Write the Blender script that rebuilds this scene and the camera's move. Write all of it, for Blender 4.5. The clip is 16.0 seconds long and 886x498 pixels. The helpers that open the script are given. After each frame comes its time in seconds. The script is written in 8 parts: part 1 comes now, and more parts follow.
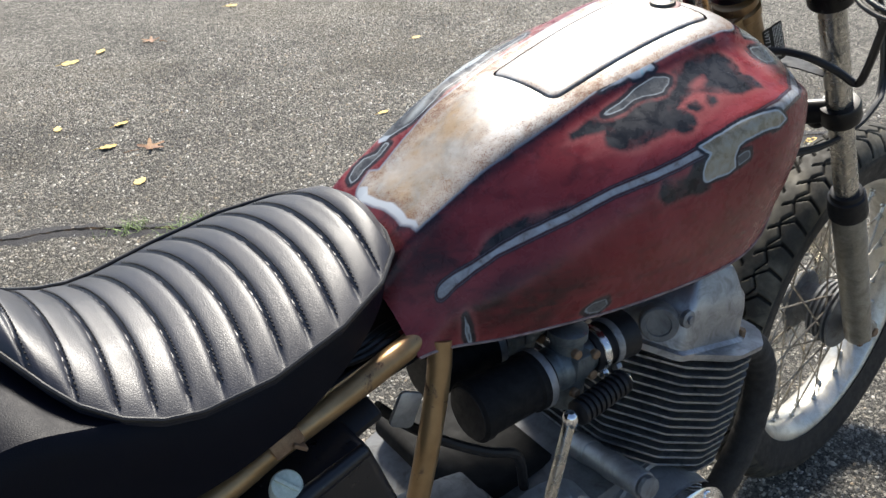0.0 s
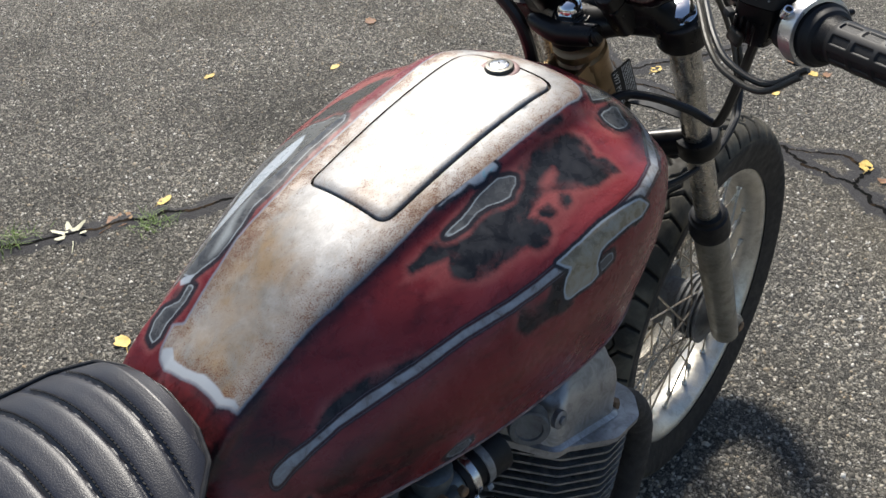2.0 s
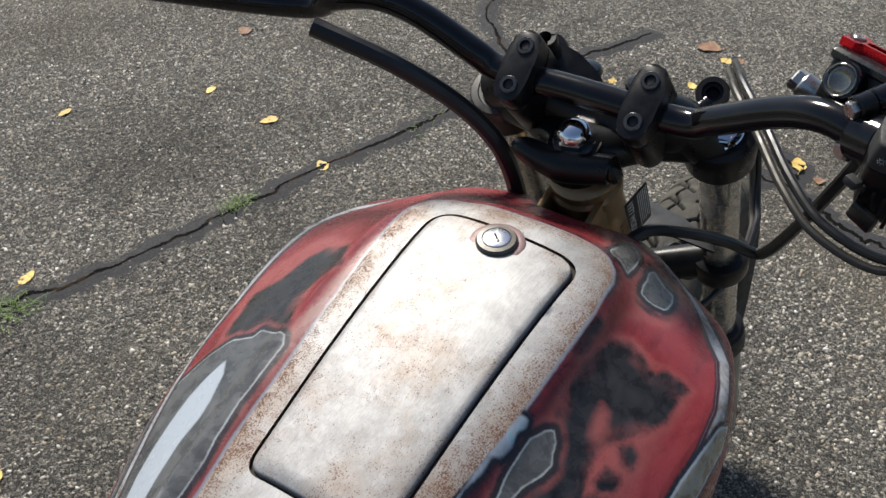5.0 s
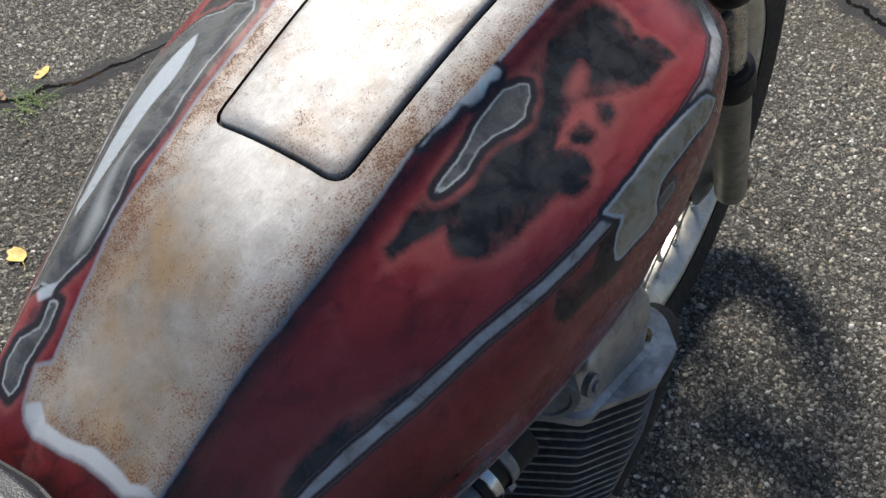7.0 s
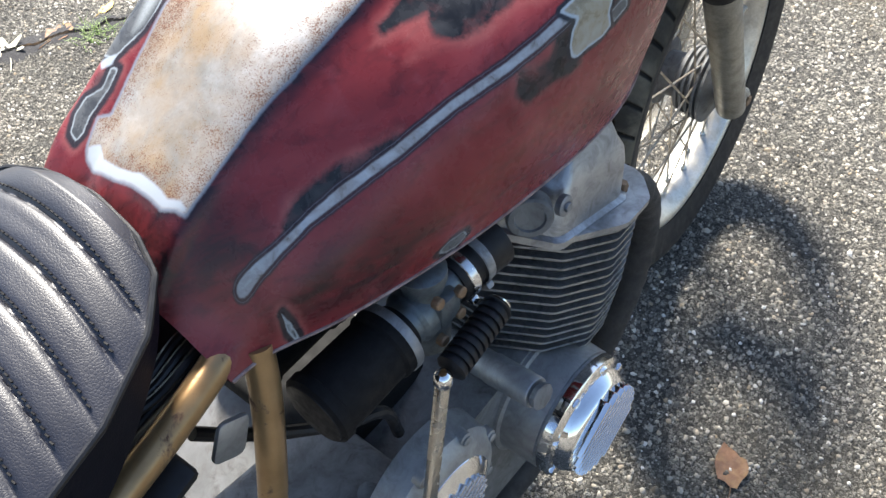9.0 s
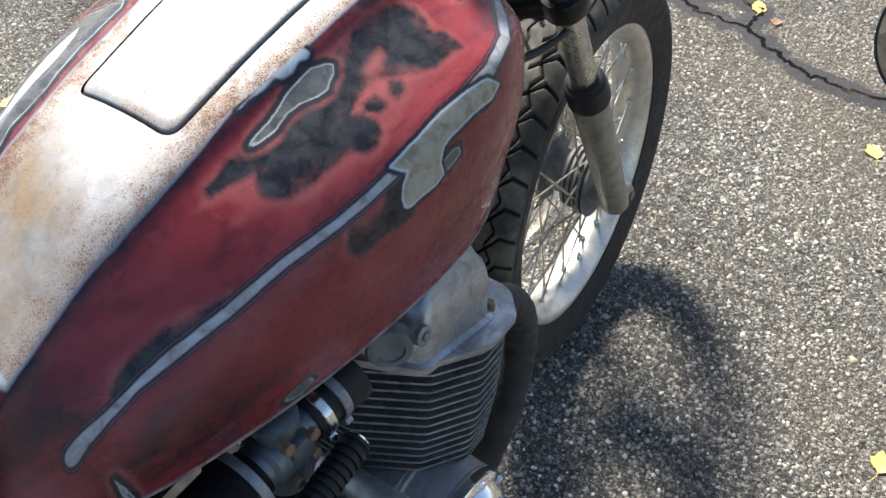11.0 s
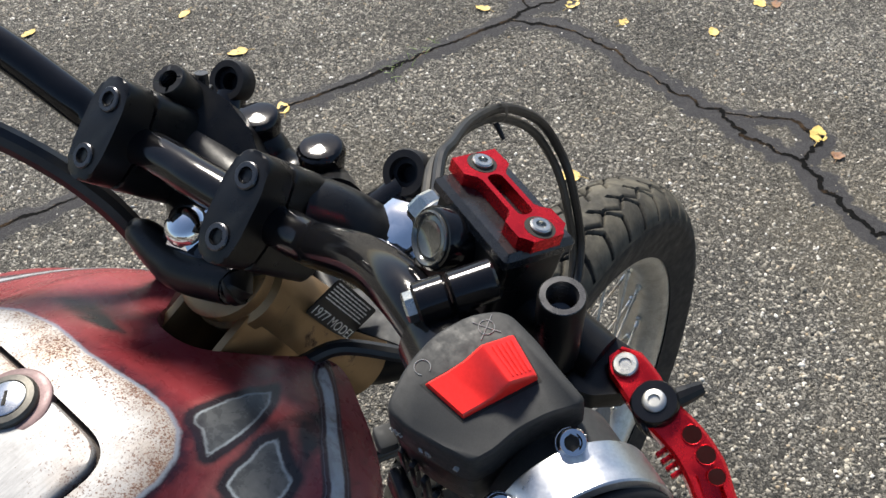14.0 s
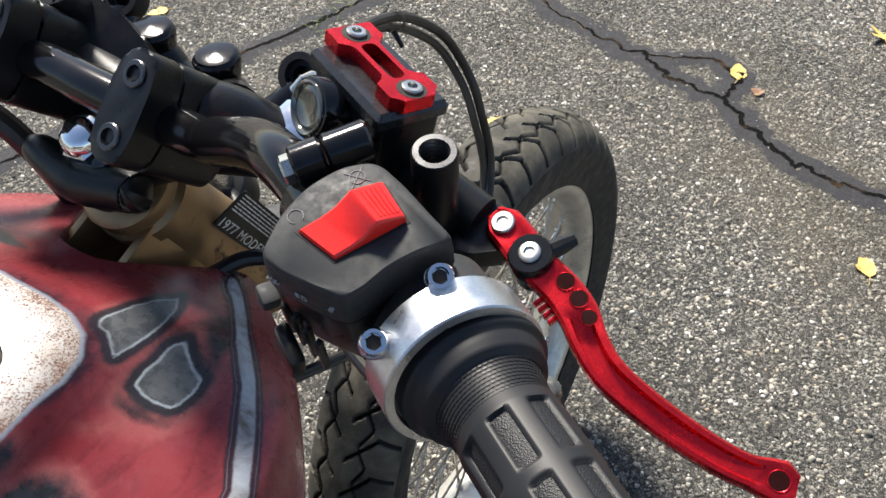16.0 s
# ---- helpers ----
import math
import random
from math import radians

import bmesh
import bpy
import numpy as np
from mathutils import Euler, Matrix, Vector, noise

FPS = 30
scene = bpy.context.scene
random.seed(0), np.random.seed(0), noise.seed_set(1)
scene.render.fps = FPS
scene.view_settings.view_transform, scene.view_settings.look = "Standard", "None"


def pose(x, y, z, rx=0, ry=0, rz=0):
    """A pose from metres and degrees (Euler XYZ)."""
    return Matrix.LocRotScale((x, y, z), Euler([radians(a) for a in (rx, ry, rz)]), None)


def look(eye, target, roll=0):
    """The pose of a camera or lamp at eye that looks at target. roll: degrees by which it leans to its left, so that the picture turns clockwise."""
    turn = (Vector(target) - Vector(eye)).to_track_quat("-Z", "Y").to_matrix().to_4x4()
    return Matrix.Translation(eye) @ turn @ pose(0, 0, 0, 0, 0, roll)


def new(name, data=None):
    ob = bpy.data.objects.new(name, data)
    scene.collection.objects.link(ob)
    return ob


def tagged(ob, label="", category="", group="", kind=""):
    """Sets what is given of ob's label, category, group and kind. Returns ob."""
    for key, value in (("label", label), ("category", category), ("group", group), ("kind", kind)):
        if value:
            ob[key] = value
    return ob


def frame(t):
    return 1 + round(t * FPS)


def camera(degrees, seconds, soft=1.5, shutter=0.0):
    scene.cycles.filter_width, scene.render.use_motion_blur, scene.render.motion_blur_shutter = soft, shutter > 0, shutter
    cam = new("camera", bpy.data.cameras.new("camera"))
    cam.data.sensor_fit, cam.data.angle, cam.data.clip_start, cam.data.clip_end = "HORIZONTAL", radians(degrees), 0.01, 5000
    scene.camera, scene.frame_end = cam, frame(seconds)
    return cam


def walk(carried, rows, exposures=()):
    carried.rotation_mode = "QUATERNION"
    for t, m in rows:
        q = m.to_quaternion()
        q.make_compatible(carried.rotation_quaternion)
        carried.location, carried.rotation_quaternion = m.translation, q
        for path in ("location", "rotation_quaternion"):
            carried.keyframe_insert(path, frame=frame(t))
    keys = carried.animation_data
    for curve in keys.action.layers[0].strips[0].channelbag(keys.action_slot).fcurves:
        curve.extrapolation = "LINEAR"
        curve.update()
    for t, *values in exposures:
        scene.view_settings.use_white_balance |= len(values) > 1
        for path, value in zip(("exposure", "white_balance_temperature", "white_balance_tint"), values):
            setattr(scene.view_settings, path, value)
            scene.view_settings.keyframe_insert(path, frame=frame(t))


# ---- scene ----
cam = camera(51.9, 16.0)
EXPOSURES = [(0.0, 1.02), (0.4, 0.74), (1.0, 0.74), (2.0, 0.51), (3.0, 0.26), (5.5, 0.32), (6.5, 0.32), (7.0, 0.38), (7.5, 1.29), (8.0, 1.69), (10.3, 1.75), (10.6, 1.67), (11.0, 1.36), (11.5, 1.12), (12.0, 0.86), (12.5, 0.76), (14.5, 0.74), (15.0, 0.76), (15.5, 0.92), (16.0, 1.0)]
PATH = [
    (0, (-0.6205, -0.6960, 1.2380), (0.4095, 0.7030, 0.2480), -0.4),
    (0.5, (-0.6805, -0.7200, 1.3390), (0.3545, 0.6100, 0.2620), -0.8),
    (1, (-0.6705, -0.7000, 1.3540), (0.4035, 0.5620, 0.2340), -1.6),
    (1.5, (-0.5525, -0.6250, 1.3640), (0.5435, 0.6110, 0.2350), -1.6),
    (2, (-0.4365, -0.5310, 1.3540), (0.7315, 0.5790, 0.1700), -1.3),
    (2.5, (-0.3155, -0.3530, 1.3420), (0.9535, 0.5790, 0.1090), -1.8),
    (3, (-0.2545, -0.2870, 1.3550), (1.0415, 0.5890, 0.1100), -2.0),
    (3.2, (-0.2355, -0.2800, 1.3610), (1.0745, 0.5960, 0.1300), -1.8),
    (5.3, (-0.2225, -0.2510, 1.3570), (1.0475, 0.6320, 0.0890), -1.2),
    (5.5, (-0.2225, -0.2550, 1.3440), (1.0155, 0.6090, 0.0320), -1.3),
    (6, (-0.2245, -0.2620, 1.3150), (0.9465, 0.5530, -0.0870), -2.0),
    (6.5, (-0.2365, -0.2610, 1.2810), (0.8755, 0.5220, -0.1850), -3.0),
    (7, (-0.2585, -0.3190, 1.2590), (0.7925, 0.5020, -0.2310), -3.3),
    (7.5, (-0.3025, -0.4310, 1.2490), (0.6845, 0.4690, -0.2400), -2.0),
    (8, (-0.3445, -0.4590, 1.2430), (0.6115, 0.4610, -0.2540), -2.4),
    (8.2, (-0.3585, -0.4630, 1.2390), (0.6015, 0.4500, -0.2600), -2.9),
    (10.3, (-0.3905, -0.4780, 1.2740), (0.6555, 0.4330, -0.1670), -4.3),
    (10.5, (-0.3775, -0.4860, 1.2800), (0.6845, 0.4190, -0.1520), -4.2),
    (11, (-0.2965, -0.5040, 1.2940), (0.8365, 0.3490, -0.1160), -2.0),
    (11.5, (-0.2025, -0.4930, 1.2960), (1.0055, 0.2910, -0.0910), 0.0),
    (12, (-0.0795, -0.4200, 1.3100), (1.1735, 0.3640, -0.0370), -0.9),
    (12.5, (0.0185, -0.3980, 1.3280), (1.2175, 0.4750, -0.0140), -1.7),
    (13, (0.0865, -0.3910, 1.3280), (1.1955, 0.5670, -0.0330), -2.1),
    (13.5, (0.1375, -0.3560, 1.3170), (1.2155, 0.6030, -0.0680), -2.7),
    (14, (0.1525, -0.3350, 1.3150), (1.2195, 0.6120, -0.0870), -2.6),
    (14.5, (0.1605, -0.3380, 1.3140), (1.2295, 0.5840, -0.1020), -2.5),
    (15, (0.1605, -0.3650, 1.3000), (1.2415, 0.5060, -0.1390), -2.5),
    (15.5, (0.1525, -0.3750, 1.2990), (1.2485, 0.4620, -0.1490), -2.3),
    (16, (0.1395, -0.3750, 1.2950), (1.2385, 0.4460, -0.1610), -1.9),
]
walk(cam, [(t, look(eye, target, roll)) for t, eye, target, roll in PATH], EXPOSURES)

# ---- world and sun ----
SUN_WAY = Vector((0.48, 0.71, 1.0)).normalized()
world = bpy.data.worlds.new("sky")
scene.world = world
world.use_nodes = True
wn = world.node_tree
sky = wn.nodes.new("ShaderNodeTexSky")
sky.sky_type = "NISHITA"
sky.sun_disc = False
sky.sun_elevation = math.asin(SUN_WAY.z)
sky.sun_rotation = math.atan2(SUN_WAY.x, SUN_WAY.y)
wn.links.new(sky.outputs[0], wn.nodes["Background"].inputs[0])
wn.nodes["Background"].inputs[1].default_value = 0.085
sun = new("sun", bpy.data.lights.new("sun", "SUN"))
sun.data.energy = 4.8
sun.data.angle = radians(13.0)
sun.data.color = (1.0, 0.94, 0.84)
sun.matrix_world = look(SUN_WAY * 20, (0, 0, 0))


# ---- material helpers ----
def mat(name):
    m = bpy.data.materials.new(name)
    m.use_nodes = True
    return m, m.node_tree.nodes, m.node_tree.links, m.node_tree.nodes["Principled BSDF"]


def noise_node(nodes, links, scale, detail=4.0, rough=0.55, vec=None, dist=0.0):
    n = nodes.new("ShaderNodeTexNoise")
    n.inputs["Scale"].default_value = scale
    n.inputs["Detail"].default_value = detail
    n.inputs["Roughness"].default_value = rough
    n.inputs["Distortion"].default_value = dist
    if vec is not None:
        links.new(vec, n.inputs["Vector"])
    return n.outputs["Fac"]


def ramp_node(nodes, links, fac, stops, smooth=False):
    r = nodes.new("ShaderNodeValToRGB")
    e = r.color_ramp.elements
    while len(e) < len(stops):
        e.new(0.5)
    for el, (p, c) in zip(e, stops):
        el.position = p
        el.color = (c, c, c, 1) if isinstance(c, (int, float)) else (*c, 1)
    if smooth:
        r.color_ramp.interpolation = "EASE"
    links.new(fac, r.inputs[0])
    return r.outputs[0]


def mix_node(nodes, links, fac, a, b, blend="MIX"):
    n = nodes.new("ShaderNodeMix")
    n.data_type = "RGBA"
    n.blend_type = blend
    for sock, v in ((n.inputs[0], fac), (n.inputs[6], a), (n.inputs[7], b)):
        if isinstance(v, (int, float)):
            sock.default_value = v if sock == n.inputs[0] else (v, v, v, 1)
        elif isinstance(v, tuple):
            sock.default_value = (*v, 1)
        else:
            links.new(v, sock)
    return n.outputs[2]


def math_node(nodes, links, op, a, b=0.0, clamp=False):
    n = nodes.new("ShaderNodeMath")
    n.operation = op
    n.use_clamp = clamp
    for sock, v in zip(n.inputs, (a, b)):
        if isinstance(v, (int, float)):
            sock.default_value = v
        else:
            links.new(v, sock)
    return n.outputs[0]


def bump_node(nodes, links, height, strength, distance, normal=None):
    b = nodes.new("ShaderNodeBump")
    b.inputs["Strength"].default_value = strength
    b.inputs["Distance"].default_value = distance
    links.new(height, b.inputs["Height"])
    if normal is not None:
        links.new(normal, b.inputs["Normal"])
    return b.outputs[0]


def world_place(nodes):
    return nodes.new("ShaderNodeNewGeometry").outputs["Position"]


def attr(nodes, name):
    a = nodes.new("ShaderNodeAttribute")
    a.attribute_name = name
    return a.outputs["Fac"]


def surface(name, color, rough, metal=0.0, vary=0.25, scale=60.0, bump=0.15, depth=0.0006, dirt=None, dirt_amount=0.5, coat=0.0, dirt_scale=25.0, spec=0.5):
    """A worn surface: base colour with grain and blotches at two scales, uneven gloss, fine relief."""
    m, n, l, b = mat(name)
    p = world_place(n)
    grain = noise_node(n, l, scale * 6, 3, 0.6, p)
    blotch = noise_node(n, l, scale * 0.4, 5, 0.6, p)
    lo = tuple(c * (1 - vary) for c in color)
    hi = tuple(min(1.0, c * (1 + vary)) for c in color)
    c = ramp_node(n, l, blotch, [(0.3, lo), (0.7, hi)])
    c = mix_node(n, l, 0.25, c, ramp_node(n, l, grain, [(0.3, 0.25), (0.7, 0.75)]), "OVERLAY")
    if dirt is not None:
        d = ramp_node(n, l, noise_node(n, l, dirt_scale, 6, 0.65, p, 0.4), [(0.48, 0.0), (0.66, dirt_amount)])
        c = mix_node(n, l, d, c, dirt)
        l.new(math_node(n, l, "MULTIPLY", math_node(n, l, "SUBTRACT", 1.0, d, True), metal), b.inputs["Metallic"])
    else:
        b.inputs["Metallic"].default_value = metal
    l.new(c, b.inputs["Base Color"])
    r = ramp_node(n, l, noise_node(n, l, scale, 5, 0.65, p), [(0.25, max(0.03, rough * 0.7)), (0.75, min(1, rough * 1.35))])
    l.new(r, b.inputs["Roughness"])
    b.inputs["Coat Weight"].default_value = coat
    b.inputs["Specular IOR Level"].default_value = spec
    b.inputs["Coat Roughness"].default_value = 0.08
    if bump:
        l.new(bump_node(n, l, grain, bump, depth), b.inputs["Normal"])
    return m


# ---- geometry helpers ----
ORIGIN = {}
SETTLE = 35.0


def finish(ob_name, bm, material, angle=SETTLE, smooth=True, weld=True):
    """A mesh from a bmesh, its origin in the middle of it; gives mesh and origin."""
    if weld:
        bmesh.ops.remove_doubles(bm, verts=bm.verts, dist=0.00002)
    bmesh.ops.recalc_face_normals(bm, faces=bm.faces)
    xs = [v.co.copy() for v in bm.verts]
    lo = Vector([min(c[i] for c in xs) for i in range(3)])
    hi = Vector([max(c[i] for c in xs) for i in range(3)])
    mid = (lo + hi) / 2
    bmesh.ops.translate(bm, verts=bm.verts, vec=-mid)
    me = bpy.data.meshes.new(ob_name)
    bm.to_mesh(me)
    bm.free()
    if smooth:
        me.polygons.foreach_set("use_smooth", [True] * len(me.polygons))
        me.set_sharp_from_angle(angle=radians(angle))
    for one in (material if isinstance(material, (list, tuple)) else [material]):
        me.materials.append(one)
    return me, mid


STEERED = [None]


def part(name, bm, material, parent, label="", angle=SETTLE, smooth=True, weld=True):
    """One mesh object under a thing or a part. The bmesh is in world metres; what belongs to the fork is turned with it."""
    if STEERED[0] is not None:
        bmesh.ops.transform(bm, matrix=STEERED[0], verts=bm.verts)
    me, mid = finish(name, bm, material, angle, smooth, weld)
    ob = new(name, me)
    ORIGIN[ob.name] = mid
    ob.parent = parent
    ob.location = mid - ORIGIN[parent.name]
    if label:
        tagged(ob, label)
    return ob


def thing(name, bm, material, label, category, group="", kind="", angle=SETTLE, smooth=True):
    me, mid = finish(name, bm, material, angle, smooth)
    ob = new(name, me)
    ORIGIN[ob.name] = mid
    ob.location = mid
    return tagged(ob, label, category, group, kind)


def bezel(d):
    d = Vector(d).normalized()
    a = d.orthogonal().normalized()
    return d, a, d.cross(a)


def basis(x, z, at=(0, 0, 0)):
    """A pose whose x and z axes point so, as near as they are square."""
    x = Vector(x).normalized()
    z = Vector(z)
    y = z.cross(x).normalized()
    z = x.cross(y)
    m = Matrix((x, y, z)).transposed().to_4x4()
    m.translation = Vector(at)
    return m


def rings(bm, loops, closed=True, cap=True):
    """Skin over rings of points with equal counts."""
    vs = [[bm.verts.new(p) for p in ring] for ring in loops]
    n = len(vs[0])
    for a, b in zip(vs, vs[1:]):
        for i in range(n if closed else n - 1):
            j = (i + 1) % n
            bm.faces.new((a[i], a[j], b[j], b[i]))
    if cap and closed:
        bm.faces.new(list(reversed(vs[0])))
        bm.faces.new(vs[-1])
    return vs


def smooth_path(points, n=8):
    """Catmull-Rom through the points."""
    p = [Vector(q) for q in points]
    p = [2 * p[0] - p[1]] + p + [2 * p[-1] - p[-2]]
    out = []
    for i in range(1, len(p) - 2):
        for k in range(n):
            t = k / n
            a, b, c, d = p[i - 1:i + 3]
            out.append(0.5 * (2 * b + (c - a) * t + (2 * a - 5 * b + 4 * c - d) * t * t + (3 * b - a - 3 * c + d) * t ** 3))
    out.append(p[-2])
    return out


def sweep(bm, path, radius, seg=12, cap=True, wide=1.0, up=(0, 0, 1)):
    """A tube along a path. radius: one, or one for each point; wide: the width across up over the height."""
    path = [Vector(p) for p in path]
    rad = radius if isinstance(radius, (list, tuple)) else [radius] * len(path)
    if len(rad) != len(path):
        rad = [float(v) for v in np.interp(np.linspace(0, 1, len(path)), np.linspace(0, 1, len(rad)), rad)]
    loops, ref = [], Vector(up)
    for i, p in enumerate(path):
        d = (path[min(i + 1, len(path) - 1)] - path[max(i - 1, 0)]).normalized()
        a = ref - d * ref.dot(d)
        a = a.normalized() if a.length > 1e-4 else d.orthogonal().normalized()
        ref = a if wide == 1.0 else ref
        b = d.cross(a)
        loops.append([p + rad[i] * (a * math.cos(2 * math.pi * k / seg) + wide * b * math.sin(2 * math.pi * k / seg)) for k in range(seg)])
    rings(bm, loops, True, cap)


def lathe(bm, at, axis, profile, seg=32, cap=True):
    """A turned body: profile rows (along the axis, radius)."""
    d, a, b = bezel(axis)
    at = Vector(at)
    rings(bm, [[at + d * h + max(r, 1e-5) * (a * math.cos(2 * math.pi * k / seg) + b * math.sin(2 * math.pi * k / seg)) for k in range(seg)] for h, r in profile], True, cap)


def rod(bm, p, q, r, r2=None, seg=16, edge=0.0):
    p, q = Vector(p), Vector(q)
    n = (q - p).length
    r2 = r if r2 is None else r2
    prof = [(0, r - edge), (edge, r), (n - edge, r2), (n, r2 - edge)] if edge else [(0, r), (n, r2)]
    lathe(bm, p, q - p, prof, seg)


def hexhead(bm, at, axis, r, h, seg=6):
    lathe(bm, at, axis, [(0, r), (h * 0.8, r), (h, r * 0.86)], seg)


def box(bm, m, sx, sy, sz, bevel=0.002, seg=2):
    """A box with rounded edges about the pose m; full sizes."""
    g = bmesh.ops.create_cube(bm, size=1.0, matrix=m @ Matrix.Diagonal((sx, sy, sz, 1)))
    if bevel:
        edges = {e for v in g["verts"] for e in v.link_edges}
        bmesh.ops.bevel(bm, geom=list(edges), offset=bevel, segments=seg, affect="EDGES", profile=0.5)


def slab(bm, m, outline, h0, h1, bevel=0.0, seg=2):
    """A plate: an outline in the pose's xy, from height h0 to h1."""
    low = [bm.verts.new(m @ Vector((x, y, h0))) for x, y in outline]
    top = [bm.verts.new(m @ Vector((x, y, h1))) for x, y in outline]
    n = len(outline)
    faces = [bm.faces.new(list(reversed(low))), bm.faces.new(top)]
    for i in range(n):
        faces.append(bm.faces.new((low[i], low[(i + 1) % n], top[(i + 1) % n], top[i])))
    if bevel:
        edges = {e for f in faces[:2] for e in f.edges}
        bmesh.ops.bevel(bm, geom=list(edges), offset=bevel, segments=seg, affect="EDGES", profile=0.5)


def round_outline(corners, r, n=5):
    """A polygon with rounded corners; r: one radius or one for each corner."""
    out = []
    k = len(corners)
    rr = r if isinstance(r, (list, tuple)) else [r] * k
    for i in range(k):
        p, a, b = Vector(corners[i]), Vector(corners[i - 1]), Vector(corners[(i + 1) % k])
        u, v = (a - p).normalized(), (b - p).normalized()
        half = math.acos(max(-1, min(1, u.dot(v)))) / 2
        d = min(rr[i] / math.tan(half), 0.48 * (a - p).length, 0.48 * (b - p).length)
        s, e = p + u * d, p + v * d
        for q in range(n + 1):
            t = q / n
            out.append(tuple((s * (1 - t) + p * t) * (1 - t) + (p * (1 - t) + e * t) * t))
    return out


def grid_mesh(name, verts, nu, nv, wrap=False):
    """A mesh of a grid of nu by nv points (rows of nv)."""
    faces = []
    for i in range(nu - 1):
        for j in range(nv if wrap else nv - 1):
            k = (j + 1) % nv
            faces.append((i * nv + j, i * nv + k, (i + 1) * nv + k, (i + 1) * nv + j))
    me = bpy.data.meshes.new(name)
    me.from_pydata(verts, [], faces)
    me.polygons.foreach_set("use_smooth", [True] * len(me.polygons))
    return me


def polygon_distance(px, py, poly, scale=(1.0, 1.0)):
    """Distance to a closed outline, minus inside, for arrays of places."""
    x, y = np.asarray(px) * scale[0], np.asarray(py) * scale[1]
    p = np.array(poly, float) * np.array(scale)
    d = np.full(x.shape, 1e9)
    inside = np.zeros(x.shape, bool)
    for (x0, y0), (x1, y1) in zip(p, np.roll(p, -1, 0)):
        ex, ey = x1 - x0, y1 - y0
        t = np.clip(((x - x0) * ex + (y - y0) * ey) / (ex * ex + ey * ey + 1e-12), 0, 1)
        d = np.minimum(d, np.hypot(x - x0 - t * ex, y - y0 - t * ey))
        hit = ((y0 > y) != (y1 > y)) & (x < (x1 - x0) * (y - y0) / (y1 - y0 + 1e-12) + x0)
        inside ^= hit
    return np.where(inside, -d, d)


def line_distance(px, py, line, scale=(1.0, 1.0)):
    x, y = np.asarray(px) * scale[0], np.asarray(py) * scale[1]
    p = np.array(line, float) * np.array(scale)
    d = np.full(x.shape, 1e9)
    for (x0, y0), (x1, y1) in zip(p, p[1:]):
        ex, ey = x1 - x0, y1 - y0
        t = np.clip(((x - x0) * ex + (y - y0) * ey) / (ex * ex + ey * ey + 1e-12), 0, 1)
        d = np.minimum(d, np.hypot(x - x0 - t * ex, y - y0 - t * ey))
    return d


def put_attr(me, name, values):
    a = me.attributes.new(name, "FLOAT", "POINT")
    a.data.foreach_set("value", np.asarray(values, np.float32).ravel())


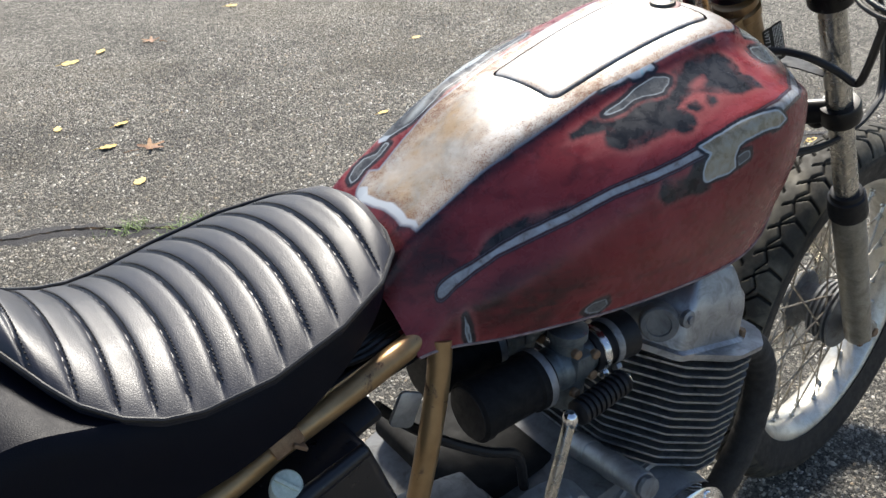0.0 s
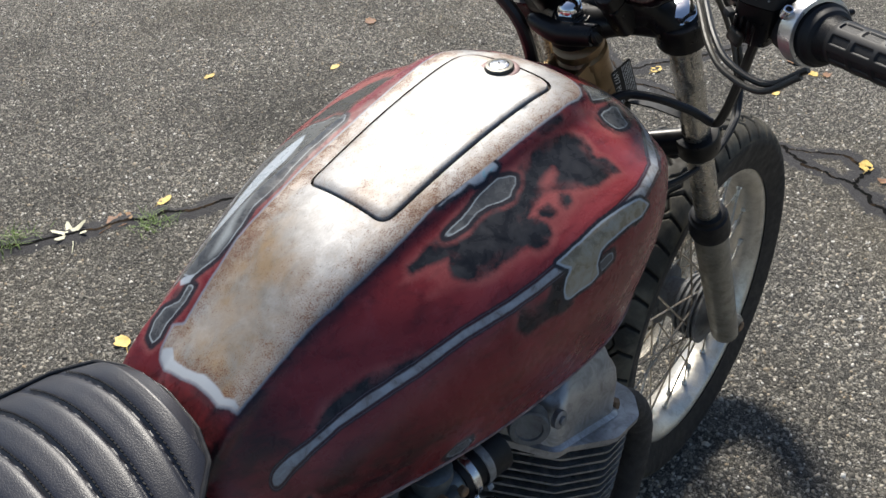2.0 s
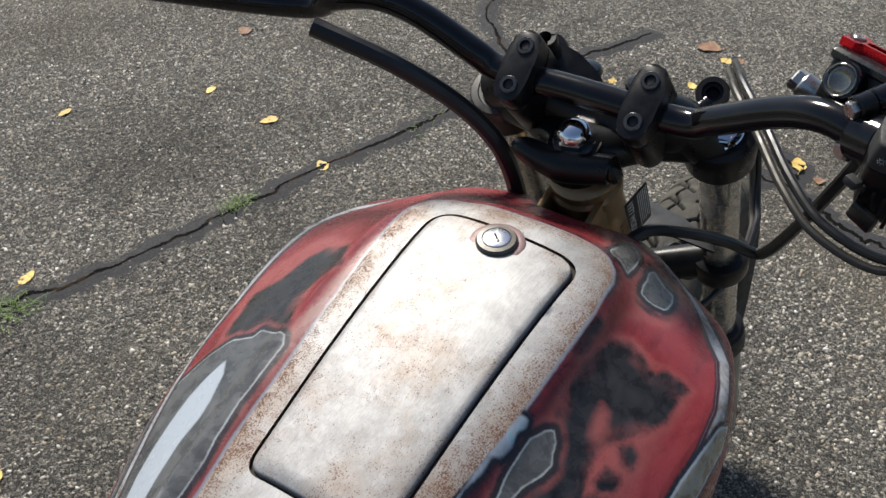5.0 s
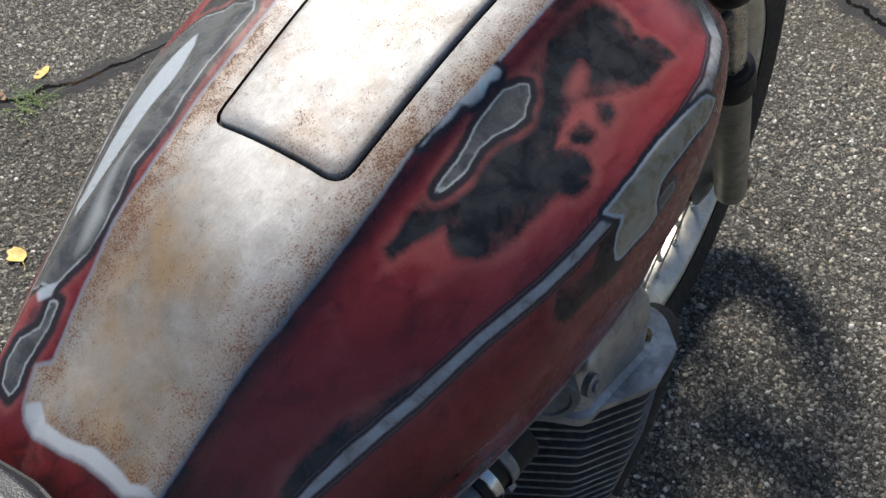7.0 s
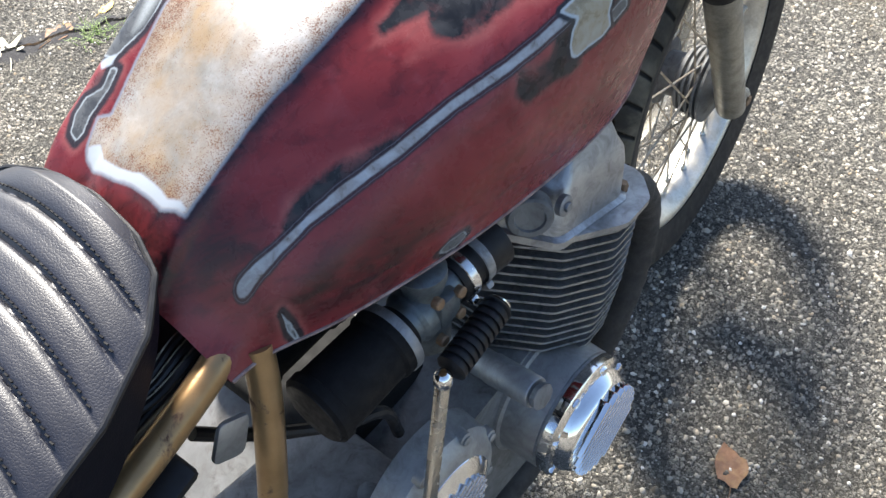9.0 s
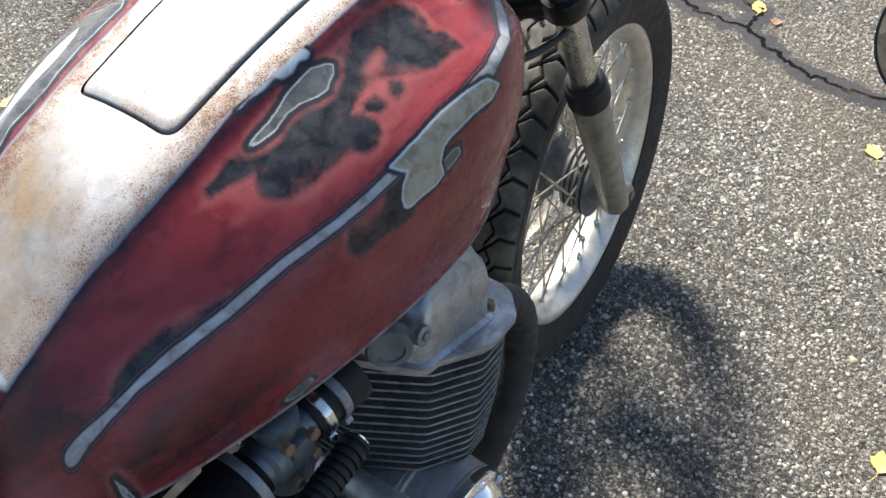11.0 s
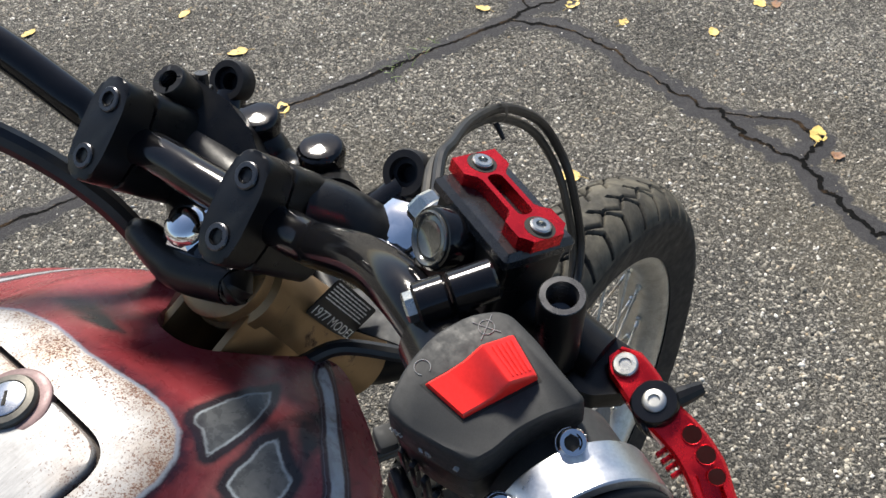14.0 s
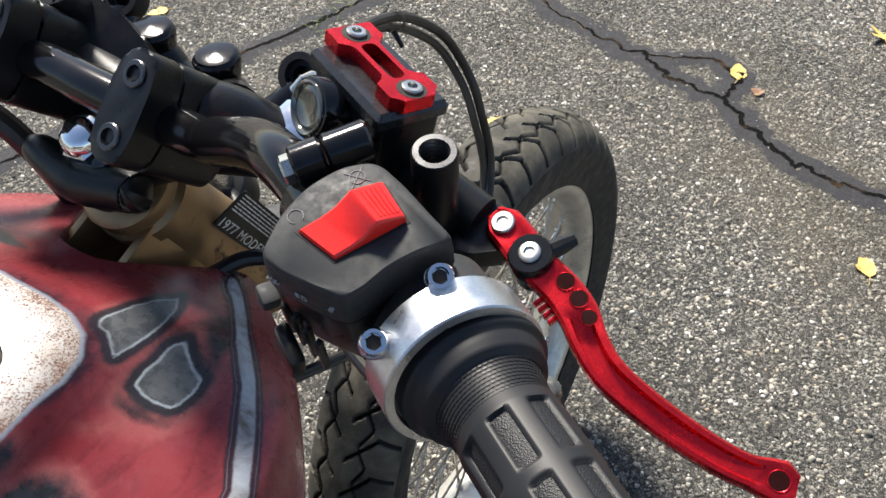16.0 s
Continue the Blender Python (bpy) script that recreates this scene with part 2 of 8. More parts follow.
# ---- materials ----
def asphalt_material():
    m, n, l, b = mat("asphalt")
    p = world_place(n)
    wob = n.new("ShaderNodeVectorMath")
    wob.operation = "MULTIPLY_ADD"
    nz = n.new("ShaderNodeTexNoise")
    nz.inputs["Scale"].default_value = 240.0
    nz.inputs["Detail"].default_value = 3.0
    l.new(p, nz.inputs["Vector"])
    l.new(nz.outputs["Color"], wob.inputs[0])
    wob.inputs[1].default_value = (0.0085, 0.0085, 0.0085)
    l.new(p, wob.inputs[2])
    q = wob.outputs[0]

    def stones(scale):
        v = n.new("ShaderNodeTexVoronoi")
        v.inputs["Scale"].default_value = scale
        l.new(q, v.inputs["Vector"])
        e = n.new("ShaderNodeTexVoronoi")
        e.feature = "DISTANCE_TO_EDGE"
        e.inputs["Scale"].default_value = scale
        l.new(q, e.inputs["Vector"])
        sep = n.new("ShaderNodeSeparateColor")
        l.new(v.outputs["Color"], sep.inputs[0])
        return sep.outputs[0], sep.outputs[1], e.outputs["Distance"]

    r1, s1, e1 = stones(125.0)
    r2, s2, e2 = stones(250.0)
    big = ramp_node(n, l, r1, [(0.0, (0.070, 0.067, 0.060)), (0.35, (0.200, 0.189, 0.166)), (0.62, (0.340, 0.319, 0.276)), (0.84, (0.43, 0.40, 0.34)), (0.96, (0.56, 0.53, 0.46)), (1.0, (0.70, 0.67, 0.61))])
    small = ramp_node(n, l, r2, [(0.0, (0.065, 0.062, 0.055)), (0.42, (0.215, 0.203, 0.177)), (0.72, (0.350, 0.328, 0.283)), (0.94, (0.48, 0.45, 0.39)), (1.0, (0.62, 0.59, 0.53))])
    sel = ramp_node(n, l, s1, [(0.30, 0.0), (0.36, 1.0)])
    c = mix_node(n, l, sel, small, big)
    gap_s = ramp_node(n, l, e2, [(0.02, 0.0), (0.16, 1.0)])
    gap_b = ramp_node(n, l, e1, [(0.02, 0.0), (0.10, 1.0)])
    gap = mix_node(n, l, sel, gap_s, gap_b)
    c = mix_node(n, l, gap, (0.016, 0.015, 0.013), c)
    grain = noise_node(n, l, 430.0, 4, 0.7, p)
    pits = noise_node(n, l, 140.0, 4, 0.7, p, 0.3)
    c = mix_node(n, l, 0.75, c, ramp_node(n, l, grain, [(0.32, 0.18), (0.68, 0.80)]), "OVERLAY")
    c = mix_node(n, l, ramp_node(n, l, pits, [(0.37, 0.92), (0.46, 0.0)]), c, (0.016, 0.015, 0.014))
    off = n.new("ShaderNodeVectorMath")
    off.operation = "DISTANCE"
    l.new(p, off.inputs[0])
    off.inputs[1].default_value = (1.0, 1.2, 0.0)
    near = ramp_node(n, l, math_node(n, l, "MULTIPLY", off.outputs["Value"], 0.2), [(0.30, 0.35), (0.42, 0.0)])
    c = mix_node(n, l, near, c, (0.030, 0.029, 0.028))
    stain = noise_node(n, l, 2.2, 6, 0.6, p, 0.3)
    c = mix_node(n, l, 0.55, c, ramp_node(n, l, stain, [(0.32, 0.22), (0.50, 0.5), (0.70, 0.70)]), "OVERLAY")
    tint = noise_node(n, l, 0.9, 5, 0.6, p, 0.5)
    c = mix_node(n, l, ramp_node(n, l, tint, [(0.50, 0.0), (0.72, 0.35)]), c, (0.17, 0.145, 0.10))
    # tar in and along the cracks
    crack = attr(n, "crack")
    wander = math_node(n, l, "MULTIPLY", math_node(n, l, "SUBTRACT", noise_node(n, l, 9.0, 4, 0.6, p), 0.5), 0.110)
    ragged = math_node(n, l, "MULTIPLY", math_node(n, l, "SUBTRACT", noise_node(n, l, 60.0, 5, 0.7, p), 0.5), 0.030)
    edge = math_node(n, l, "ADD", crack, math_node(n, l, "ADD", wander, ragged))
    tar = ramp_node(n, l, edge, [(0.032, 1.0), (0.040, 0.0)])
    grit = ramp_node(n, l, noise_node(n, l, 420.0, 3, 0.6, p), [(0.35, (0.010, 0.010, 0.013)), (0.60, (0.028, 0.028, 0.033)), (0.82, (0.10, 0.098, 0.095))])
    c = mix_node(n, l, math_node(n, l, "MULTIPLY", tar, 0.93), c, grit)
    gapn = math_node(n, l, "ADD", crack, math_node(n, l, "MULTIPLY", math_node(n, l, "SUBTRACT", noise_node(n, l, 70.0, 4, 0.7, p), 0.45), 0.022))
    soil = ramp_node(n, l, gapn, [(0.0030, 1.0), (0.0048, 0.0)])
    dirt = ramp_node(n, l, noise_node(n, l, 9.0, 5, 0.7, p), [(0.46, (0.005, 0.004, 0.004)), (0.56, (0.045, 0.030, 0.018)), (0.66, (0.30, 0.20, 0.090))])
    c = mix_node(n, l, soil, c, dirt)
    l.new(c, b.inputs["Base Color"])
    b.inputs["Roughness"].default_value = 0.82
    b.inputs["Specular IOR Level"].default_value = 0.35
    hgt = mix_node(n, l, sel, math_node(n, l, "MULTIPLY", ramp_node(n, l, e2, [(0.0, 0.0), (0.3, 0.55)]), math_node(n, l, "ADD", s2, 0.35)),
                   math_node(n, l, "MULTIPLY", ramp_node(n, l, e1, [(0.0, 0.0), (0.3, 1.0)]), math_node(n, l, "ADD", r1, 0.45)))
    hgt = mix_node(n, l, math_node(n, l, "MULTIPLY", tar, 0.85), hgt, 0.5)
    rugged = math_node(n, l, "ADD", math_node(n, l, "MULTIPLY", hgt, 0.55), math_node(n, l, "ADD", math_node(n, l, "MULTIPLY", grain, 0.5), math_node(n, l, "MULTIPLY", pits, 0.9)))
    rugged = mix_node(n, l, math_node(n, l, "MULTIPLY", tar, 0.7), rugged, 0.8)
    l.new(bump_node(n, l, rugged, 1.0, 0.0068), b.inputs["Normal"])
    return m


def leather_material(name="black leather", sheen=0.70, dusty=1.0):
    m, n, l, b = mat(name)
    p = world_place(n)
    v = n.new("ShaderNodeTexVoronoi")
    v.feature = "DISTANCE_TO_EDGE"
    v.inputs["Scale"].default_value = 460.0
    l.new(p, v.inputs["Vector"])
    pebble = ramp_node(n, l, v.outputs["Distance"], [(0.0, 0.0), (0.22, 1.0)])
    dust = noise_node(n, l, 14.0, 6, 0.6, p)
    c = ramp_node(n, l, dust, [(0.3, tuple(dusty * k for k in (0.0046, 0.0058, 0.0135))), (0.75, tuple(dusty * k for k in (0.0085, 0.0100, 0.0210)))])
    l.new(c, b.inputs["Base Color"])
    l.new(ramp_node(n, l, noise_node(n, l, 30.0, 5, 0.6, p), [(0.3, 0.42), (0.7, 0.53)]), b.inputs["Roughness"])
    b.inputs["Specular IOR Level"].default_value = sheen
    crease = noise_node(n, l, 45.0, 3, 0.5, p, 1.5)
    h = mix_node(n, l, 0.25, pebble, crease)
    l.new(bump_node(n, l, h, 0.28, 0.00035), b.inputs["Normal"])
    return m


def gold_material():
    """Gold paint, rubbed and rusty in places."""
    m, n, l, b = mat("gold frame paint")
    p = world_place(n)
    blotch = noise_node(n, l, 18.0, 6, 0.6, p)
    c = ramp_node(n, l, blotch, [(0.3, (0.24, 0.145, 0.065)), (0.7, (0.40, 0.265, 0.135))])
    rust = ramp_node(n, l, noise_node(n, l, 34.0, 7, 0.7, p, 0.5), [(0.60, 0.0), (0.68, 1.0)])
    c = mix_node(n, l, rust, c, (0.075, 0.034, 0.016))
    l.new(c, b.inputs["Base Color"])
    l.new(math_node(n, l, "SUBTRACT", 0.60, rust, True), b.inputs["Metallic"])
    l.new(ramp_node(n, l, rust, [(0.0, 0.33), (1.0, 0.8)]), b.inputs["Roughness"])
    l.new(bump_node(n, l, noise_node(n, l, 240.0, 4, 0.6, p), 0.12, 0.0006), b.inputs["Normal"])
    return m


def cast_material(name, color, rough=0.42, stain=(0.10, 0.085, 0.065), amount=0.7, metal=0.85):
    """Sand-cast aluminium, dulled and stained."""
    m, n, l, b = mat(name)
    p = world_place(n)
    pit = noise_node(n, l, 520.0, 4, 0.65, p)
    cloud = noise_node(n, l, 22.0, 6, 0.65, p, 0.6)
    c = ramp_node(n, l, cloud, [(0.3, tuple(0.62 * k for k in color)), (0.62, color)])
    d = ramp_node(n, l, noise_node(n, l, 48.0, 7, 0.7, p, 0.8), [(0.46, 0.0), (0.70, amount)])
    c = mix_node(n, l, d, c, stain)
    l.new(c, b.inputs["Base Color"])
    l.new(math_node(n, l, "SUBTRACT", metal, d, True), b.inputs["Metallic"])
    l.new(ramp_node(n, l, cloud, [(0.25, min(1, rough * 1.4)), (0.7, rough)]), b.inputs["Roughness"])
    l.new(bump_node(n, l, pit, 0.22, 0.0008), b.inputs["Normal"])
    return m


def tread_material(m):
    """Dust lies on the tread blocks, the cuts between them stay black."""
    n, l = m.node_tree.nodes, m.node_tree.links
    b = next(k for k in n if k.type == "BSDF_PRINCIPLED")
    dusty = b.inputs["Base Color"].links[0].from_socket
    cut = ramp_node(n, l, attr(n, "groove"), [(0.25, 0.0), (0.75, 1.0)])
    l.new(mix_node(n, l, cut, dusty, (0.006, 0.006, 0.006)), b.inputs["Base Color"])
    return m


def stone_material():
    """Loose-looking aggregate: every stone its own grey, buff or rust tint."""
    m, n, l, b = mat("exposed aggregate")
    rnd = n.new("ShaderNodeNewGeometry").outputs["Random Per Island"]
    c = ramp_node(n, l, rnd, [(0.0, (0.055, 0.052, 0.046)), (0.28, (0.170, 0.160, 0.136)), (0.58, (0.320, 0.296, 0.250)), (0.80, (0.430, 0.398, 0.335)), (0.86, (0.33, 0.26, 0.175)), (0.94, (0.55, 0.52, 0.455)), (1.0, (0.76, 0.74, 0.70))])
    p = world_place(n)
    c = mix_node(n, l, 0.5, c, ramp_node(n, l, noise_node(n, l, 700.0, 3, 0.6, p), [(0.3, 0.25), (0.7, 0.75)]), "OVERLAY")
    stain = noise_node(n, l, 2.2, 6, 0.6, p, 0.3)
    c = mix_node(n, l, 0.7, c, ramp_node(n, l, stain, [(0.32, 0.20), (0.50, 0.5), (0.70, 0.70)]), "OVERLAY")
    tint = noise_node(n, l, 0.9, 5, 0.6, p, 0.5)
    c = mix_node(n, l, ramp_node(n, l, tint, [(0.50, 0.0), (0.72, 0.40)]), c, (0.20, 0.165, 0.11))
    l.new(c, b.inputs["Base Color"])
    b.inputs["Roughness"].default_value = 0.75
    b.inputs["Specular IOR Level"].default_value = 0.35
    return m


def gap_material():
    """Black opening with crumbs of soil."""
    m, n, l, b = mat("crack soil")
    p = world_place(n)
    c = ramp_node(n, l, noise_node(n, l, 7.0, 6, 0.7, p), [(0.50, (0.004, 0.004, 0.004)), (0.60, (0.05, 0.032, 0.018)), (0.70, (0.24, 0.16, 0.07))])
    c = mix_node(n, l, 0.6, c, ramp_node(n, l, noise_node(n, l, 300.0, 3, 0.6, p), [(0.35, 0.1), (0.7, 0.75)]), "OVERLAY")
    l.new(c, b.inputs["Base Color"])
    b.inputs["Roughness"].default_value = 0.95
    b.inputs["Specular IOR Level"].default_value = 0.1
    return m


CRACK_SOIL = gap_material()
STONE = stone_material()
ASPHALT = asphalt_material()
LEATHER = leather_material()
# skirt copy of the leather, colour halved for sides turned from the sun
LEATHER_SIDE = leather_material("shaded black vinyl skirt", 0.12, 0.5)
GOLD = gold_material()
CAST = cast_material("cast aluminium", (0.42, 0.43, 0.45), 0.36, (0.085, 0.072, 0.055))
CAST_FIN = cast_material("grimy fins", (0.36, 0.37, 0.38), 0.36, (0.03, 0.026, 0.022), 0.92)
CAST_DARK = cast_material("oily cast aluminium", (0.30, 0.31, 0.33), 0.5, (0.05, 0.042, 0.035), 0.85)
# grime, over a base colour lowered to carry the shade under the tank
CASE_DARK = cast_material("grimy shade-toned crankcase", (0.21, 0.215, 0.22), 0.55, (0.035, 0.03, 0.026), 0.85, 0.4)
CASE = cast_material("satin crankcase aluminium", (0.42, 0.43, 0.44), 0.44, (0.10, 0.09, 0.075), 0.5)
CARB = cast_material("carburettor alloy", (0.17, 0.20, 0.22), 0.42, (0.03, 0.03, 0.03), 0.85)
CHROME = surface("chrome", (0.80, 0.81, 0.83), 0.05, 1.0, 0.04, 40, 0.0)
POLISHED = surface("brushed aluminium", (0.66, 0.67, 0.69), 0.24, 1.0, 0.08, 120, 0.05, 0.0002)
STEEL = surface("dull chromed fork steel", (0.50, 0.48, 0.44), 0.25, 0.95, 0.18, 40, 0.05, 0.0003, (0.13, 0.10, 0.065), 0.35, 0.0, 60)
SLIDER = surface("weathered fork alloy", (0.33, 0.315, 0.275), 0.5, 0.75, 0.2, 60, 0.15, 0.0005, (0.09, 0.075, 0.05), 0.6, 0.0, 40)
RIM = surface("aged rim alloy", (0.60, 0.58, 0.53), 0.42, 0.85, 0.12, 60, 0.08, 0.0004, (0.28, 0.24, 0.17), 0.45, 0.0, 45)
SPOKE = surface("dull spoke steel", (0.42, 0.38, 0.32), 0.42, 0.9, 0.2, 80, 0.1, 0.0003, (0.11, 0.07, 0.035), 0.7, 0.0, 60)
ZINC = surface("zinc plated steel", (0.55, 0.54, 0.50), 0.3, 1.0, 0.12, 90, 0.05, 0.0002)
BOLT = surface("blackened bolt steel", (0.075, 0.075, 0.078), 0.28, 0.8, 0.2, 90, 0.05, 0.0002)
RUSTED = surface("rusty bolt steel", (0.24, 0.16, 0.10), 0.6, 0.6, 0.3, 120, 0.25, 0.0005, (0.13, 0.06, 0.025), 0.8, 0.0, 90)
TYRE = tread_material(surface("dusty tyre rubber", (0.044, 0.041, 0.034), 0.78, 0.0, 0.15, 60, 0.15, 0.0005, (0.16, 0.145, 0.11), 0.65, 0.0, 12, 0.3))
SIDEWALL = surface("tyre sidewall rubber", (0.010, 0.010, 0.011), 0.66, 0.0, 0.2, 60, 0.12, 0.0004)
RUBBER = surface("black grip rubber", (0.010, 0.010, 0.012), 0.50, 0.0, 0.12, 120, 0.12, 0.0003, None, 0.5, 0.0, 25.0, 0.32)
GREY_INK = surface("worn grey print", (0.26, 0.26, 0.26), 0.6, 0.0, 0.2, 200, 0.0)
CABLE_GREY = surface("grey cable jacket", (0.050, 0.047, 0.042), 0.42, 0.3, 0.15, 80, 0.08, 0.0002)
CABLE = surface("black cable jacket", (0.009, 0.009, 0.010), 0.38, 0.0, 0.15, 80, 0.08, 0.0002)
GLOSS = surface("gloss black paint", (0.0045, 0.0045, 0.0055), 0.12, 0.0, 0.1, 40, 0.05, 0.0003, (0.02, 0.018, 0.016), 0.2, 0.0, 90, 0.42)
BLACK = surface("black painted alloy", (0.0055, 0.0055, 0.0062), 0.32, 0.0, 0.2, 70, 0.15, 0.0004, (0.028, 0.025, 0.021), 0.22, 0.0, 55, 0.32)
PLASTIC = surface("satin black plastic", (0.029, 0.030, 0.031), 0.60, 0.0, 0.03, 300, 0.0, 0.0002, None, 0.5, 0.0, 25.0, 0.3)
CAPGREY = surface("anodised black cap", (0.014, 0.015, 0.017), 0.26, 0.0, 0.06, 160, 0.1, 0.0002, None, 0.5, 0.0, 25.0, 0.55)
RED_ALLOY = surface("red anodised alloy", (0.74, 0.020, 0.030), 0.25, 0.9, 0.06, 120, 0.05, 0.0002)
RED_PLASTIC = surface("red switch plastic", (0.74, 0.026, 0.020), 0.13, 0.0, 0.04, 120, 0.03, 0.0002)
DARK = surface("dark hollow", (0.010, 0.009, 0.008), 0.9, 0.0, 0.1, 40, 0.0)
WRAP = surface("charred heat wrap", (0.030, 0.028, 0.027), 0.9, 0.0, 0.35, 110, 0.5, 0.0014)
BATTERY = surface("black battery plastic", (0.008, 0.009, 0.013), 0.32, 0.0, 0.1, 60, 0.06, 0.0003)
CAPWHITE = surface("pale green filler cap", (0.52, 0.58, 0.50), 0.45, 0.0, 0.08, 60, 0.08, 0.0003, (0.30, 0.30, 0.24), 0.4)
WHITE_INK = surface("white print", (0.78, 0.78, 0.76), 0.5, 0.0, 0.03, 60, 0.0)
LEAF_YELLOW = surface("yellow leaf", (0.66, 0.47, 0.13), 0.6, 0.0, 0.22, 160, 0.2, 0.0004, (0.32, 0.17, 0.05), 0.4, 0.0, 120)
LEAF_PALE = surface("pale underside of a leaf", (0.66, 0.64, 0.47), 0.7, 0.0, 0.12, 120, 0.2, 0.0004)
LEAF_BROWN = surface("brown dead leaf", (0.22, 0.115, 0.065), 0.7, 0.0, 0.3, 120, 0.25, 0.0005, (0.40, 0.25, 0.10), 0.6)
GRASS = surface("grass blade", (0.14, 0.22, 0.045), 0.55, 0.0, 0.3, 80, 0.0)


# ---- ground ----
CRACK_LINES = [
    [(-0.60, 1.98), (-0.31, 1.83), (-0.14, 1.80), (0.03, 1.68), (0.20, 1.55), (0.42, 1.45), (0.57, 1.37), (0.72, 1.31), (0.88, 1.27), (1.05, 1.23), (1.27, 1.185), (1.51, 1.105), (1.71, 1.05), (1.95, 0.98), (2.06, 0.97), (2.25, 0.86), (2.5, 0.76)],
    [(1.95, 0.98), (2.0, 0.84), (1.99, 0.69), (1.93, 0.50), (1.91, 0.38), (1.93, 0.29), (1.99, 0.18)],
    [(1.92, 0.33), (1.86, 0.23), (1.86, 0.10), (1.79, 0.0), (1.73, -0.11), (1.72, -0.24), (1.75, -0.40), (1.74, -0.62), (1.8, -0.95)],
    [(2.03, 0.97), (2.12, 1.10), (2.35, 1.32), (2.6, 1.4)],
    [(1.99, 0.18), (1.96, 0.09), (1.86, 0.10)],
]


STEP = 0.0064


def make_stones(xs, ys, d, z):
    """Aggregate standing out of the worn surface: low six-sided domes, none on the tar."""
    rng = np.random.default_rng(11)
    n = 150000
    x = rng.uniform(xs[0], xs[-1], n)
    y = rng.uniform(ys[0], ys[-1], n)
    i = np.clip(((x - xs[0]) / STEP).round().astype(int), 0, len(xs) - 1)
    j = np.clip(((y - ys[0]) / STEP).round().astype(int), 0, len(ys) - 1)
    keep = (d[i, j] > 0.036 + 0.022 * rng.random(n) ** 2) | (rng.random(n) < 0.04)
    keep &= d[i, j] > 0.006
    keep &= np.minimum.reduce([x - xs[0], xs[-1] - x, y - ys[0], ys[-1] - y]) > 0.45 * rng.random(n)
    x, y, base = x[keep], y[keep], z[i, j][keep]
    n = len(x)
    r = 0.0018 + 0.0042 * rng.random(n) ** 1.8
    r[rng.random(n) < 0.03] *= 1.5
    turn = rng.uniform(0, 2 * np.pi, n)
    long = rng.uniform(0.65, 1.0, n)
    verts = np.zeros((n, 10, 3))
    for ring, (scale, high, m, first) in enumerate(((1.0, -0.25, 6, 0), (0.66, 0.60, 4, 6))):
        for k in range(m):
            a = 2 * np.pi * k / m + ring * 0.4
            rr = r * scale * rng.uniform(0.55, 1.3, n)
            u, v = rr * np.cos(a), rr * long * np.sin(a)
            verts[:, first + k, 0] = x + u * np.cos(turn) - v * np.sin(turn)
            verts[:, first + k, 1] = y + u * np.sin(turn) + v * np.cos(turn)
            verts[:, first + k, 2] = base + r * high * (1.0 if ring == 0 else rng.uniform(0.15, 1.25, n))
    tri = np.array([(6, 7, 8), (6, 8, 9), (0, 1, 6), (1, 7, 6), (1, 2, 7), (2, 3, 7), (3, 8, 7), (3, 4, 8), (4, 9, 8), (4, 5, 9), (5, 0, 9), (0, 6, 9)])
    faces = (tri[None] + (np.arange(n) * 10)[:, None, None]).reshape(-1, 3)
    me = bpy.data.meshes.new("aggregate")
    me.vertices.add(n * 10)
    me.vertices.foreach_set("co", verts.ravel())
    me.loops.add(faces.size)
    me.loops.foreach_set("vertex_index", faces.ravel())
    me.polygons.add(len(faces))
    me.polygons.foreach_set("loop_start", np.arange(len(faces)) * 3)
    me.update(calc_edges=True)
    me.materials.append(STONE)
    ob = new("aggregate", me)
    return tagged(ob, "worn grey and buff stones standing out of the asphalt", "gravel", kind="stuff")


def make_crack(fine, rng, ground_ob):
    """The open gap of a crack: a ragged dark groove, pinched shut here and there."""
    n = len(fine) * 5
    t = np.linspace(0, len(fine) - 1, n)
    x = np.interp(t, range(len(fine)), fine[:, 0]) + rng.normal(0, 0.0012, n)
    y = np.interp(t, range(len(fine)), fine[:, 1]) + rng.normal(0, 0.0012, n)
    slow = np.convolve(rng.random(n + 30), np.ones(31) / 31, "valid")[:n]
    wide = np.clip((slow - 0.36) * 0.028, 0.0004, 0.0055)
    dx, dy = np.gradient(x), np.gradient(y)
    k = np.hypot(dx, dy) + 1e-9
    bm = bmesh.new()
    rows = []
    for i in range(n):
        wave = 0.0022 * math.sin(x[i] * 5.1 + 0.7 * math.sin(y[i] * 3.3)) * math.cos(y[i] * 4.3)
        a, b = wide[i] * rng.uniform(0.6, 1.5), wide[i] * rng.uniform(0.6, 1.5)
        rows.append([bm.verts.new((x[i] + s * dy[i] / k[i], y[i] - s * dx[i] / k[i], 0.0046 + wave + h)) for s, h in ((-a, 0.0004), (0.0, -0.0001), (b, 0.0004))])
    for p, q in zip(rows, rows[1:]):
        for j in (0, 1):
            bm.faces.new((p[j], p[j + 1], q[j + 1], q[j]))
    part("crack_gap", bm, CRACK_SOIL, ground_ob, smooth=False, weld=False)


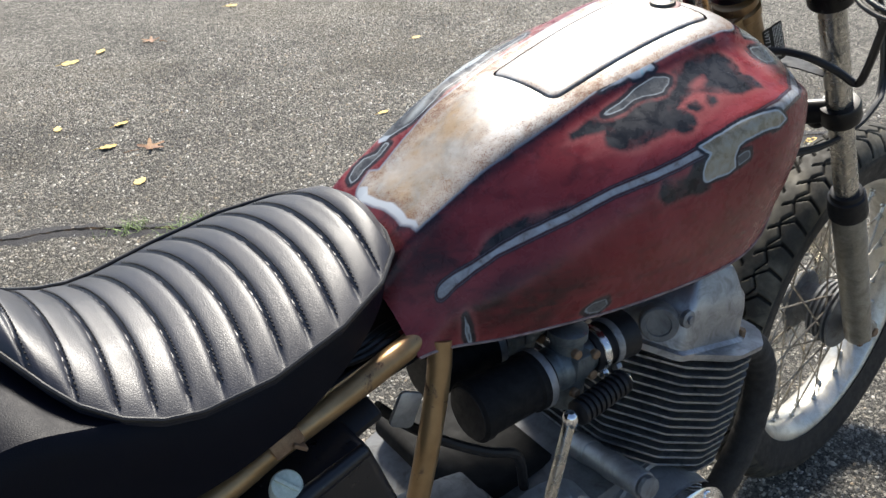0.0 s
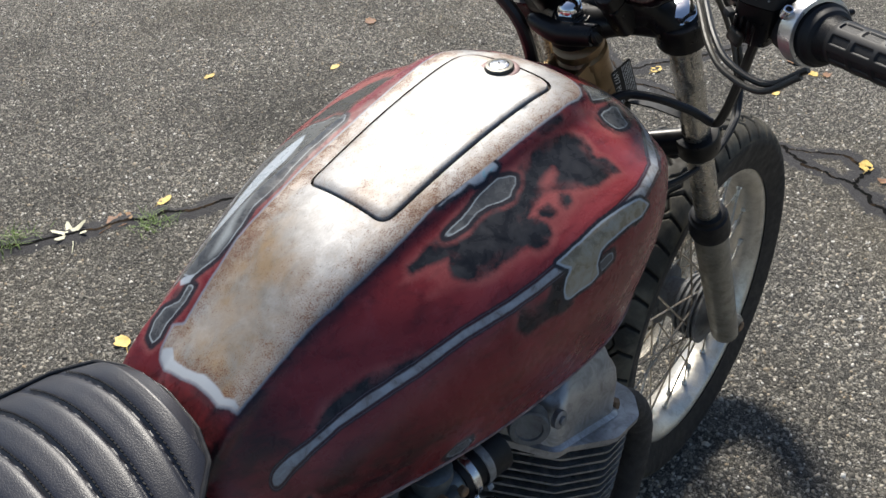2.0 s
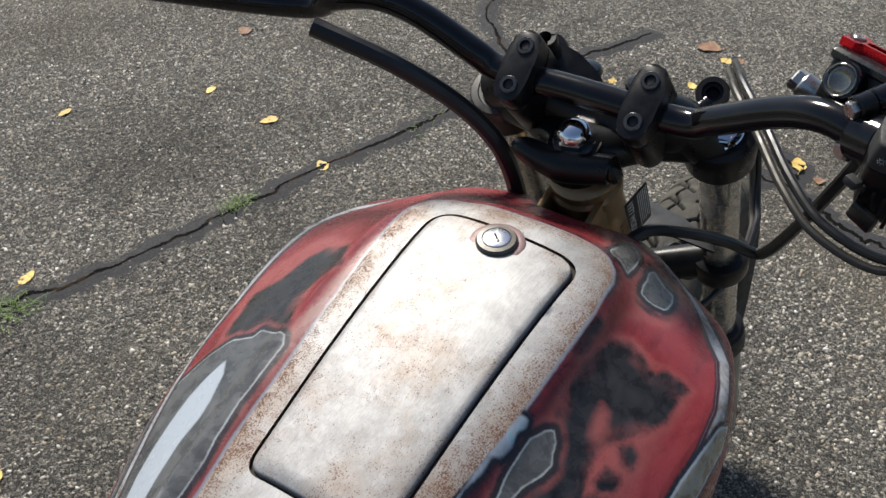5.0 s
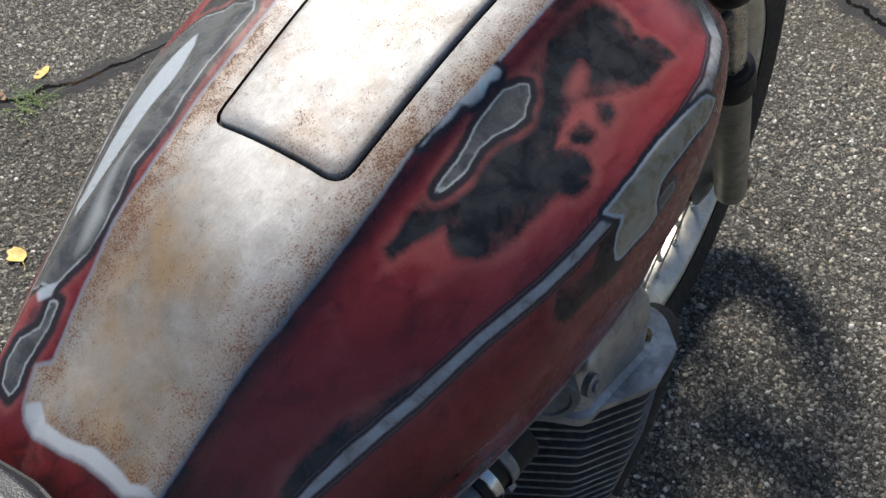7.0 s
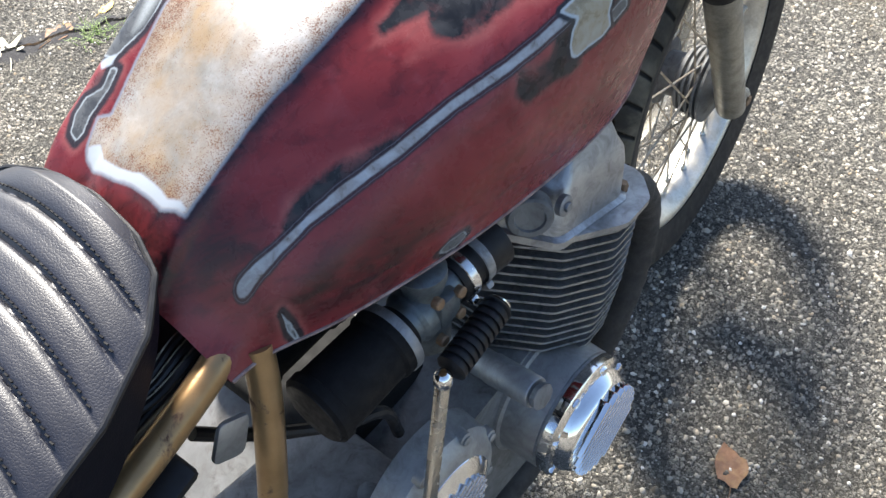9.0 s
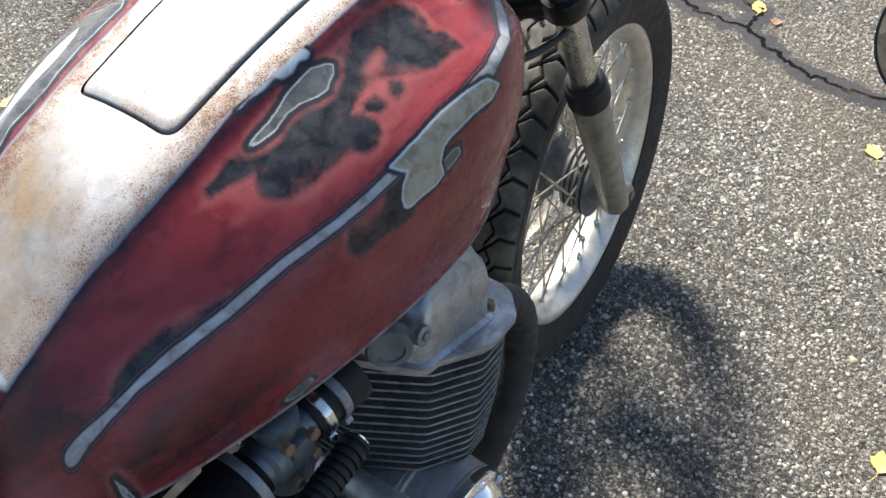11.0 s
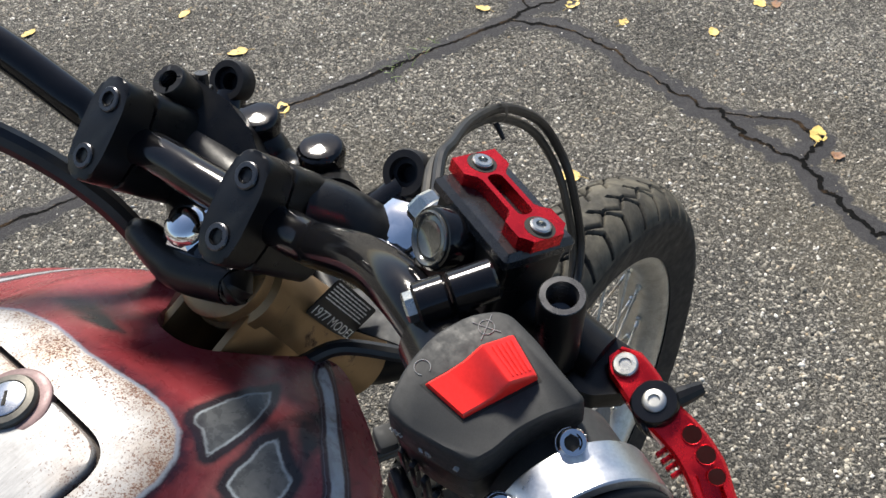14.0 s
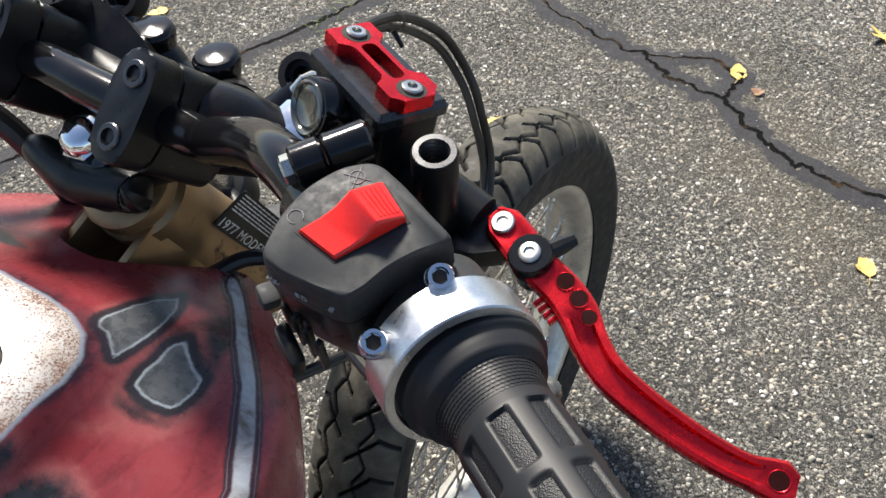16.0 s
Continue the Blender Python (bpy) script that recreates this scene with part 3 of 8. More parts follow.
def make_ground():
    fine_x = np.arange(-0.75, 2.75, STEP)
    fine_y = np.arange(-0.85, 3.30, STEP)
    far = np.array([0.1, 0.25, 0.5, 1.0, 2.0, 4.0, 8.0, 16.0, 40.0, 100.0, 300.0, 900.0, 2500.0])
    xs = np.r_[fine_x[0] - far[::-1], fine_x, fine_x[-1] + far]
    ys = np.r_[fine_y[0] - far[::-1], fine_y, fine_y[-1] + far]
    gx, gy = np.meshgrid(xs, ys, indexing="ij")
    rng = np.random.default_rng(4)
    d = np.full(gx.shape, 9.0)
    lines = []
    for line in CRACK_LINES:
        pts = np.array(line)
        fine = np.array([[np.interp(s, range(len(pts)), pts[:, 0]), np.interp(s, range(len(pts)), pts[:, 1])] for s in np.linspace(0, len(pts) - 1, 7 * len(pts))])
        fine[1:-1] += rng.normal(0, 0.0050, fine[1:-1].shape)
        lines.append(fine)
        d = np.minimum(d, line_distance(gx, gy, fine))
    z = np.zeros(gx.shape)
    wave = 0.0022 * np.sin(gx * 5.1 + 0.7 * np.sin(gy * 3.3)) * np.cos(gy * 4.3)
    z += np.where(d < 8, wave, 0)
    z += 0.004 * np.exp(-(d / 0.035) ** 2)
    nu, nv = gx.shape
    me = grid_mesh("ground", np.c_[gx.ravel(), gy.ravel(), z.ravel()].tolist(), nu, nv)
    put_attr(me, "crack", np.minimum(d, 1.0))
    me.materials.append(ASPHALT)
    ob = new("ground", me)
    make_stones(fine_x, fine_y, d[13:-13, 13:-13], z[13:-13, 13:-13])
    ORIGIN[ob.name] = Vector((0, 0, 0))
    for fine in lines:
        make_crack(fine, rng, ob)
    return tagged(ob, "weathered grey asphalt with tarred cracks and exposed stones", "ground", kind="structure")


ground = make_ground()
bike = new("motorcycle")
bike.location = (0.25, 0, 0)
ORIGIN[bike.name] = Vector((0.25, 0, 0))
tagged(bike, "half-restored motorcycle with sanded red tank standing on asphalt", "motorcycle")


# ---- fuel tank ----
# Stations from the rear to the front; half-sections from the spine to the lower edge.
TANK_X = [-0.226, -0.200, -0.150, -0.080, 0.0, 0.080, 0.160, 0.220, 0.260, 0.295, 0.322]
TANK_TOP = [0.772, 0.805, 0.840, 0.885, 0.914, 0.937, 0.954, 0.960, 0.953, 0.937, 0.934]
EDGE_Y = [0.048, 0.050, 0.053, 0.058, 0.066, 0.076, 0.082, 0.079, 0.070, 0.060, 0.034]
EDGE_Z = [0.766, 0.797, 0.832, 0.875, 0.904, 0.926, 0.943, 0.948, 0.940, 0.925, 0.912]
VALLEY_Y = [0.058, 0.060, 0.065, 0.073, 0.083, 0.094, 0.102, 0.102, 0.096, 0.084, 0.050]
VALLEY_Z = [0.757, 0.784, 0.818, 0.860, 0.890, 0.912, 0.925, 0.926, 0.918, 0.905, 0.878]
SHOULDER_Y = [0.071, 0.072, 0.085, 0.102, 0.124, 0.142, 0.150, 0.150, 0.142, 0.122, 0.082]
SHOULDER_Z = [0.746, 0.768, 0.797, 0.832, 0.866, 0.889, 0.902, 0.904, 0.897, 0.885, 0.867]
STRIPE_Y = [0.086, 0.087, 0.106, 0.131, 0.158, 0.174, 0.181, 0.177, 0.167, 0.146, 0.110]
STRIPE_Z = [0.731, 0.745, 0.771, 0.800, 0.831, 0.857, 0.878, 0.884, 0.880, 0.870, 0.850]
SIDE_Y = [0.099, 0.100, 0.121, 0.146, 0.168, 0.180, 0.185, 0.181, 0.171, 0.151, 0.120]
SIDE_Z = [0.719, 0.726, 0.745, 0.762, 0.778, 0.793, 0.806, 0.812, 0.814, 0.812, 0.806]
FOOT_Y = [0.106, 0.107, 0.121, 0.139, 0.153, 0.160, 0.162, 0.158, 0.150, 0.138, 0.124]
FOOT_Z = [0.709, 0.709, 0.708, 0.706, 0.703, 0.700, 0.698, 0.701, 0.714, 0.742, 0.768]
# how far each line runs past its station at the rear and front end
REAR_SHIFT = [0.0, 0.0, 0.0, 0.002, 0.004, 0.006, 0.008, 0.010]
FRONT_SHIFT = [-0.024, -0.018, 0.006, 0.046, 0.036, 0.020, 0.006, -0.012]


def spline(xs, ys, q):
    """Natural cubic spline."""
    xs, ys, q = np.asarray(xs, float), np.asarray(ys, float), np.asarray(q, float)
    n = len(xs)
    h = np.diff(xs)
    a = np.eye(n)
    r = np.zeros(n)
    for i in range(1, n - 1):
        a[i, i - 1:i + 2] = h[i - 1], 2 * (h[i - 1] + h[i]), h[i]
        r[i] = 6 * ((ys[i + 1] - ys[i]) / h[i] - (ys[i] - ys[i - 1]) / h[i - 1])
    m = np.linalg.solve(a, r)
    i = np.clip(np.searchsorted(xs, q) - 1, 0, n - 2)
    t = q - xs[i]
    b = (ys[i + 1] - ys[i]) / h[i] - h[i] * (2 * m[i] + m[i + 1]) / 6
    return ys[i] + b * t + m[i] / 2 * t * t + (m[i + 1] - m[i]) / (6 * h[i]) * t ** 3


def tank_lines(u):
    """The eight long lines at the stations u: arrays (line, place, xyz) of the right half, with y as half-width."""
    u = np.asarray(u, float)
    top = spline(TANK_X, TANK_TOP, u)
    ey = spline(TANK_X, EDGE_Y, u)
    ez = spline(TANK_X, EDGE_Z, u)
    rows = [(0 * u, top), (0.55 * ey, top - 0.22 * (top - ez)), (ey, ez)]
    for yy, zz in ((VALLEY_Y, VALLEY_Z), (SHOULDER_Y, SHOULDER_Z), (STRIPE_Y, STRIPE_Z), (SIDE_Y, SIDE_Z), (FOOT_Y, FOOT_Z)):
        rows.append((spline(TANK_X, yy, u), spline(TANK_X, zz, u)))
    rear = np.clip((-0.10 - u) / 0.10, 0, 1) ** 2
    front = np.clip((u - 0.24) / 0.082, 0, 1) ** 2
    return np.array([np.stack([u + rear * REAR_SHIFT[k] + front * FRONT_SHIFT[k], y, z], -1) for k, (y, z) in enumerate(rows)])


def tank_points(u, v):
    """Places on the tank for stations u and v from -7 (lower left edge) over 0 (spine) to 7 (lower right edge); right is minus y."""
    u, v = np.asarray(u, float), np.asarray(v, float)
    lines = tank_lines(u.ravel()).reshape(8, *u.shape, 3)
    side = np.where(v < 0, 1.0, -1.0)
    w = np.clip(np.abs(v), 0, 7)
    k = np.clip(w.astype(int), 0, 6)
    t = (w - k)[..., None]

    def line(i):
        j = np.clip(np.abs(i), 0, 7)
        p = np.take_along_axis(lines, j[None, ..., None].repeat(3, -1), 0)[0].copy()
        p[..., 1] *= np.where(i < 0, -1, 1)
        return p
    a, b, c, d = line(k - 1), line(k), line(k + 1), line(k + 2)
    last = (k == 6)[..., None]
    d = np.where(last, 2 * c - b, d)
    p = 0.5 * (2 * b + (c - a) * t + (2 * a - 5 * b + 4 * c - d) * t * t + (3 * b - a - 3 * c + d) * t ** 3)
    p[..., 1] *= side
    # the left flank sits a little wider and higher than the right
    f = np.clip((-v - 1.4) / 1.2, 0, 1)
    f = f * f * (3 - 2 * f)
    r = np.clip((0.12 - u) / 0.3, 0, 1)
    p[..., 1] += (0.010 + 0.018 * r) * f
    p[..., 2] += (0.006 + 0.010 * r) * f
    return p


LID = [(-0.006, 0.051), (0.230, 0.063), (0.228, -0.060), (-0.006, -0.052)]
LID_ROUND = np.array(round_outline(LID, [0.015, 0.021, 0.021, 0.015], 8))
# long straight runs are cut into short steps, to follow the curve of the tank
LID_OUTLINE = [tuple(p + (q - p) * k / m) for p, q in zip(LID_ROUND, np.roll(LID_ROUND, -1, 0)) for m in [max(1, round(float(np.hypot(*(q - p))) / 0.006))] for k in range(m)]


def v_for_y(u, y):
    """The section place at which the tank's top has the half-width y."""
    u, y = np.atleast_1d(np.asarray(u, float)), np.atleast_1d(np.asarray(y, float))
    grid = np.linspace(3.0, -3.0, 301)
    across = tank_points(np.repeat(u[:, None], len(grid), 1), np.repeat(grid[None], len(u), 0))[..., 1]
    return np.array([np.interp(q, row, grid) for q, row in zip(y, across)])


def tank_chart(us, vs):
    """Station, and length along the section from the spine, right positive."""
    uu, vv = np.meshgrid(us, vs, indexing="ij")
    p = tank_points(uu, vv)
    mid = len(vs) // 2
    step = np.linalg.norm(np.diff(p, axis=1), axis=-1)
    s = np.concatenate([np.zeros((len(us), 1)), np.cumsum(step, 1)], 1)
    return uu, s - s[:, mid:mid + 1], p


def make_tank():
    us = np.linspace(TANK_X[0], TANK_X[-1], 210)
    vs = np.linspace(-7, 7, 281)
    uu, ss, p = tank_chart(us, vs)
    vv = np.meshgrid(us, vs, indexing="ij")[1]
    # the grid lines next to the lid's seam are drawn onto it
    top = np.abs(vv) < 2.6
    sd = np.where(top, polygon_distance(uu, p[..., 1], LID_OUTLINE), 9.0)
    gu = np.gradient(sd, axis=0) / np.gradient(uu, axis=0)
    near = np.abs(sd) < 0.0016
    wu, wy = uu.copy(), p[..., 1].copy()
    gy = np.gradient(sd, axis=1) / np.minimum(np.gradient(p[..., 1], axis=1), -1e-6)
    norm = np.hypot(gu, gy) + 1e-9
    wu[near] -= (sd * gu / norm)[near]
    wy[near] -= (sd * gy / norm)[near]
    vv2 = vv.copy()
    vv2[near] = v_for_y(wu[near], wy[near])
    p = tank_points(wu, vv2)
    nu, nv = uu.shape
    me = bpy.data.meshes.new("fuel_tank")
    sdc = 0.25 * (sd[:-1, :-1] + sd[1:, :-1] + sd[:-1, 1:] + sd[1:, 1:])
    faces = [(i * nv + j, i * nv + j + 1, (i + 1) * nv + j + 1, (i + 1) * nv + j) for i in range(nu - 1) for j in range(nv - 1) if sdc[i, j] > 0]
    verts = [tuple(q) for q in p.reshape(-1, 3)]
    # rolled rear and front lips, closed a little way inside, and the lower edges turned in
    for row, way in ((0, 1.0), (nu - 1, -1.0)):
        ring = p[row]
        mid = ring.mean(0)
        prev = [row * nv + j for j in range(nv)]
        for ins, dx in ((0.006, 0.0015), (0.012, 0.008), (0.016, 0.022)):
            d = mid - ring
            d[:, 0] = 0
            d /= np.linalg.norm(d, axis=1)[:, None] + 1e-9
            new_ring = ring + d * ins + np.array([way * dx, 0, 0])
            base = len(verts)
            verts += [tuple(q) for q in new_ring]
            faces += [(prev[j], prev[j + 1], base + j + 1, base + j) for j in range(nv - 1)]
            prev = [base + j for j in range(nv)]
    for col, way in ((0, -1.0), (nv - 1, 1.0)):
        prev = [i * nv + col for i in range(nu)]
        for dy, dz in (((0.004, -0.002), (0.010, 0.0), (0.035, 0.012)) if col else ((0.003, -0.022), (0.006, -0.044), (0.030, -0.040))):
            base = len(verts)
            verts += [(p[i, col, 0], p[i, col, 1] + way * dy, p[i, col, 2] + dz) for i in range(nu)]
            faces += [(prev[i], prev[i + 1], base + i + 1, base + i) for i in range(nu - 1)]
            prev = [base + i for i in range(nu)]
    me.from_pydata(verts, [], faces)
    extra = len(verts) - nu * nv
    for name, field in tank_fields(uu, ss, p).items():
        put_attr(me, name, np.r_[field.ravel(), np.full(extra, 0.05)])
    bm = bmesh.new()
    bm.from_mesh(me)
    bpy.data.meshes.remove(me)
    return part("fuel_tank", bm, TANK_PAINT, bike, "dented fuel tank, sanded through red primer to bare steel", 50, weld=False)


def tank_fields(uu, ss, p):
    """Distances to the outlines of the sanded patches, minus inside."""
    steel = polygon_distance(uu, ss, STEEL_OUTLINE)
    out = {"steel": steel}
    for name, polys in PATCHES.items():
        d = np.full(uu.shape, 0.05)
        for poly in polys:
            d = np.minimum(d, polygon_distance(uu, ss, poly))
        out[name] = np.clip(d, -0.05, 0.05)
    out["steel"] = np.clip(steel, -0.06, 0.06)
    out["stripe"] = np.clip(np.minimum(*[line_distance(uu, ss, l) - np.interp(uu, STRIPE_AT, STRIPE_HALF) for l in (STRIPE_RIGHT, STRIPE_LEFT)]), -0.02, 0.05)
    return out


STEEL_OUTLINE = [(-0.103, 0.061), (-0.078, 0.067), (-0.042, 0.071), (-0.013, 0.072), (0.035, 0.071), (0.060, 0.075), (0.089, 0.079), (0.120, 0.081), (0.153, 0.082), (0.177, 0.083), (0.198, 0.083), (0.217, 0.081), (0.233, 0.080), (0.247, 0.075), (0.257, 0.064), (0.262, 0.050), (0.262, 0.035), (0.259, 0.019), (0.256, -0.005), (0.257, -0.038), (0.252, -0.066), (0.243, -0.081), (0.225, -0.087), (0.185, -0.084), (0.130, -0.079), (0.074, -0.074), (0.038, -0.072), (0.007, -0.070), (-0.023, -0.066), (-0.052, -0.063), (-0.079, -0.062), (-0.104, -0.058), (-0.130, -0.055), (-0.155, -0.050), (-0.161, -0.059), (-0.179, -0.053), (-0.184, -0.049), (-0.187, -0.038), (-0.186, -0.015), (-0.183, 0.005), (-0.183, 0.022), (-0.184, 0.035), (-0.179, 0.046), (-0.178, 0.053), (-0.150, 0.055), (-0.125, 0.058)]
STRIPE_AT, STRIPE_HALF = [-0.19, -0.176, -0.165, -0.146, -0.122, -0.10, -0.05, 0.0, 0.06, 0.12, 0.18, 0.22, 0.25, 0.28, 0.32], [0.0040, 0.0054, 0.0044, 0.0024, 0.0022, 0.0030, 0.0030, 0.0026, 0.0028, 0.0036, 0.0050, 0.0046, 0.0036, 0.0034, 0.0032]
STRIPE_RIGHT = [(-0.179, 0.118), (-0.165, 0.119), (-0.146, 0.124), (-0.122, 0.131), (-0.100, 0.140), (-0.079, 0.149), (-0.053, 0.158), (-0.031, 0.163), (-0.008, 0.168), (0.014, 0.175), (0.037, 0.182), (0.063, 0.188), (0.091, 0.192), (0.116, 0.193), (0.148, 0.196), (0.176, 0.197), (0.209, 0.195), (0.232, 0.187), (0.254, 0.177), (0.274, 0.155), (0.290, 0.136), (0.300, 0.118), (0.315, 0.102)]
STRIPE_LEFT = [(a, -b) for a, b in STRIPE_RIGHT]
BLOB_RIGHT = [(0.166, 0.100), (0.186, 0.105), (0.201, 0.115), (0.198, 0.126), (0.196, 0.143), (0.205, 0.148), (0.206, 0.156), (0.205, 0.165), (0.190, 0.162), (0.174, 0.162), (0.163, 0.156), (0.150, 0.149), (0.137, 0.139), (0.127, 0.133), (0.117, 0.133), (0.104, 0.135), (0.093, 0.139), (0.100, 0.146), (0.104, 0.157), (0.101, 0.164), (0.092, 0.167), (0.083, 0.164), (0.077, 0.155), (0.069, 0.153), (0.060, 0.153), (0.052, 0.149), (0.042, 0.149), (0.034, 0.148), (0.025, 0.142), (0.017, 0.136), (0.012, 0.127), (0.015, 0.119), (0.021, 0.115), (0.020, 0.111), (0.011, 0.108), (0.001, 0.102), (-0.012, 0.098), (-0.011, 0.094), (-0.001, 0.095), (0.009, 0.094), (0.025, 0.096), (0.056, 0.096), (0.089, 0.094), (0.121, 0.101), (0.145, 0.100)]
BLOB_FRONT = [(0.167, 0.102), (0.181, 0.105), (0.193, 0.107), (0.200, 0.111), (0.205, 0.119), (0.203, 0.128), (0.199, 0.135)]
SPOT_A = [(0.136, 0.145), (0.142, 0.151), (0.139, 0.157), (0.130, 0.157), (0.129, 0.151)]
SPOT_B = [(0.107, 0.143), (0.119, 0.145), (0.120, 0.153), (0.113, 0.154), (0.106, 0.147)]
TAIL_RIGHT = [(0.043, 0.191), (0.055, 0.202), (0.068, 0.206), (0.080, 0.197), (0.091, 0.192), (0.099, 0.198), (0.086, 0.209), (0.085, 0.222), (0.097, 0.234), (0.084, 0.232), (0.071, 0.224), (0.054, 0.219), (0.043, 0.216), (0.035, 0.203)]
BLOB_LEFT = [(0.082, -0.158), (0.102, -0.165), (0.123, -0.172), (0.138, -0.154), (0.163, -0.148), (0.175, -0.138), (0.176, -0.116), (0.150, -0.097), (0.142, -0.115), (0.128, -0.117), (0.110, -0.110), (0.086, -0.093), (0.095, -0.129), (0.085, -0.130)]
VALLEY_RUB = [(0.164, 0.088), (0.180, 0.086), (0.198, 0.089), (0.194, 0.093), (0.175, 0.093), (0.165, 0.092)]
RUB_STRIP = [(-0.136, 0.119), (-0.124, 0.116), (-0.106, 0.122), (-0.085, 0.131), (-0.069, 0.142), (-0.048, 0.152), (-0.051, 0.156), (-0.075, 0.148), (-0.096, 0.137), (-0.117, 0.129), (-0.132, 0.127)]
HALO_A = [(0.246, 0.104), (0.258, 0.097), (0.272, 0.090), (0.285, 0.089), (0.295, 0.096), (0.302, 0.106), (0.295, 0.115), (0.288, 0.113), (0.280, 0.119), (0.271, 0.126), (0.262, 0.127), (0.254, 0.126), (0.248, 0.115)]
FRONT_RUB = [(0.276, -0.065), (0.285, -0.055), (0.289, -0.040), (0.290, -0.017), (0.283, -0.023), (0.276, -0.039), (0.274, -0.052)]
TAIL_LEFT = [(-0.134, -0.079), (-0.126, -0.074), (-0.132, -0.071), (-0.146, -0.075), (-0.159, -0.078), (-0.162, -0.079)]
PINK_IN = [(0.128, 0.124), (0.142, 0.121), (0.153, 0.122), (0.151, 0.130), (0.140, 0.134), (0.129, 0.131)]
PINK_BAND = [(0.092, 0.139), (0.115, 0.134), (0.140, 0.142), (0.174, 0.162), (0.202, 0.168), (0.210, 0.169), (0.183, 0.167), (0.154, 0.166), (0.127, 0.167), (0.107, 0.169), (0.095, 0.174), (0.084, 0.169), (0.101, 0.164), (0.104, 0.154), (0.101, 0.146)]
PINK_TAIL = [(-0.026, 0.098), (-0.015, 0.097), (-0.001, 0.103), (0.011, 0.110), (0.020, 0.114), (0.010, 0.125), (0.016, 0.137), (0.032, 0.150), (0.064, 0.154), (0.087, 0.169), (0.098, 0.171), (0.091, 0.175), (0.063, 0.161), (0.037, 0.157), (0.022, 0.148), (0.008, 0.139), (-0.002, 0.131), (-0.014, 0.124), (-0.001, 0.120), (-0.006, 0.108)]
PINK_FRONT = [(0.224, 0.102), (0.233, 0.106), (0.246, 0.107), (0.247, 0.116), (0.254, 0.128), (0.255, 0.133), (0.241, 0.129), (0.234, 0.119), (0.228, 0.113)]
PINK_NOSE = [(0.193, 0.108), (0.203, 0.110), (0.209, 0.118), (0.207, 0.130), (0.208, 0.142), (0.200, 0.136), (0.203, 0.125), (0.204, 0.116)]
PINK_LEFT = [(0.065, -0.157), (0.088, -0.166), (0.114, -0.181), (0.139, -0.186), (0.161, -0.179), (0.183, -0.165), (0.193, -0.146), (0.184, -0.119), (0.176, -0.136), (0.164, -0.149), (0.140, -0.156), (0.125, -0.174), (0.102, -0.165), (0.081, -0.157)]
PEN = [(0.117, 0.105), (0.112, 0.100), (0.101, 0.094), (0.086, 0.094), (0.073, 0.094), (0.061, 0.096), (0.051, 0.097), (0.043, 0.096), (0.033, 0.096), (0.029, 0.098), (0.036, 0.102), (0.048, 0.105), (0.058, 0.104), (0.065, 0.104), (0.076, 0.106), (0.088, 0.112), (0.098, 0.115), (0.104, 0.112), (0.111, 0.110)]
EYE_A = [(0.257, 0.101), (0.264, 0.097), (0.271, 0.096), (0.279, 0.093), (0.284, 0.096), (0.280, 0.103), (0.277, 0.112), (0.277, 0.118), (0.271, 0.121), (0.264, 0.122), (0.260, 0.121), (0.257, 0.114), (0.256, 0.107)]
EYE_B = [(0.2705, 0.0605), (0.277, 0.0595), (0.291, 0.060), (0.299, 0.064), (0.303, 0.074), (0.296, 0.078), (0.286, 0.080), (0.275, 0.082), (0.266, 0.083), (0.259, 0.083), (0.263, 0.076), (0.267, 0.069), (0.267, 0.064)]
HOOK = [(0.132, 0.221), (0.143, 0.220), (0.152, 0.223), (0.153, 0.231), (0.143, 0.232), (0.135, 0.232)]
NOTCH = [(0.185, 0.209), (0.196, 0.204), (0.209, 0.207), (0.203, 0.215), (0.190, 0.216)]
GREY_LEFT = [(0.088, -0.124), (0.083, -0.091), (0.075, -0.086), (0.053, -0.085), (0.030, -0.084), (0.005, -0.081), (-0.017, -0.076), (-0.034, -0.075), (-0.051, -0.075), (-0.069, -0.069), (-0.087, -0.067), (-0.101, -0.067), (-0.114, -0.072), (-0.126, -0.076), (-0.127, -0.087), (-0.125, -0.124), (-0.100, -0.150), (-0.060, -0.168), (-0.020, -0.182), (0.017, -0.188), (0.042, -0.174), (0.062, -0.157), (0.076, -0.145), (0.081, -0.126)]
POD_LEFT = [(-0.181, -0.065), (-0.179, -0.073), (-0.168, -0.079), (-0.156, -0.079), (-0.144, -0.071), (-0.130, -0.074), (-0.129, -0.068), (-0.142, -0.065), (-0.154, -0.066), (-0.163, -0.066), (-0.174, -0.063)]
CHIP_A = [(-0.039, 0.280), (-0.028, 0.280), (-0.013, 0.288), (-0.008, 0.301), (-0.017, 0.303), (-0.030, 0.293)]
TEE = [(0.089, 0.186), (0.117, 0.188), (0.147, 0.189), (0.179, 0.194), (0.202, 0.198), (0.216, 0.210), (0.201, 0.216), (0.175, 0.212), (0.147, 0.210), (0.136, 0.211), (0.130, 0.220), (0.132, 0.232), (0.121, 0.233), (0.105, 0.228), (0.092, 0.226), (0.088, 0.220), (0.088, 0.212), (0.093, 0.204), (0.100, 0.200), (0.093, 0.192)]
SMEAR = [(0.040, 0.075), (0.060, 0.076), (0.076, 0.076), (0.094, 0.077), (0.106, 0.080), (0.107, 0.087), (0.103, 0.089), (0.097, 0.085), (0.088, 0.087), (0.079, 0.085), (0.075, 0.080), (0.066, 0.080), (0.058, 0.078), (0.051, 0.076)]
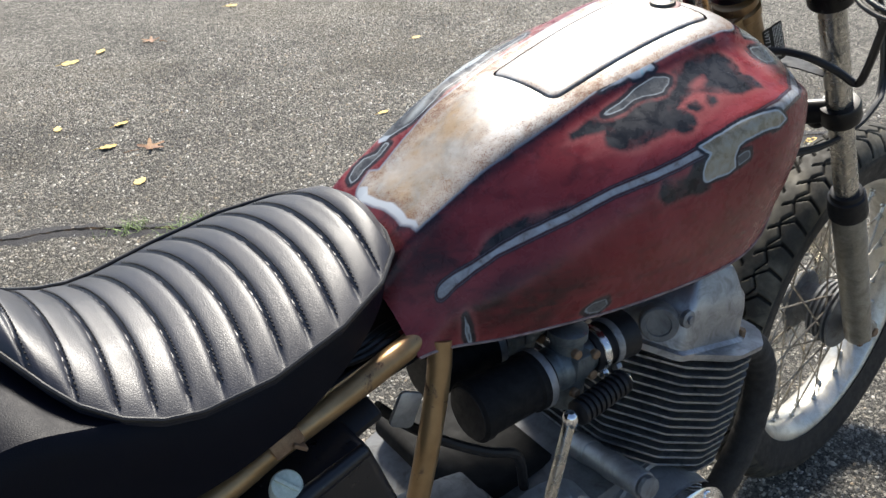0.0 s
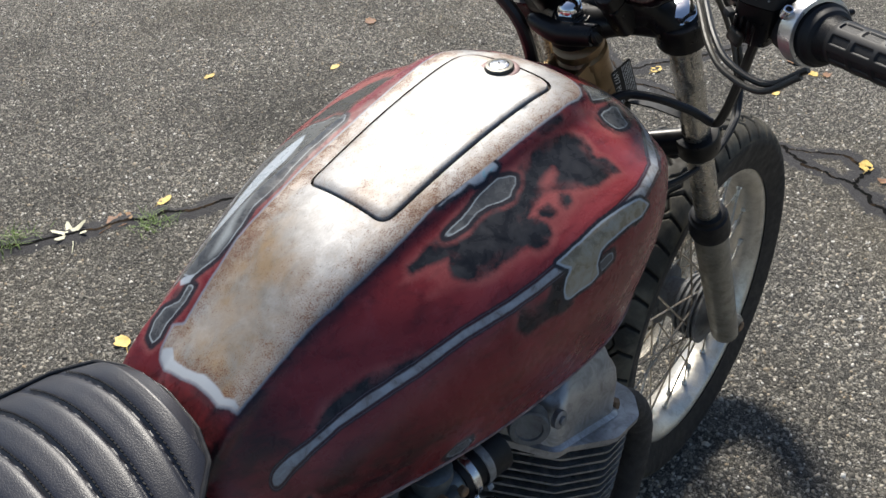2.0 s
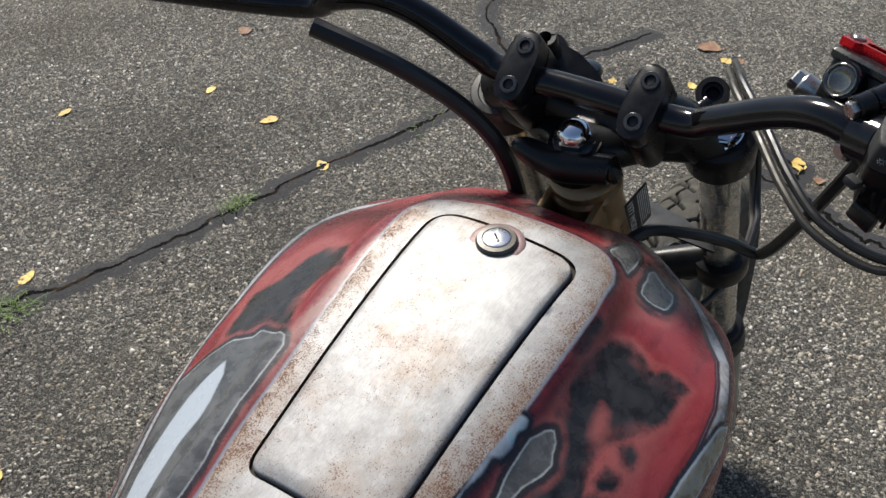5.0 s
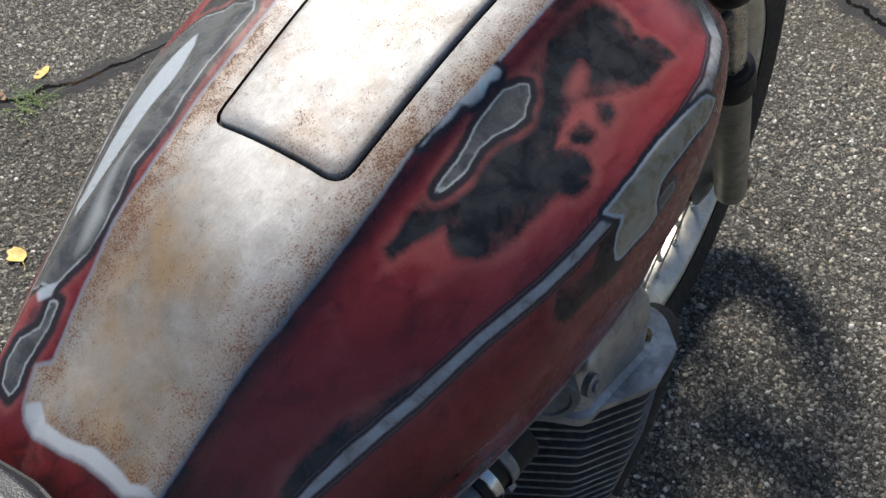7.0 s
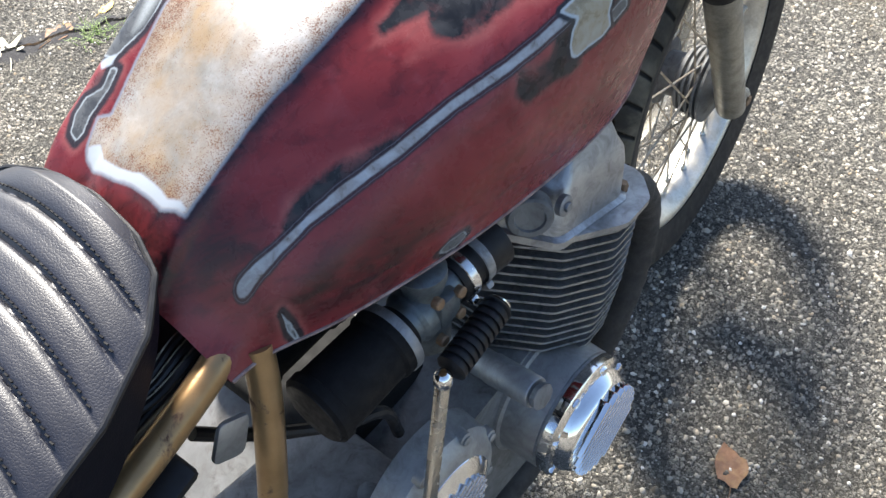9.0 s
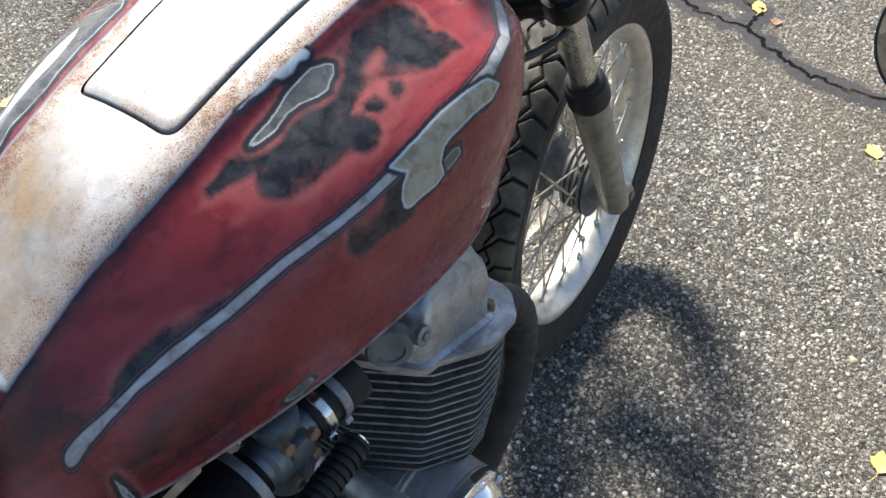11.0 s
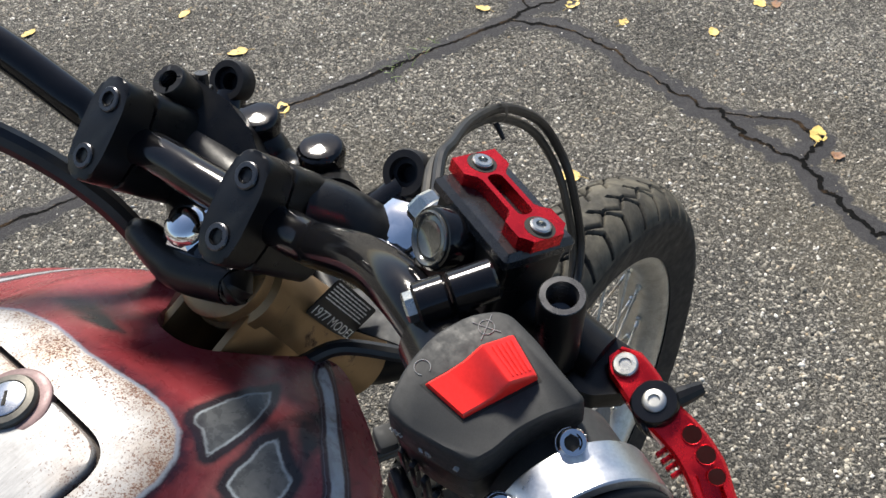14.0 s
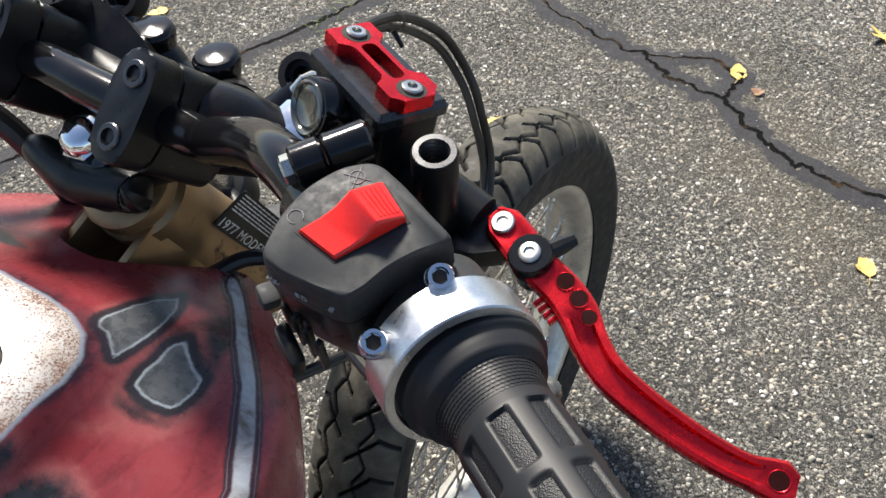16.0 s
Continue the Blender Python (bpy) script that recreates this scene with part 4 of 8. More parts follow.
STREAK_LEFT = [(0.059, -0.134), (0.048, -0.125), (0.027, -0.116), (0.014, -0.114), (-0.004, -0.116), (-0.026, -0.113), (-0.053, -0.108), (-0.070, -0.107), (-0.082, -0.118), (-0.070, -0.136), (-0.050, -0.137), (-0.029, -0.142), (-0.013, -0.143), (0.007, -0.143), (0.028, -0.142), (0.045, -0.138)]
SHEEN_LEFT = [(-0.039, -0.089), (-0.058, -0.083), (-0.069, -0.079), (-0.080, -0.072), (-0.096, -0.071), (-0.105, -0.074), (-0.092, -0.078), (-0.075, -0.082), (-0.056, -0.086)]
SWIRL_LEFT = [(-0.131, -0.086), (-0.122, -0.076), (-0.129, -0.075), (-0.135, -0.081)]
REAR_BAND = [(-0.178, -0.053), (-0.173, -0.045), (-0.180, -0.034), (-0.180, -0.014), (-0.176, 0.006), (-0.176, 0.022), (-0.178, 0.036), (-0.174, 0.045), (-0.175, 0.051), (-0.178, 0.053), (-0.179, 0.046), (-0.184, 0.035), (-0.183, 0.022), (-0.183, 0.005), (-0.186, -0.015), (-0.187, -0.038), (-0.184, -0.049)]
SCUFF_A = [(-0.172, 0.151), (-0.134, 0.159), (-0.091, 0.193), (-0.060, 0.236), (-0.086, 0.249)]
SCUFF_B = [(-0.183, 0.059), (-0.168, 0.070), (-0.157, 0.100), (-0.158, 0.112), (-0.174, 0.103), (-0.193, 0.090), (-0.194, 0.072)]
SCUFF_C = [(-0.142, 0.164), (-0.110, 0.178), (-0.073, 0.204), (-0.051, 0.218), (-0.039, 0.244), (-0.068, 0.233), (-0.105, 0.212), (-0.142, 0.191)]
CHIP_B = [(-0.168, 0.155), (-0.165, 0.172), (-0.163, 0.191), (-0.166, 0.188), (-0.170, 0.172)]
STAIN = [(-0.20, -0.065), (-0.150, -0.064), (-0.085, -0.060), (-0.020, -0.050), (-0.045, -0.010), (-0.080, 0.025), (-0.130, 0.055), (-0.20, 0.055)]
SEAT_RUB = [(-0.226, -0.05), (-0.196, -0.04), (-0.195, 0.02), (-0.190, 0.055), (-0.205, 0.075), (-0.226, 0.06)]
PATCHES = {
    "scuff": [SCUFF_A, SCUFF_B, SCUFF_C, SEAT_RUB],
    "pink": [PINK_BAND, PINK_TAIL, PINK_FRONT, PINK_NOSE, PINK_LEFT],
    "dark": [BLOB_RIGHT, BLOB_FRONT, SPOT_A, SPOT_B, TAIL_RIGHT, BLOB_LEFT, VALLEY_RUB, RUB_STRIP, HALO_A, FRONT_RUB, TAIL_LEFT],
    "island": [PINK_IN],
    "bare": [PEN, EYE_A, EYE_B, HOOK, NOTCH, GREY_LEFT, POD_LEFT, CHIP_A, CHIP_B],
    "filler": [TEE],
    "smear": [SMEAR],
    "sheen": [SHEEN_LEFT],
    "stain": [STAIN],
    "bright": [STREAK_LEFT, REAR_BAND, SWIRL_LEFT],
}


def tank_material():
    m, n, l, b = mat("sanded tank paint")
    p = world_place(n)
    fine = noise_node(n, l, 420.0, 5, 0.7, p)
    mid = noise_node(n, l, 62.0, 6, 0.65, p, 0.4)
    wide = noise_node(n, l, 9.0, 5, 0.6, p, 0.8)
    cloud = noise_node(n, l, 30.0, 5, 0.6, p, 0.5)

    def field(name, wob, fin):
        a = attr(n, name)
        a = math_node(n, l, "ADD", a, math_node(n, l, "MULTIPLY", math_node(n, l, "SUBTRACT", mid, 0.5), wob))
        return math_node(n, l, "ADD", a, math_node(n, l, "MULTIPLY", math_node(n, l, "SUBTRACT", fine, 0.5), fin))

    def band(f, stops):
        """stops in metres from -0.05 to 0.05"""
        k = math_node(n, l, "ADD", math_node(n, l, "MULTIPLY", f, 10.0), 0.5)
        return ramp_node(n, l, k, [(0.5 + 10 * x, c) for x, c in stops])

    def times(a, c):
        return math_node(n, l, "MULTIPLY", a, c)

    streak = n.new("ShaderNodeMapping")
    streak.inputs["Scale"].default_value = (11.0, 60.0, 75.0)
    streak.inputs["Rotation"].default_value = (0.0, 0.25, 0.0)
    l.new(p, streak.inputs["Vector"])
    drag = noise_node(n, l, 1.0, 7, 0.68, streak.outputs[0], 0.6)
    red = ramp_node(n, l, wide, [(0.28, (0.130, 0.015, 0.019)), (0.5, (0.192, 0.027, 0.033)), (0.74, (0.258, 0.052, 0.060))])
    red = mix_node(n, l, ramp_node(n, l, cloud, [(0.56, 0.0), (0.70, 0.38)]), red, (0.245, 0.066, 0.082))
    red = mix_node(n, l, ramp_node(n, l, drag, [(0.50, 0.0), (0.68, 0.52)]), red, (0.034, 0.008, 0.012))
    c = red
    # worn dull zones on the lower flank, at the rear corner and under the seat's nose
    f = field("scuff", 0.012, 0.004)
    c = mix_node(n, l, times(band(f, [(-0.012, 0.95), (0.022, 0.0)]), ramp_node(n, l, drag, [(0.36, 0.40), (0.55, 1.0)])), c, (0.020, 0.012, 0.014))
    # black ground coat shows where the red is rubbed through, with a pink rim
    f = field("pink", 0.012, 0.008)
    pink = (0.275, 0.082, 0.080)
    c = mix_node(n, l, times(band(f, [(-0.0035, 0.72), (0.0040, 0.0)]), ramp_node(n, l, cloud, [(0.34, 0.45), (0.58, 1.0)])), c, pink)
    f = field("dark", 0.0040, 0.0055)
    patchy = ramp_node(n, l, cloud, [(0.36, 0.25), (0.60, 1.0)])
    c = mix_node(n, l, times(band(f, [(0.0028, 0.85), (0.0100, 0.0)]), patchy), c, pink)
    black = ramp_node(n, l, mid, [(0.35, (0.010, 0.011, 0.014)), (0.7, (0.036, 0.037, 0.042))])
    black = mix_node(n, l, times(band(f, [(-0.010, 0.0), (0.001, 0.6)]), ramp_node(n, l, cloud, [(0.48, 0.0), (0.66, 1.0)])), black, pink)
    c = mix_node(n, l, band(f, [(-0.0004, 1.0), (0.0046, 0.0)]), c, black)
    c = mix_node(n, l, band(field("island", 0.006, 0.004), [(-0.004, 0.8), (0.003, 0.0)]), c, pink)
    # bare patches: black ring, thin bright line, grey middle
    f = field("bare", 0.0026, 0.0016)
    c = mix_node(n, l, times(band(f, [(0.0050, 0.85), (0.0100, 0.0)]), patchy), c, pink)
    c = mix_node(n, l, band(f, [(0.0034, 0.96), (0.0060, 0.0)]), c, (0.022, 0.023, 0.028))
    c = mix_node(n, l, times(band(f, [(-0.0002, 1.0), (0.0006, 0.0)]), ramp_node(n, l, cloud, [(0.34, 0.45), (0.55, 1.0)])), c, (0.33, 0.37, 0.40))
    c = mix_node(n, l, band(f, [(-0.0015, 1.0), (-0.0005, 0.0)]), c, ramp_node(n, l, mid, [(0.35, (0.050, 0.054, 0.060)), (0.7, (0.120, 0.125, 0.130))]))
    # stripe along the crease: two dark lines with a thread of red between, then mottled bare metal
    f = field("stripe", 0.0020, 0.0012)
    c = mix_node(n, l, band(f, [(0.0038, 0.90), (0.0050, 0.0)]), c, (0.026, 0.016, 0.022))
    c = mix_node(n, l, band(f, [(0.0024, 0.0), (0.0028, 0.6), (0.0032, 0.0)]), c, (0.20, 0.20, 0.24))
    c = mix_node(n, l, band(f, [(-0.0002, 1.0), (0.0009, 0.0)]), c, ramp_node(n, l, mid, [(0.30, (0.12, 0.085, 0.070)), (0.42, (0.29, 0.29, 0.30)), (0.66, (0.40, 0.43, 0.48))]))
    # tan filler
    f = field("filler", 0.0024, 0.0014)
    c = mix_node(n, l, band(f, [(0.0030, 1.0), (0.0050, 0.0)]), c, (0.020, 0.022, 0.030))
    c = mix_node(n, l, band(f, [(0.0002, 1.0), (0.0012, 0.0)]), c, (0.42, 0.47, 0.52))
    c = mix_node(n, l, band(f, [(-0.0020, 1.0), (-0.0006, 0.0)]), c, ramp_node(n, l, mid, [(0.35, (0.20, 0.165, 0.110)), (0.50, (0.31, 0.275, 0.205)), (0.68, (0.36, 0.345, 0.30))]))
    # bare steel top
    f = field("steel", 0.0022, 0.0016)
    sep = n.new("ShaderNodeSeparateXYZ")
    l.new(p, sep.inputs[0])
    # crease shade painted as a dark band beside the steel, stronger on the right
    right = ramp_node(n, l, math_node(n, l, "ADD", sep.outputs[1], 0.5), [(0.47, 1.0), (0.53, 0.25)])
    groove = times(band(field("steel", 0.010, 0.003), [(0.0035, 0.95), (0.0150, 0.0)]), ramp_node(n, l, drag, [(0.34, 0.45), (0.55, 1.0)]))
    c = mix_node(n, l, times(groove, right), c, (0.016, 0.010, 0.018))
    c = mix_node(n, l, band(f, [(0.0014, 0.80), (0.0030, 0.0)]), c, (0.21, 0.245, 0.30))
    f2 = field("smear", 0.004, 0.002)
    c = mix_node(n, l, band(f2, [(0.0030, 1.0), (0.0060, 0.0)]), c, (0.016, 0.017, 0.026))
    c = mix_node(n, l, band(f2, [(-0.0010, 0.9), (0.0012, 0.0)]), c, ramp_node(n, l, cloud, [(0.40, (0.16, 0.19, 0.25)), (0.62, (0.28, 0.34, 0.42)), (0.68, (0.10, 0.36, 0.46))]))
    rustn = noise_node(n, l, 880.0, 4, 0.66, p, 0.2)
    rustm = noise_node(n, l, 95.0, 5, 0.65, p, 0.3)
    rustw = noise_node(n, l, 13.0, 6, 0.7, p)
    close = band(attr(n, "steel"), [(-0.050, -0.04), (-0.026, 0.03), (-0.003, 0.145)])
    dense = math_node(n, l, "ADD", math_node(n, l, "ADD", times(math_node(n, l, "SUBTRACT", rustw, 0.5), 0.36), times(math_node(n, l, "SUBTRACT", rustm, 0.5), 0.34)), close)
    rust = ramp_node(n, l, math_node(n, l, "ADD", rustn, dense), [(0.615, 0.0), (0.660, 0.50), (0.73, 0.90)])
    film = ramp_node(n, l, math_node(n, l, "ADD", times(math_node(n, l, "SUBTRACT", rustw, 0.5), 1.0), close), [(-0.02, 0.0), (0.10, 0.25), (0.30, 0.72)])
    bare = ramp_node(n, l, mid, [(0.3, (0.29, 0.29, 0.292)), (0.7, (0.43, 0.43, 0.432))])
    scratch = n.new("ShaderNodeMapping")
    scratch.inputs["Rotation"].default_value = (0.0, 0.0, 0.35)
    scratch.inputs["Scale"].default_value = (60.0, 900.0, 900.0)
    l.new(p, scratch.inputs["Vector"])
    marks = noise_node(n, l, 1.0, 3, 0.6, scratch.outputs[0])
    bare = mix_node(n, l, 0.30, bare, ramp_node(n, l, marks, [(0.3, 0.32), (0.7, 0.66)]), "OVERLAY")
    bare = mix_node(n, l, film, bare, (0.27, 0.180, 0.105))
    stain = times(band(field("stain", 0.020, 0.004), [(-0.030, 1.0), (0.018, 0.0)]), ramp_node(n, l, rustw, [(0.34, 0.45), (0.60, 0.95)]))
    bare = mix_node(n, l, stain, bare, ramp_node(n, l, cloud, [(0.36, (0.150, 0.140, 0.122)), (0.62, (0.235, 0.165, 0.095))]))
    bare = mix_node(n, l, rust, bare, ramp_node(n, l, fine, [(0.35, (0.075, 0.030, 0.020)), (0.7, (0.18, 0.075, 0.042))]))
    is_steel = band(f, [(-0.0005, 1.0), (0.0008, 0.0)])
    c = mix_node(n, l, is_steel, c, bare)
    # sheen on the left shoulder, painted as a pale patch in the colour
    c = mix_node(n, l, band(field("sheen", 0.006, 0.003), [(-0.003, 0.75), (0.003, 0.0)]), c, (0.36, 0.39, 0.40))
    f = field("bright", 0.0028, 0.001)
    c = mix_node(n, l, band(f, [(-0.0006, 0.9), (0.0012, 0.0)]), c, (0.38, 0.43, 0.49))
    l.new(c, b.inputs["Base Color"])
    clean = times(is_steel, math_node(n, l, "SUBTRACT", math_node(n, l, "SUBTRACT", 0.55, rust, True), times(stain, 0.4), True))
    l.new(clean, b.inputs["Metallic"])
    rough = mix_node(n, l, is_steel, ramp_node(n, l, mid, [(0.3, 0.20), (0.7, 0.36)]), ramp_node(n, l, rust, [(0.0, 0.60), (1.0, 0.85)]))
    l.new(rough, b.inputs["Roughness"])
    b.inputs["Specular IOR Level"].default_value = 0.30
    h = math_node(n, l, "ADD", times(rust, 0.6), times(fine, 0.25))
    l.new(bump_node(n, l, h, 0.08, 0.0005), b.inputs["Normal"])
    return m


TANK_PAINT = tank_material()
tank = make_tank()


def make_seams():
    """The welded seam along both lower edges, its paint rubbed off."""
    worn = surface("rubbed seam edge", (0.26, 0.20, 0.20), 0.45, 0.2, 0.4, 90, 0.15, 0.0004, (0.07, 0.015, 0.018), 0.9, 0.0, 40)
    us = np.linspace(TANK_X[0] + 0.001, TANK_X[-1] - 0.006, 70)
    for v in (-7.0, 7.0):
        bm = bmesh.new()
        sweep(bm, [Vector(q) + Vector((0, 0, -0.0008)) for q in tank_points(us, np.full(us.shape, v)).tolist()], 0.0016, 8)
        part("tank_seam", bm, worn, tank, "rubbed seam edge")


make_seams()


def make_lid():
    """The fuel flap in its recess, with a turned-down rim."""
    out = np.array(LID_OUTLINE)
    mid = out.mean(0)
    verts, faces = [], []
    rows = [(r, 0.0008, 0.0) for r in np.linspace(0.02, 0.90, 26)] + [(1.0, 0.0006, 0.0016), (1.0, -0.0004, 0.0006), (1.0, -0.0020, 0.0001), (1.0, -0.009, 0.0)]
    n = len(out)
    along = np.roll(out, -1, 0) - np.roll(out, 1, 0)
    inward = np.stack([-along[:, 1], along[:, 0]], 1) / np.linalg.norm(along, axis=1)[:, None]
    inward *= np.sign(((mid - out) * inward).sum(1))[:, None]
    for r, dz, ins in rows:
        q = mid + (out + inward * (0.0024 + ins) - mid) * r + np.array([0.0002, 0.0006])
        verts += [(a, b, c + dz) for a, b, c in tank_points(q[:, 0], v_for_y(q[:, 0], q[:, 1])).tolist()]
    a, b, c = tank_points(mid[:1], v_for_y(mid[:1], mid[1:]))[0].tolist()
    verts.append((a, b, c + 0.0008))
    for i in range(len(rows) - 1):
        faces += [(i * n + j, i * n + (j + 1) % n, (i + 1) * n + (j + 1) % n, (i + 1) * n + j) for j in range(n)]
    faces += [(len(verts) - 1, (j + 1) % n, j) for j in range(n)]
    me = bpy.data.meshes.new("lid")
    me.from_pydata(verts, [], faces)
    v = np.array(verts)
    put_attr(me, "steel", np.clip(polygon_distance(v[:, 0], v[:, 1], LID_OUTLINE), -0.06, 0.06) - 0.016)
    for k in (*PATCHES, "stripe"):
        put_attr(me, k, np.full(len(verts), 0.05))
    bm = bmesh.new()
    bm.from_mesh(me)
    bpy.data.meshes.remove(me)
    lid = part("filler_lid", bm, TANK_PAINT, tank, "flush bare-steel filler flap with rust freckles", 40, weld=False)
    # recess behind the seam
    bm = bmesh.new()
    a, c, e = [[bm.verts.new((x, y, z - low)) for x, y, z in tank_points(q[:, 0], v_for_y(q[:, 0], q[:, 1])).tolist()]
               for q, low in ((out - inward * 0.0012, 0.0006), (out - inward * 0.0010, 0.0034), (out + inward * 0.010, 0.0034))]
    for j in range(n):
        k = (j + 1) % n
        bm.faces.new((a[j], a[k], c[k], c[j]))
        bm.faces.new((c[j], c[k], e[k], e[j]))
    part("lid_recess", bm, surface("brown seam dirt", (0.022, 0.013, 0.009), 0.85, 0.0, 0.3, 60, 0.1), tank)
    return lid


lid = make_lid()


def make_lock():
    at = Vector((0.212, 0.002, 0.9585))
    up = Vector((-0.10, 0.0, 1.0)).normalized()
    bm = bmesh.new()
    lathe(bm, at, up, [(-0.004, 0.0205), (0.0015, 0.0205), (0.0022, 0.0195), (0.0024, 0.0165)], 40)
    part("lock_ring", bm, surface("sanded lock surround", (0.20, 0.13, 0.13), 0.5, 0.2, 0.3, 120, 0.1), tank, "worn ring round the lock")
    bm = bmesh.new()
    lathe(bm, at, up, [(0.001, 0.0150), (0.0045, 0.0150), (0.0062, 0.0138), (0.0066, 0.0105), (0.0058, 0.0100)], 40)
    part("lock_collar", bm, surface("dull lock collar", (0.10, 0.095, 0.085), 0.42, 0.7, 0.2, 100, 0.1), tank)
    bm = bmesh.new()
    lathe(bm, at, up, [(0.004, 0.0098), (0.0066, 0.0098), (0.0070, 0.0090)], 36)
    part("lock_face", bm, POLISHED, tank, "bright round key lock")
    bm = bmesh.new()
    box(bm, basis((0.7, 0.72, 0), up, at + up * 0.0070), 0.0085, 0.0016, 0.0006, 0.0)
    part("keyhole", bm, DARK, tank)


make_lock()


# ---- seat ----
SEAT_X = [-0.209, -0.214, -0.226, -0.255, -0.310, -0.380, -0.440, -0.470, -0.496, -0.522, -0.536, -0.546, -0.556, -0.562]
SEAT_W = [0.004, 0.050, 0.082, 0.108, 0.130, 0.139, 0.133, 0.125, 0.113, 0.090, 0.067, 0.045, 0.020, 0.003]
SEAT_LEFT = [0.004, 0.050, 0.082, 0.108, 0.130, 0.139, 0.133, 0.127, 0.122, 0.116, 0.112, 0.106, 0.092, 0.078]
SEAT_EDGE = [0.826, 0.824, 0.819, 0.810, 0.797, 0.781, 0.772, 0.773, 0.779, 0.790, 0.799, 0.806, 0.812, 0.814]
RIB = 0.0272


def seat_outline(n=90):
    x = np.concatenate([np.linspace(-0.209, -0.25, 22)[:-1], np.linspace(-0.25, -0.51, 40)[:-1], np.linspace(-0.51, -0.562, 24)])
    w = np.interp(x, SEAT_X[::-1], SEAT_W[::-1])
    z = np.interp(x, SEAT_X[::-1], SEAT_EDGE[::-1])
    v = np.interp(x, SEAT_X[::-1], SEAT_LEFT[::-1])
    return x, w, v, z


def seat_across(x, t):
    """y of the ribbed panel at x and at t from -1 (right edge) to 1 (left edge)."""
    r = np.interp(x, SEAT_X[::-1], SEAT_W[::-1])
    v = np.interp(x, SEAT_X[::-1], SEAT_LEFT[::-1])
    return (v - r) / 2 + t * (v + r) / 2


def seat_top(x, t):
    """Height of the ribbed panel at x and at t from -1 to 1 across."""
    edge = np.interp(x, SEAT_X[::-1], SEAT_EDGE[::-1])
    w = (np.interp(x, SEAT_X[::-1], SEAT_W[::-1]) + np.interp(x, SEAT_X[::-1], SEAT_LEFT[::-1])) / 2
    crown = 0.026 * np.minimum(1, w / 0.08) * (1 - np.abs(t) ** 2.4)
    bow = x + 0.016 * (seat_across(x, t) / 0.13) ** 2
    ph = ((bow + 0.216) / RIB) % 1.0
    roll = np.clip(1 - np.abs(2 * ph - 1) ** 3.2, 0, 1) ** 0.50
    fade = np.clip((1 - np.abs(t)) / 0.16, 0, 1) ** 0.7
    fade = fade * np.clip((-0.220 - x) / 0.012, 0, 1) * np.clip((x + 0.556) / 0.008, 0, 1)
    return edge + crown + 0.0048 * (roll * fade + 0.80 * (1 - fade)) - 0.004


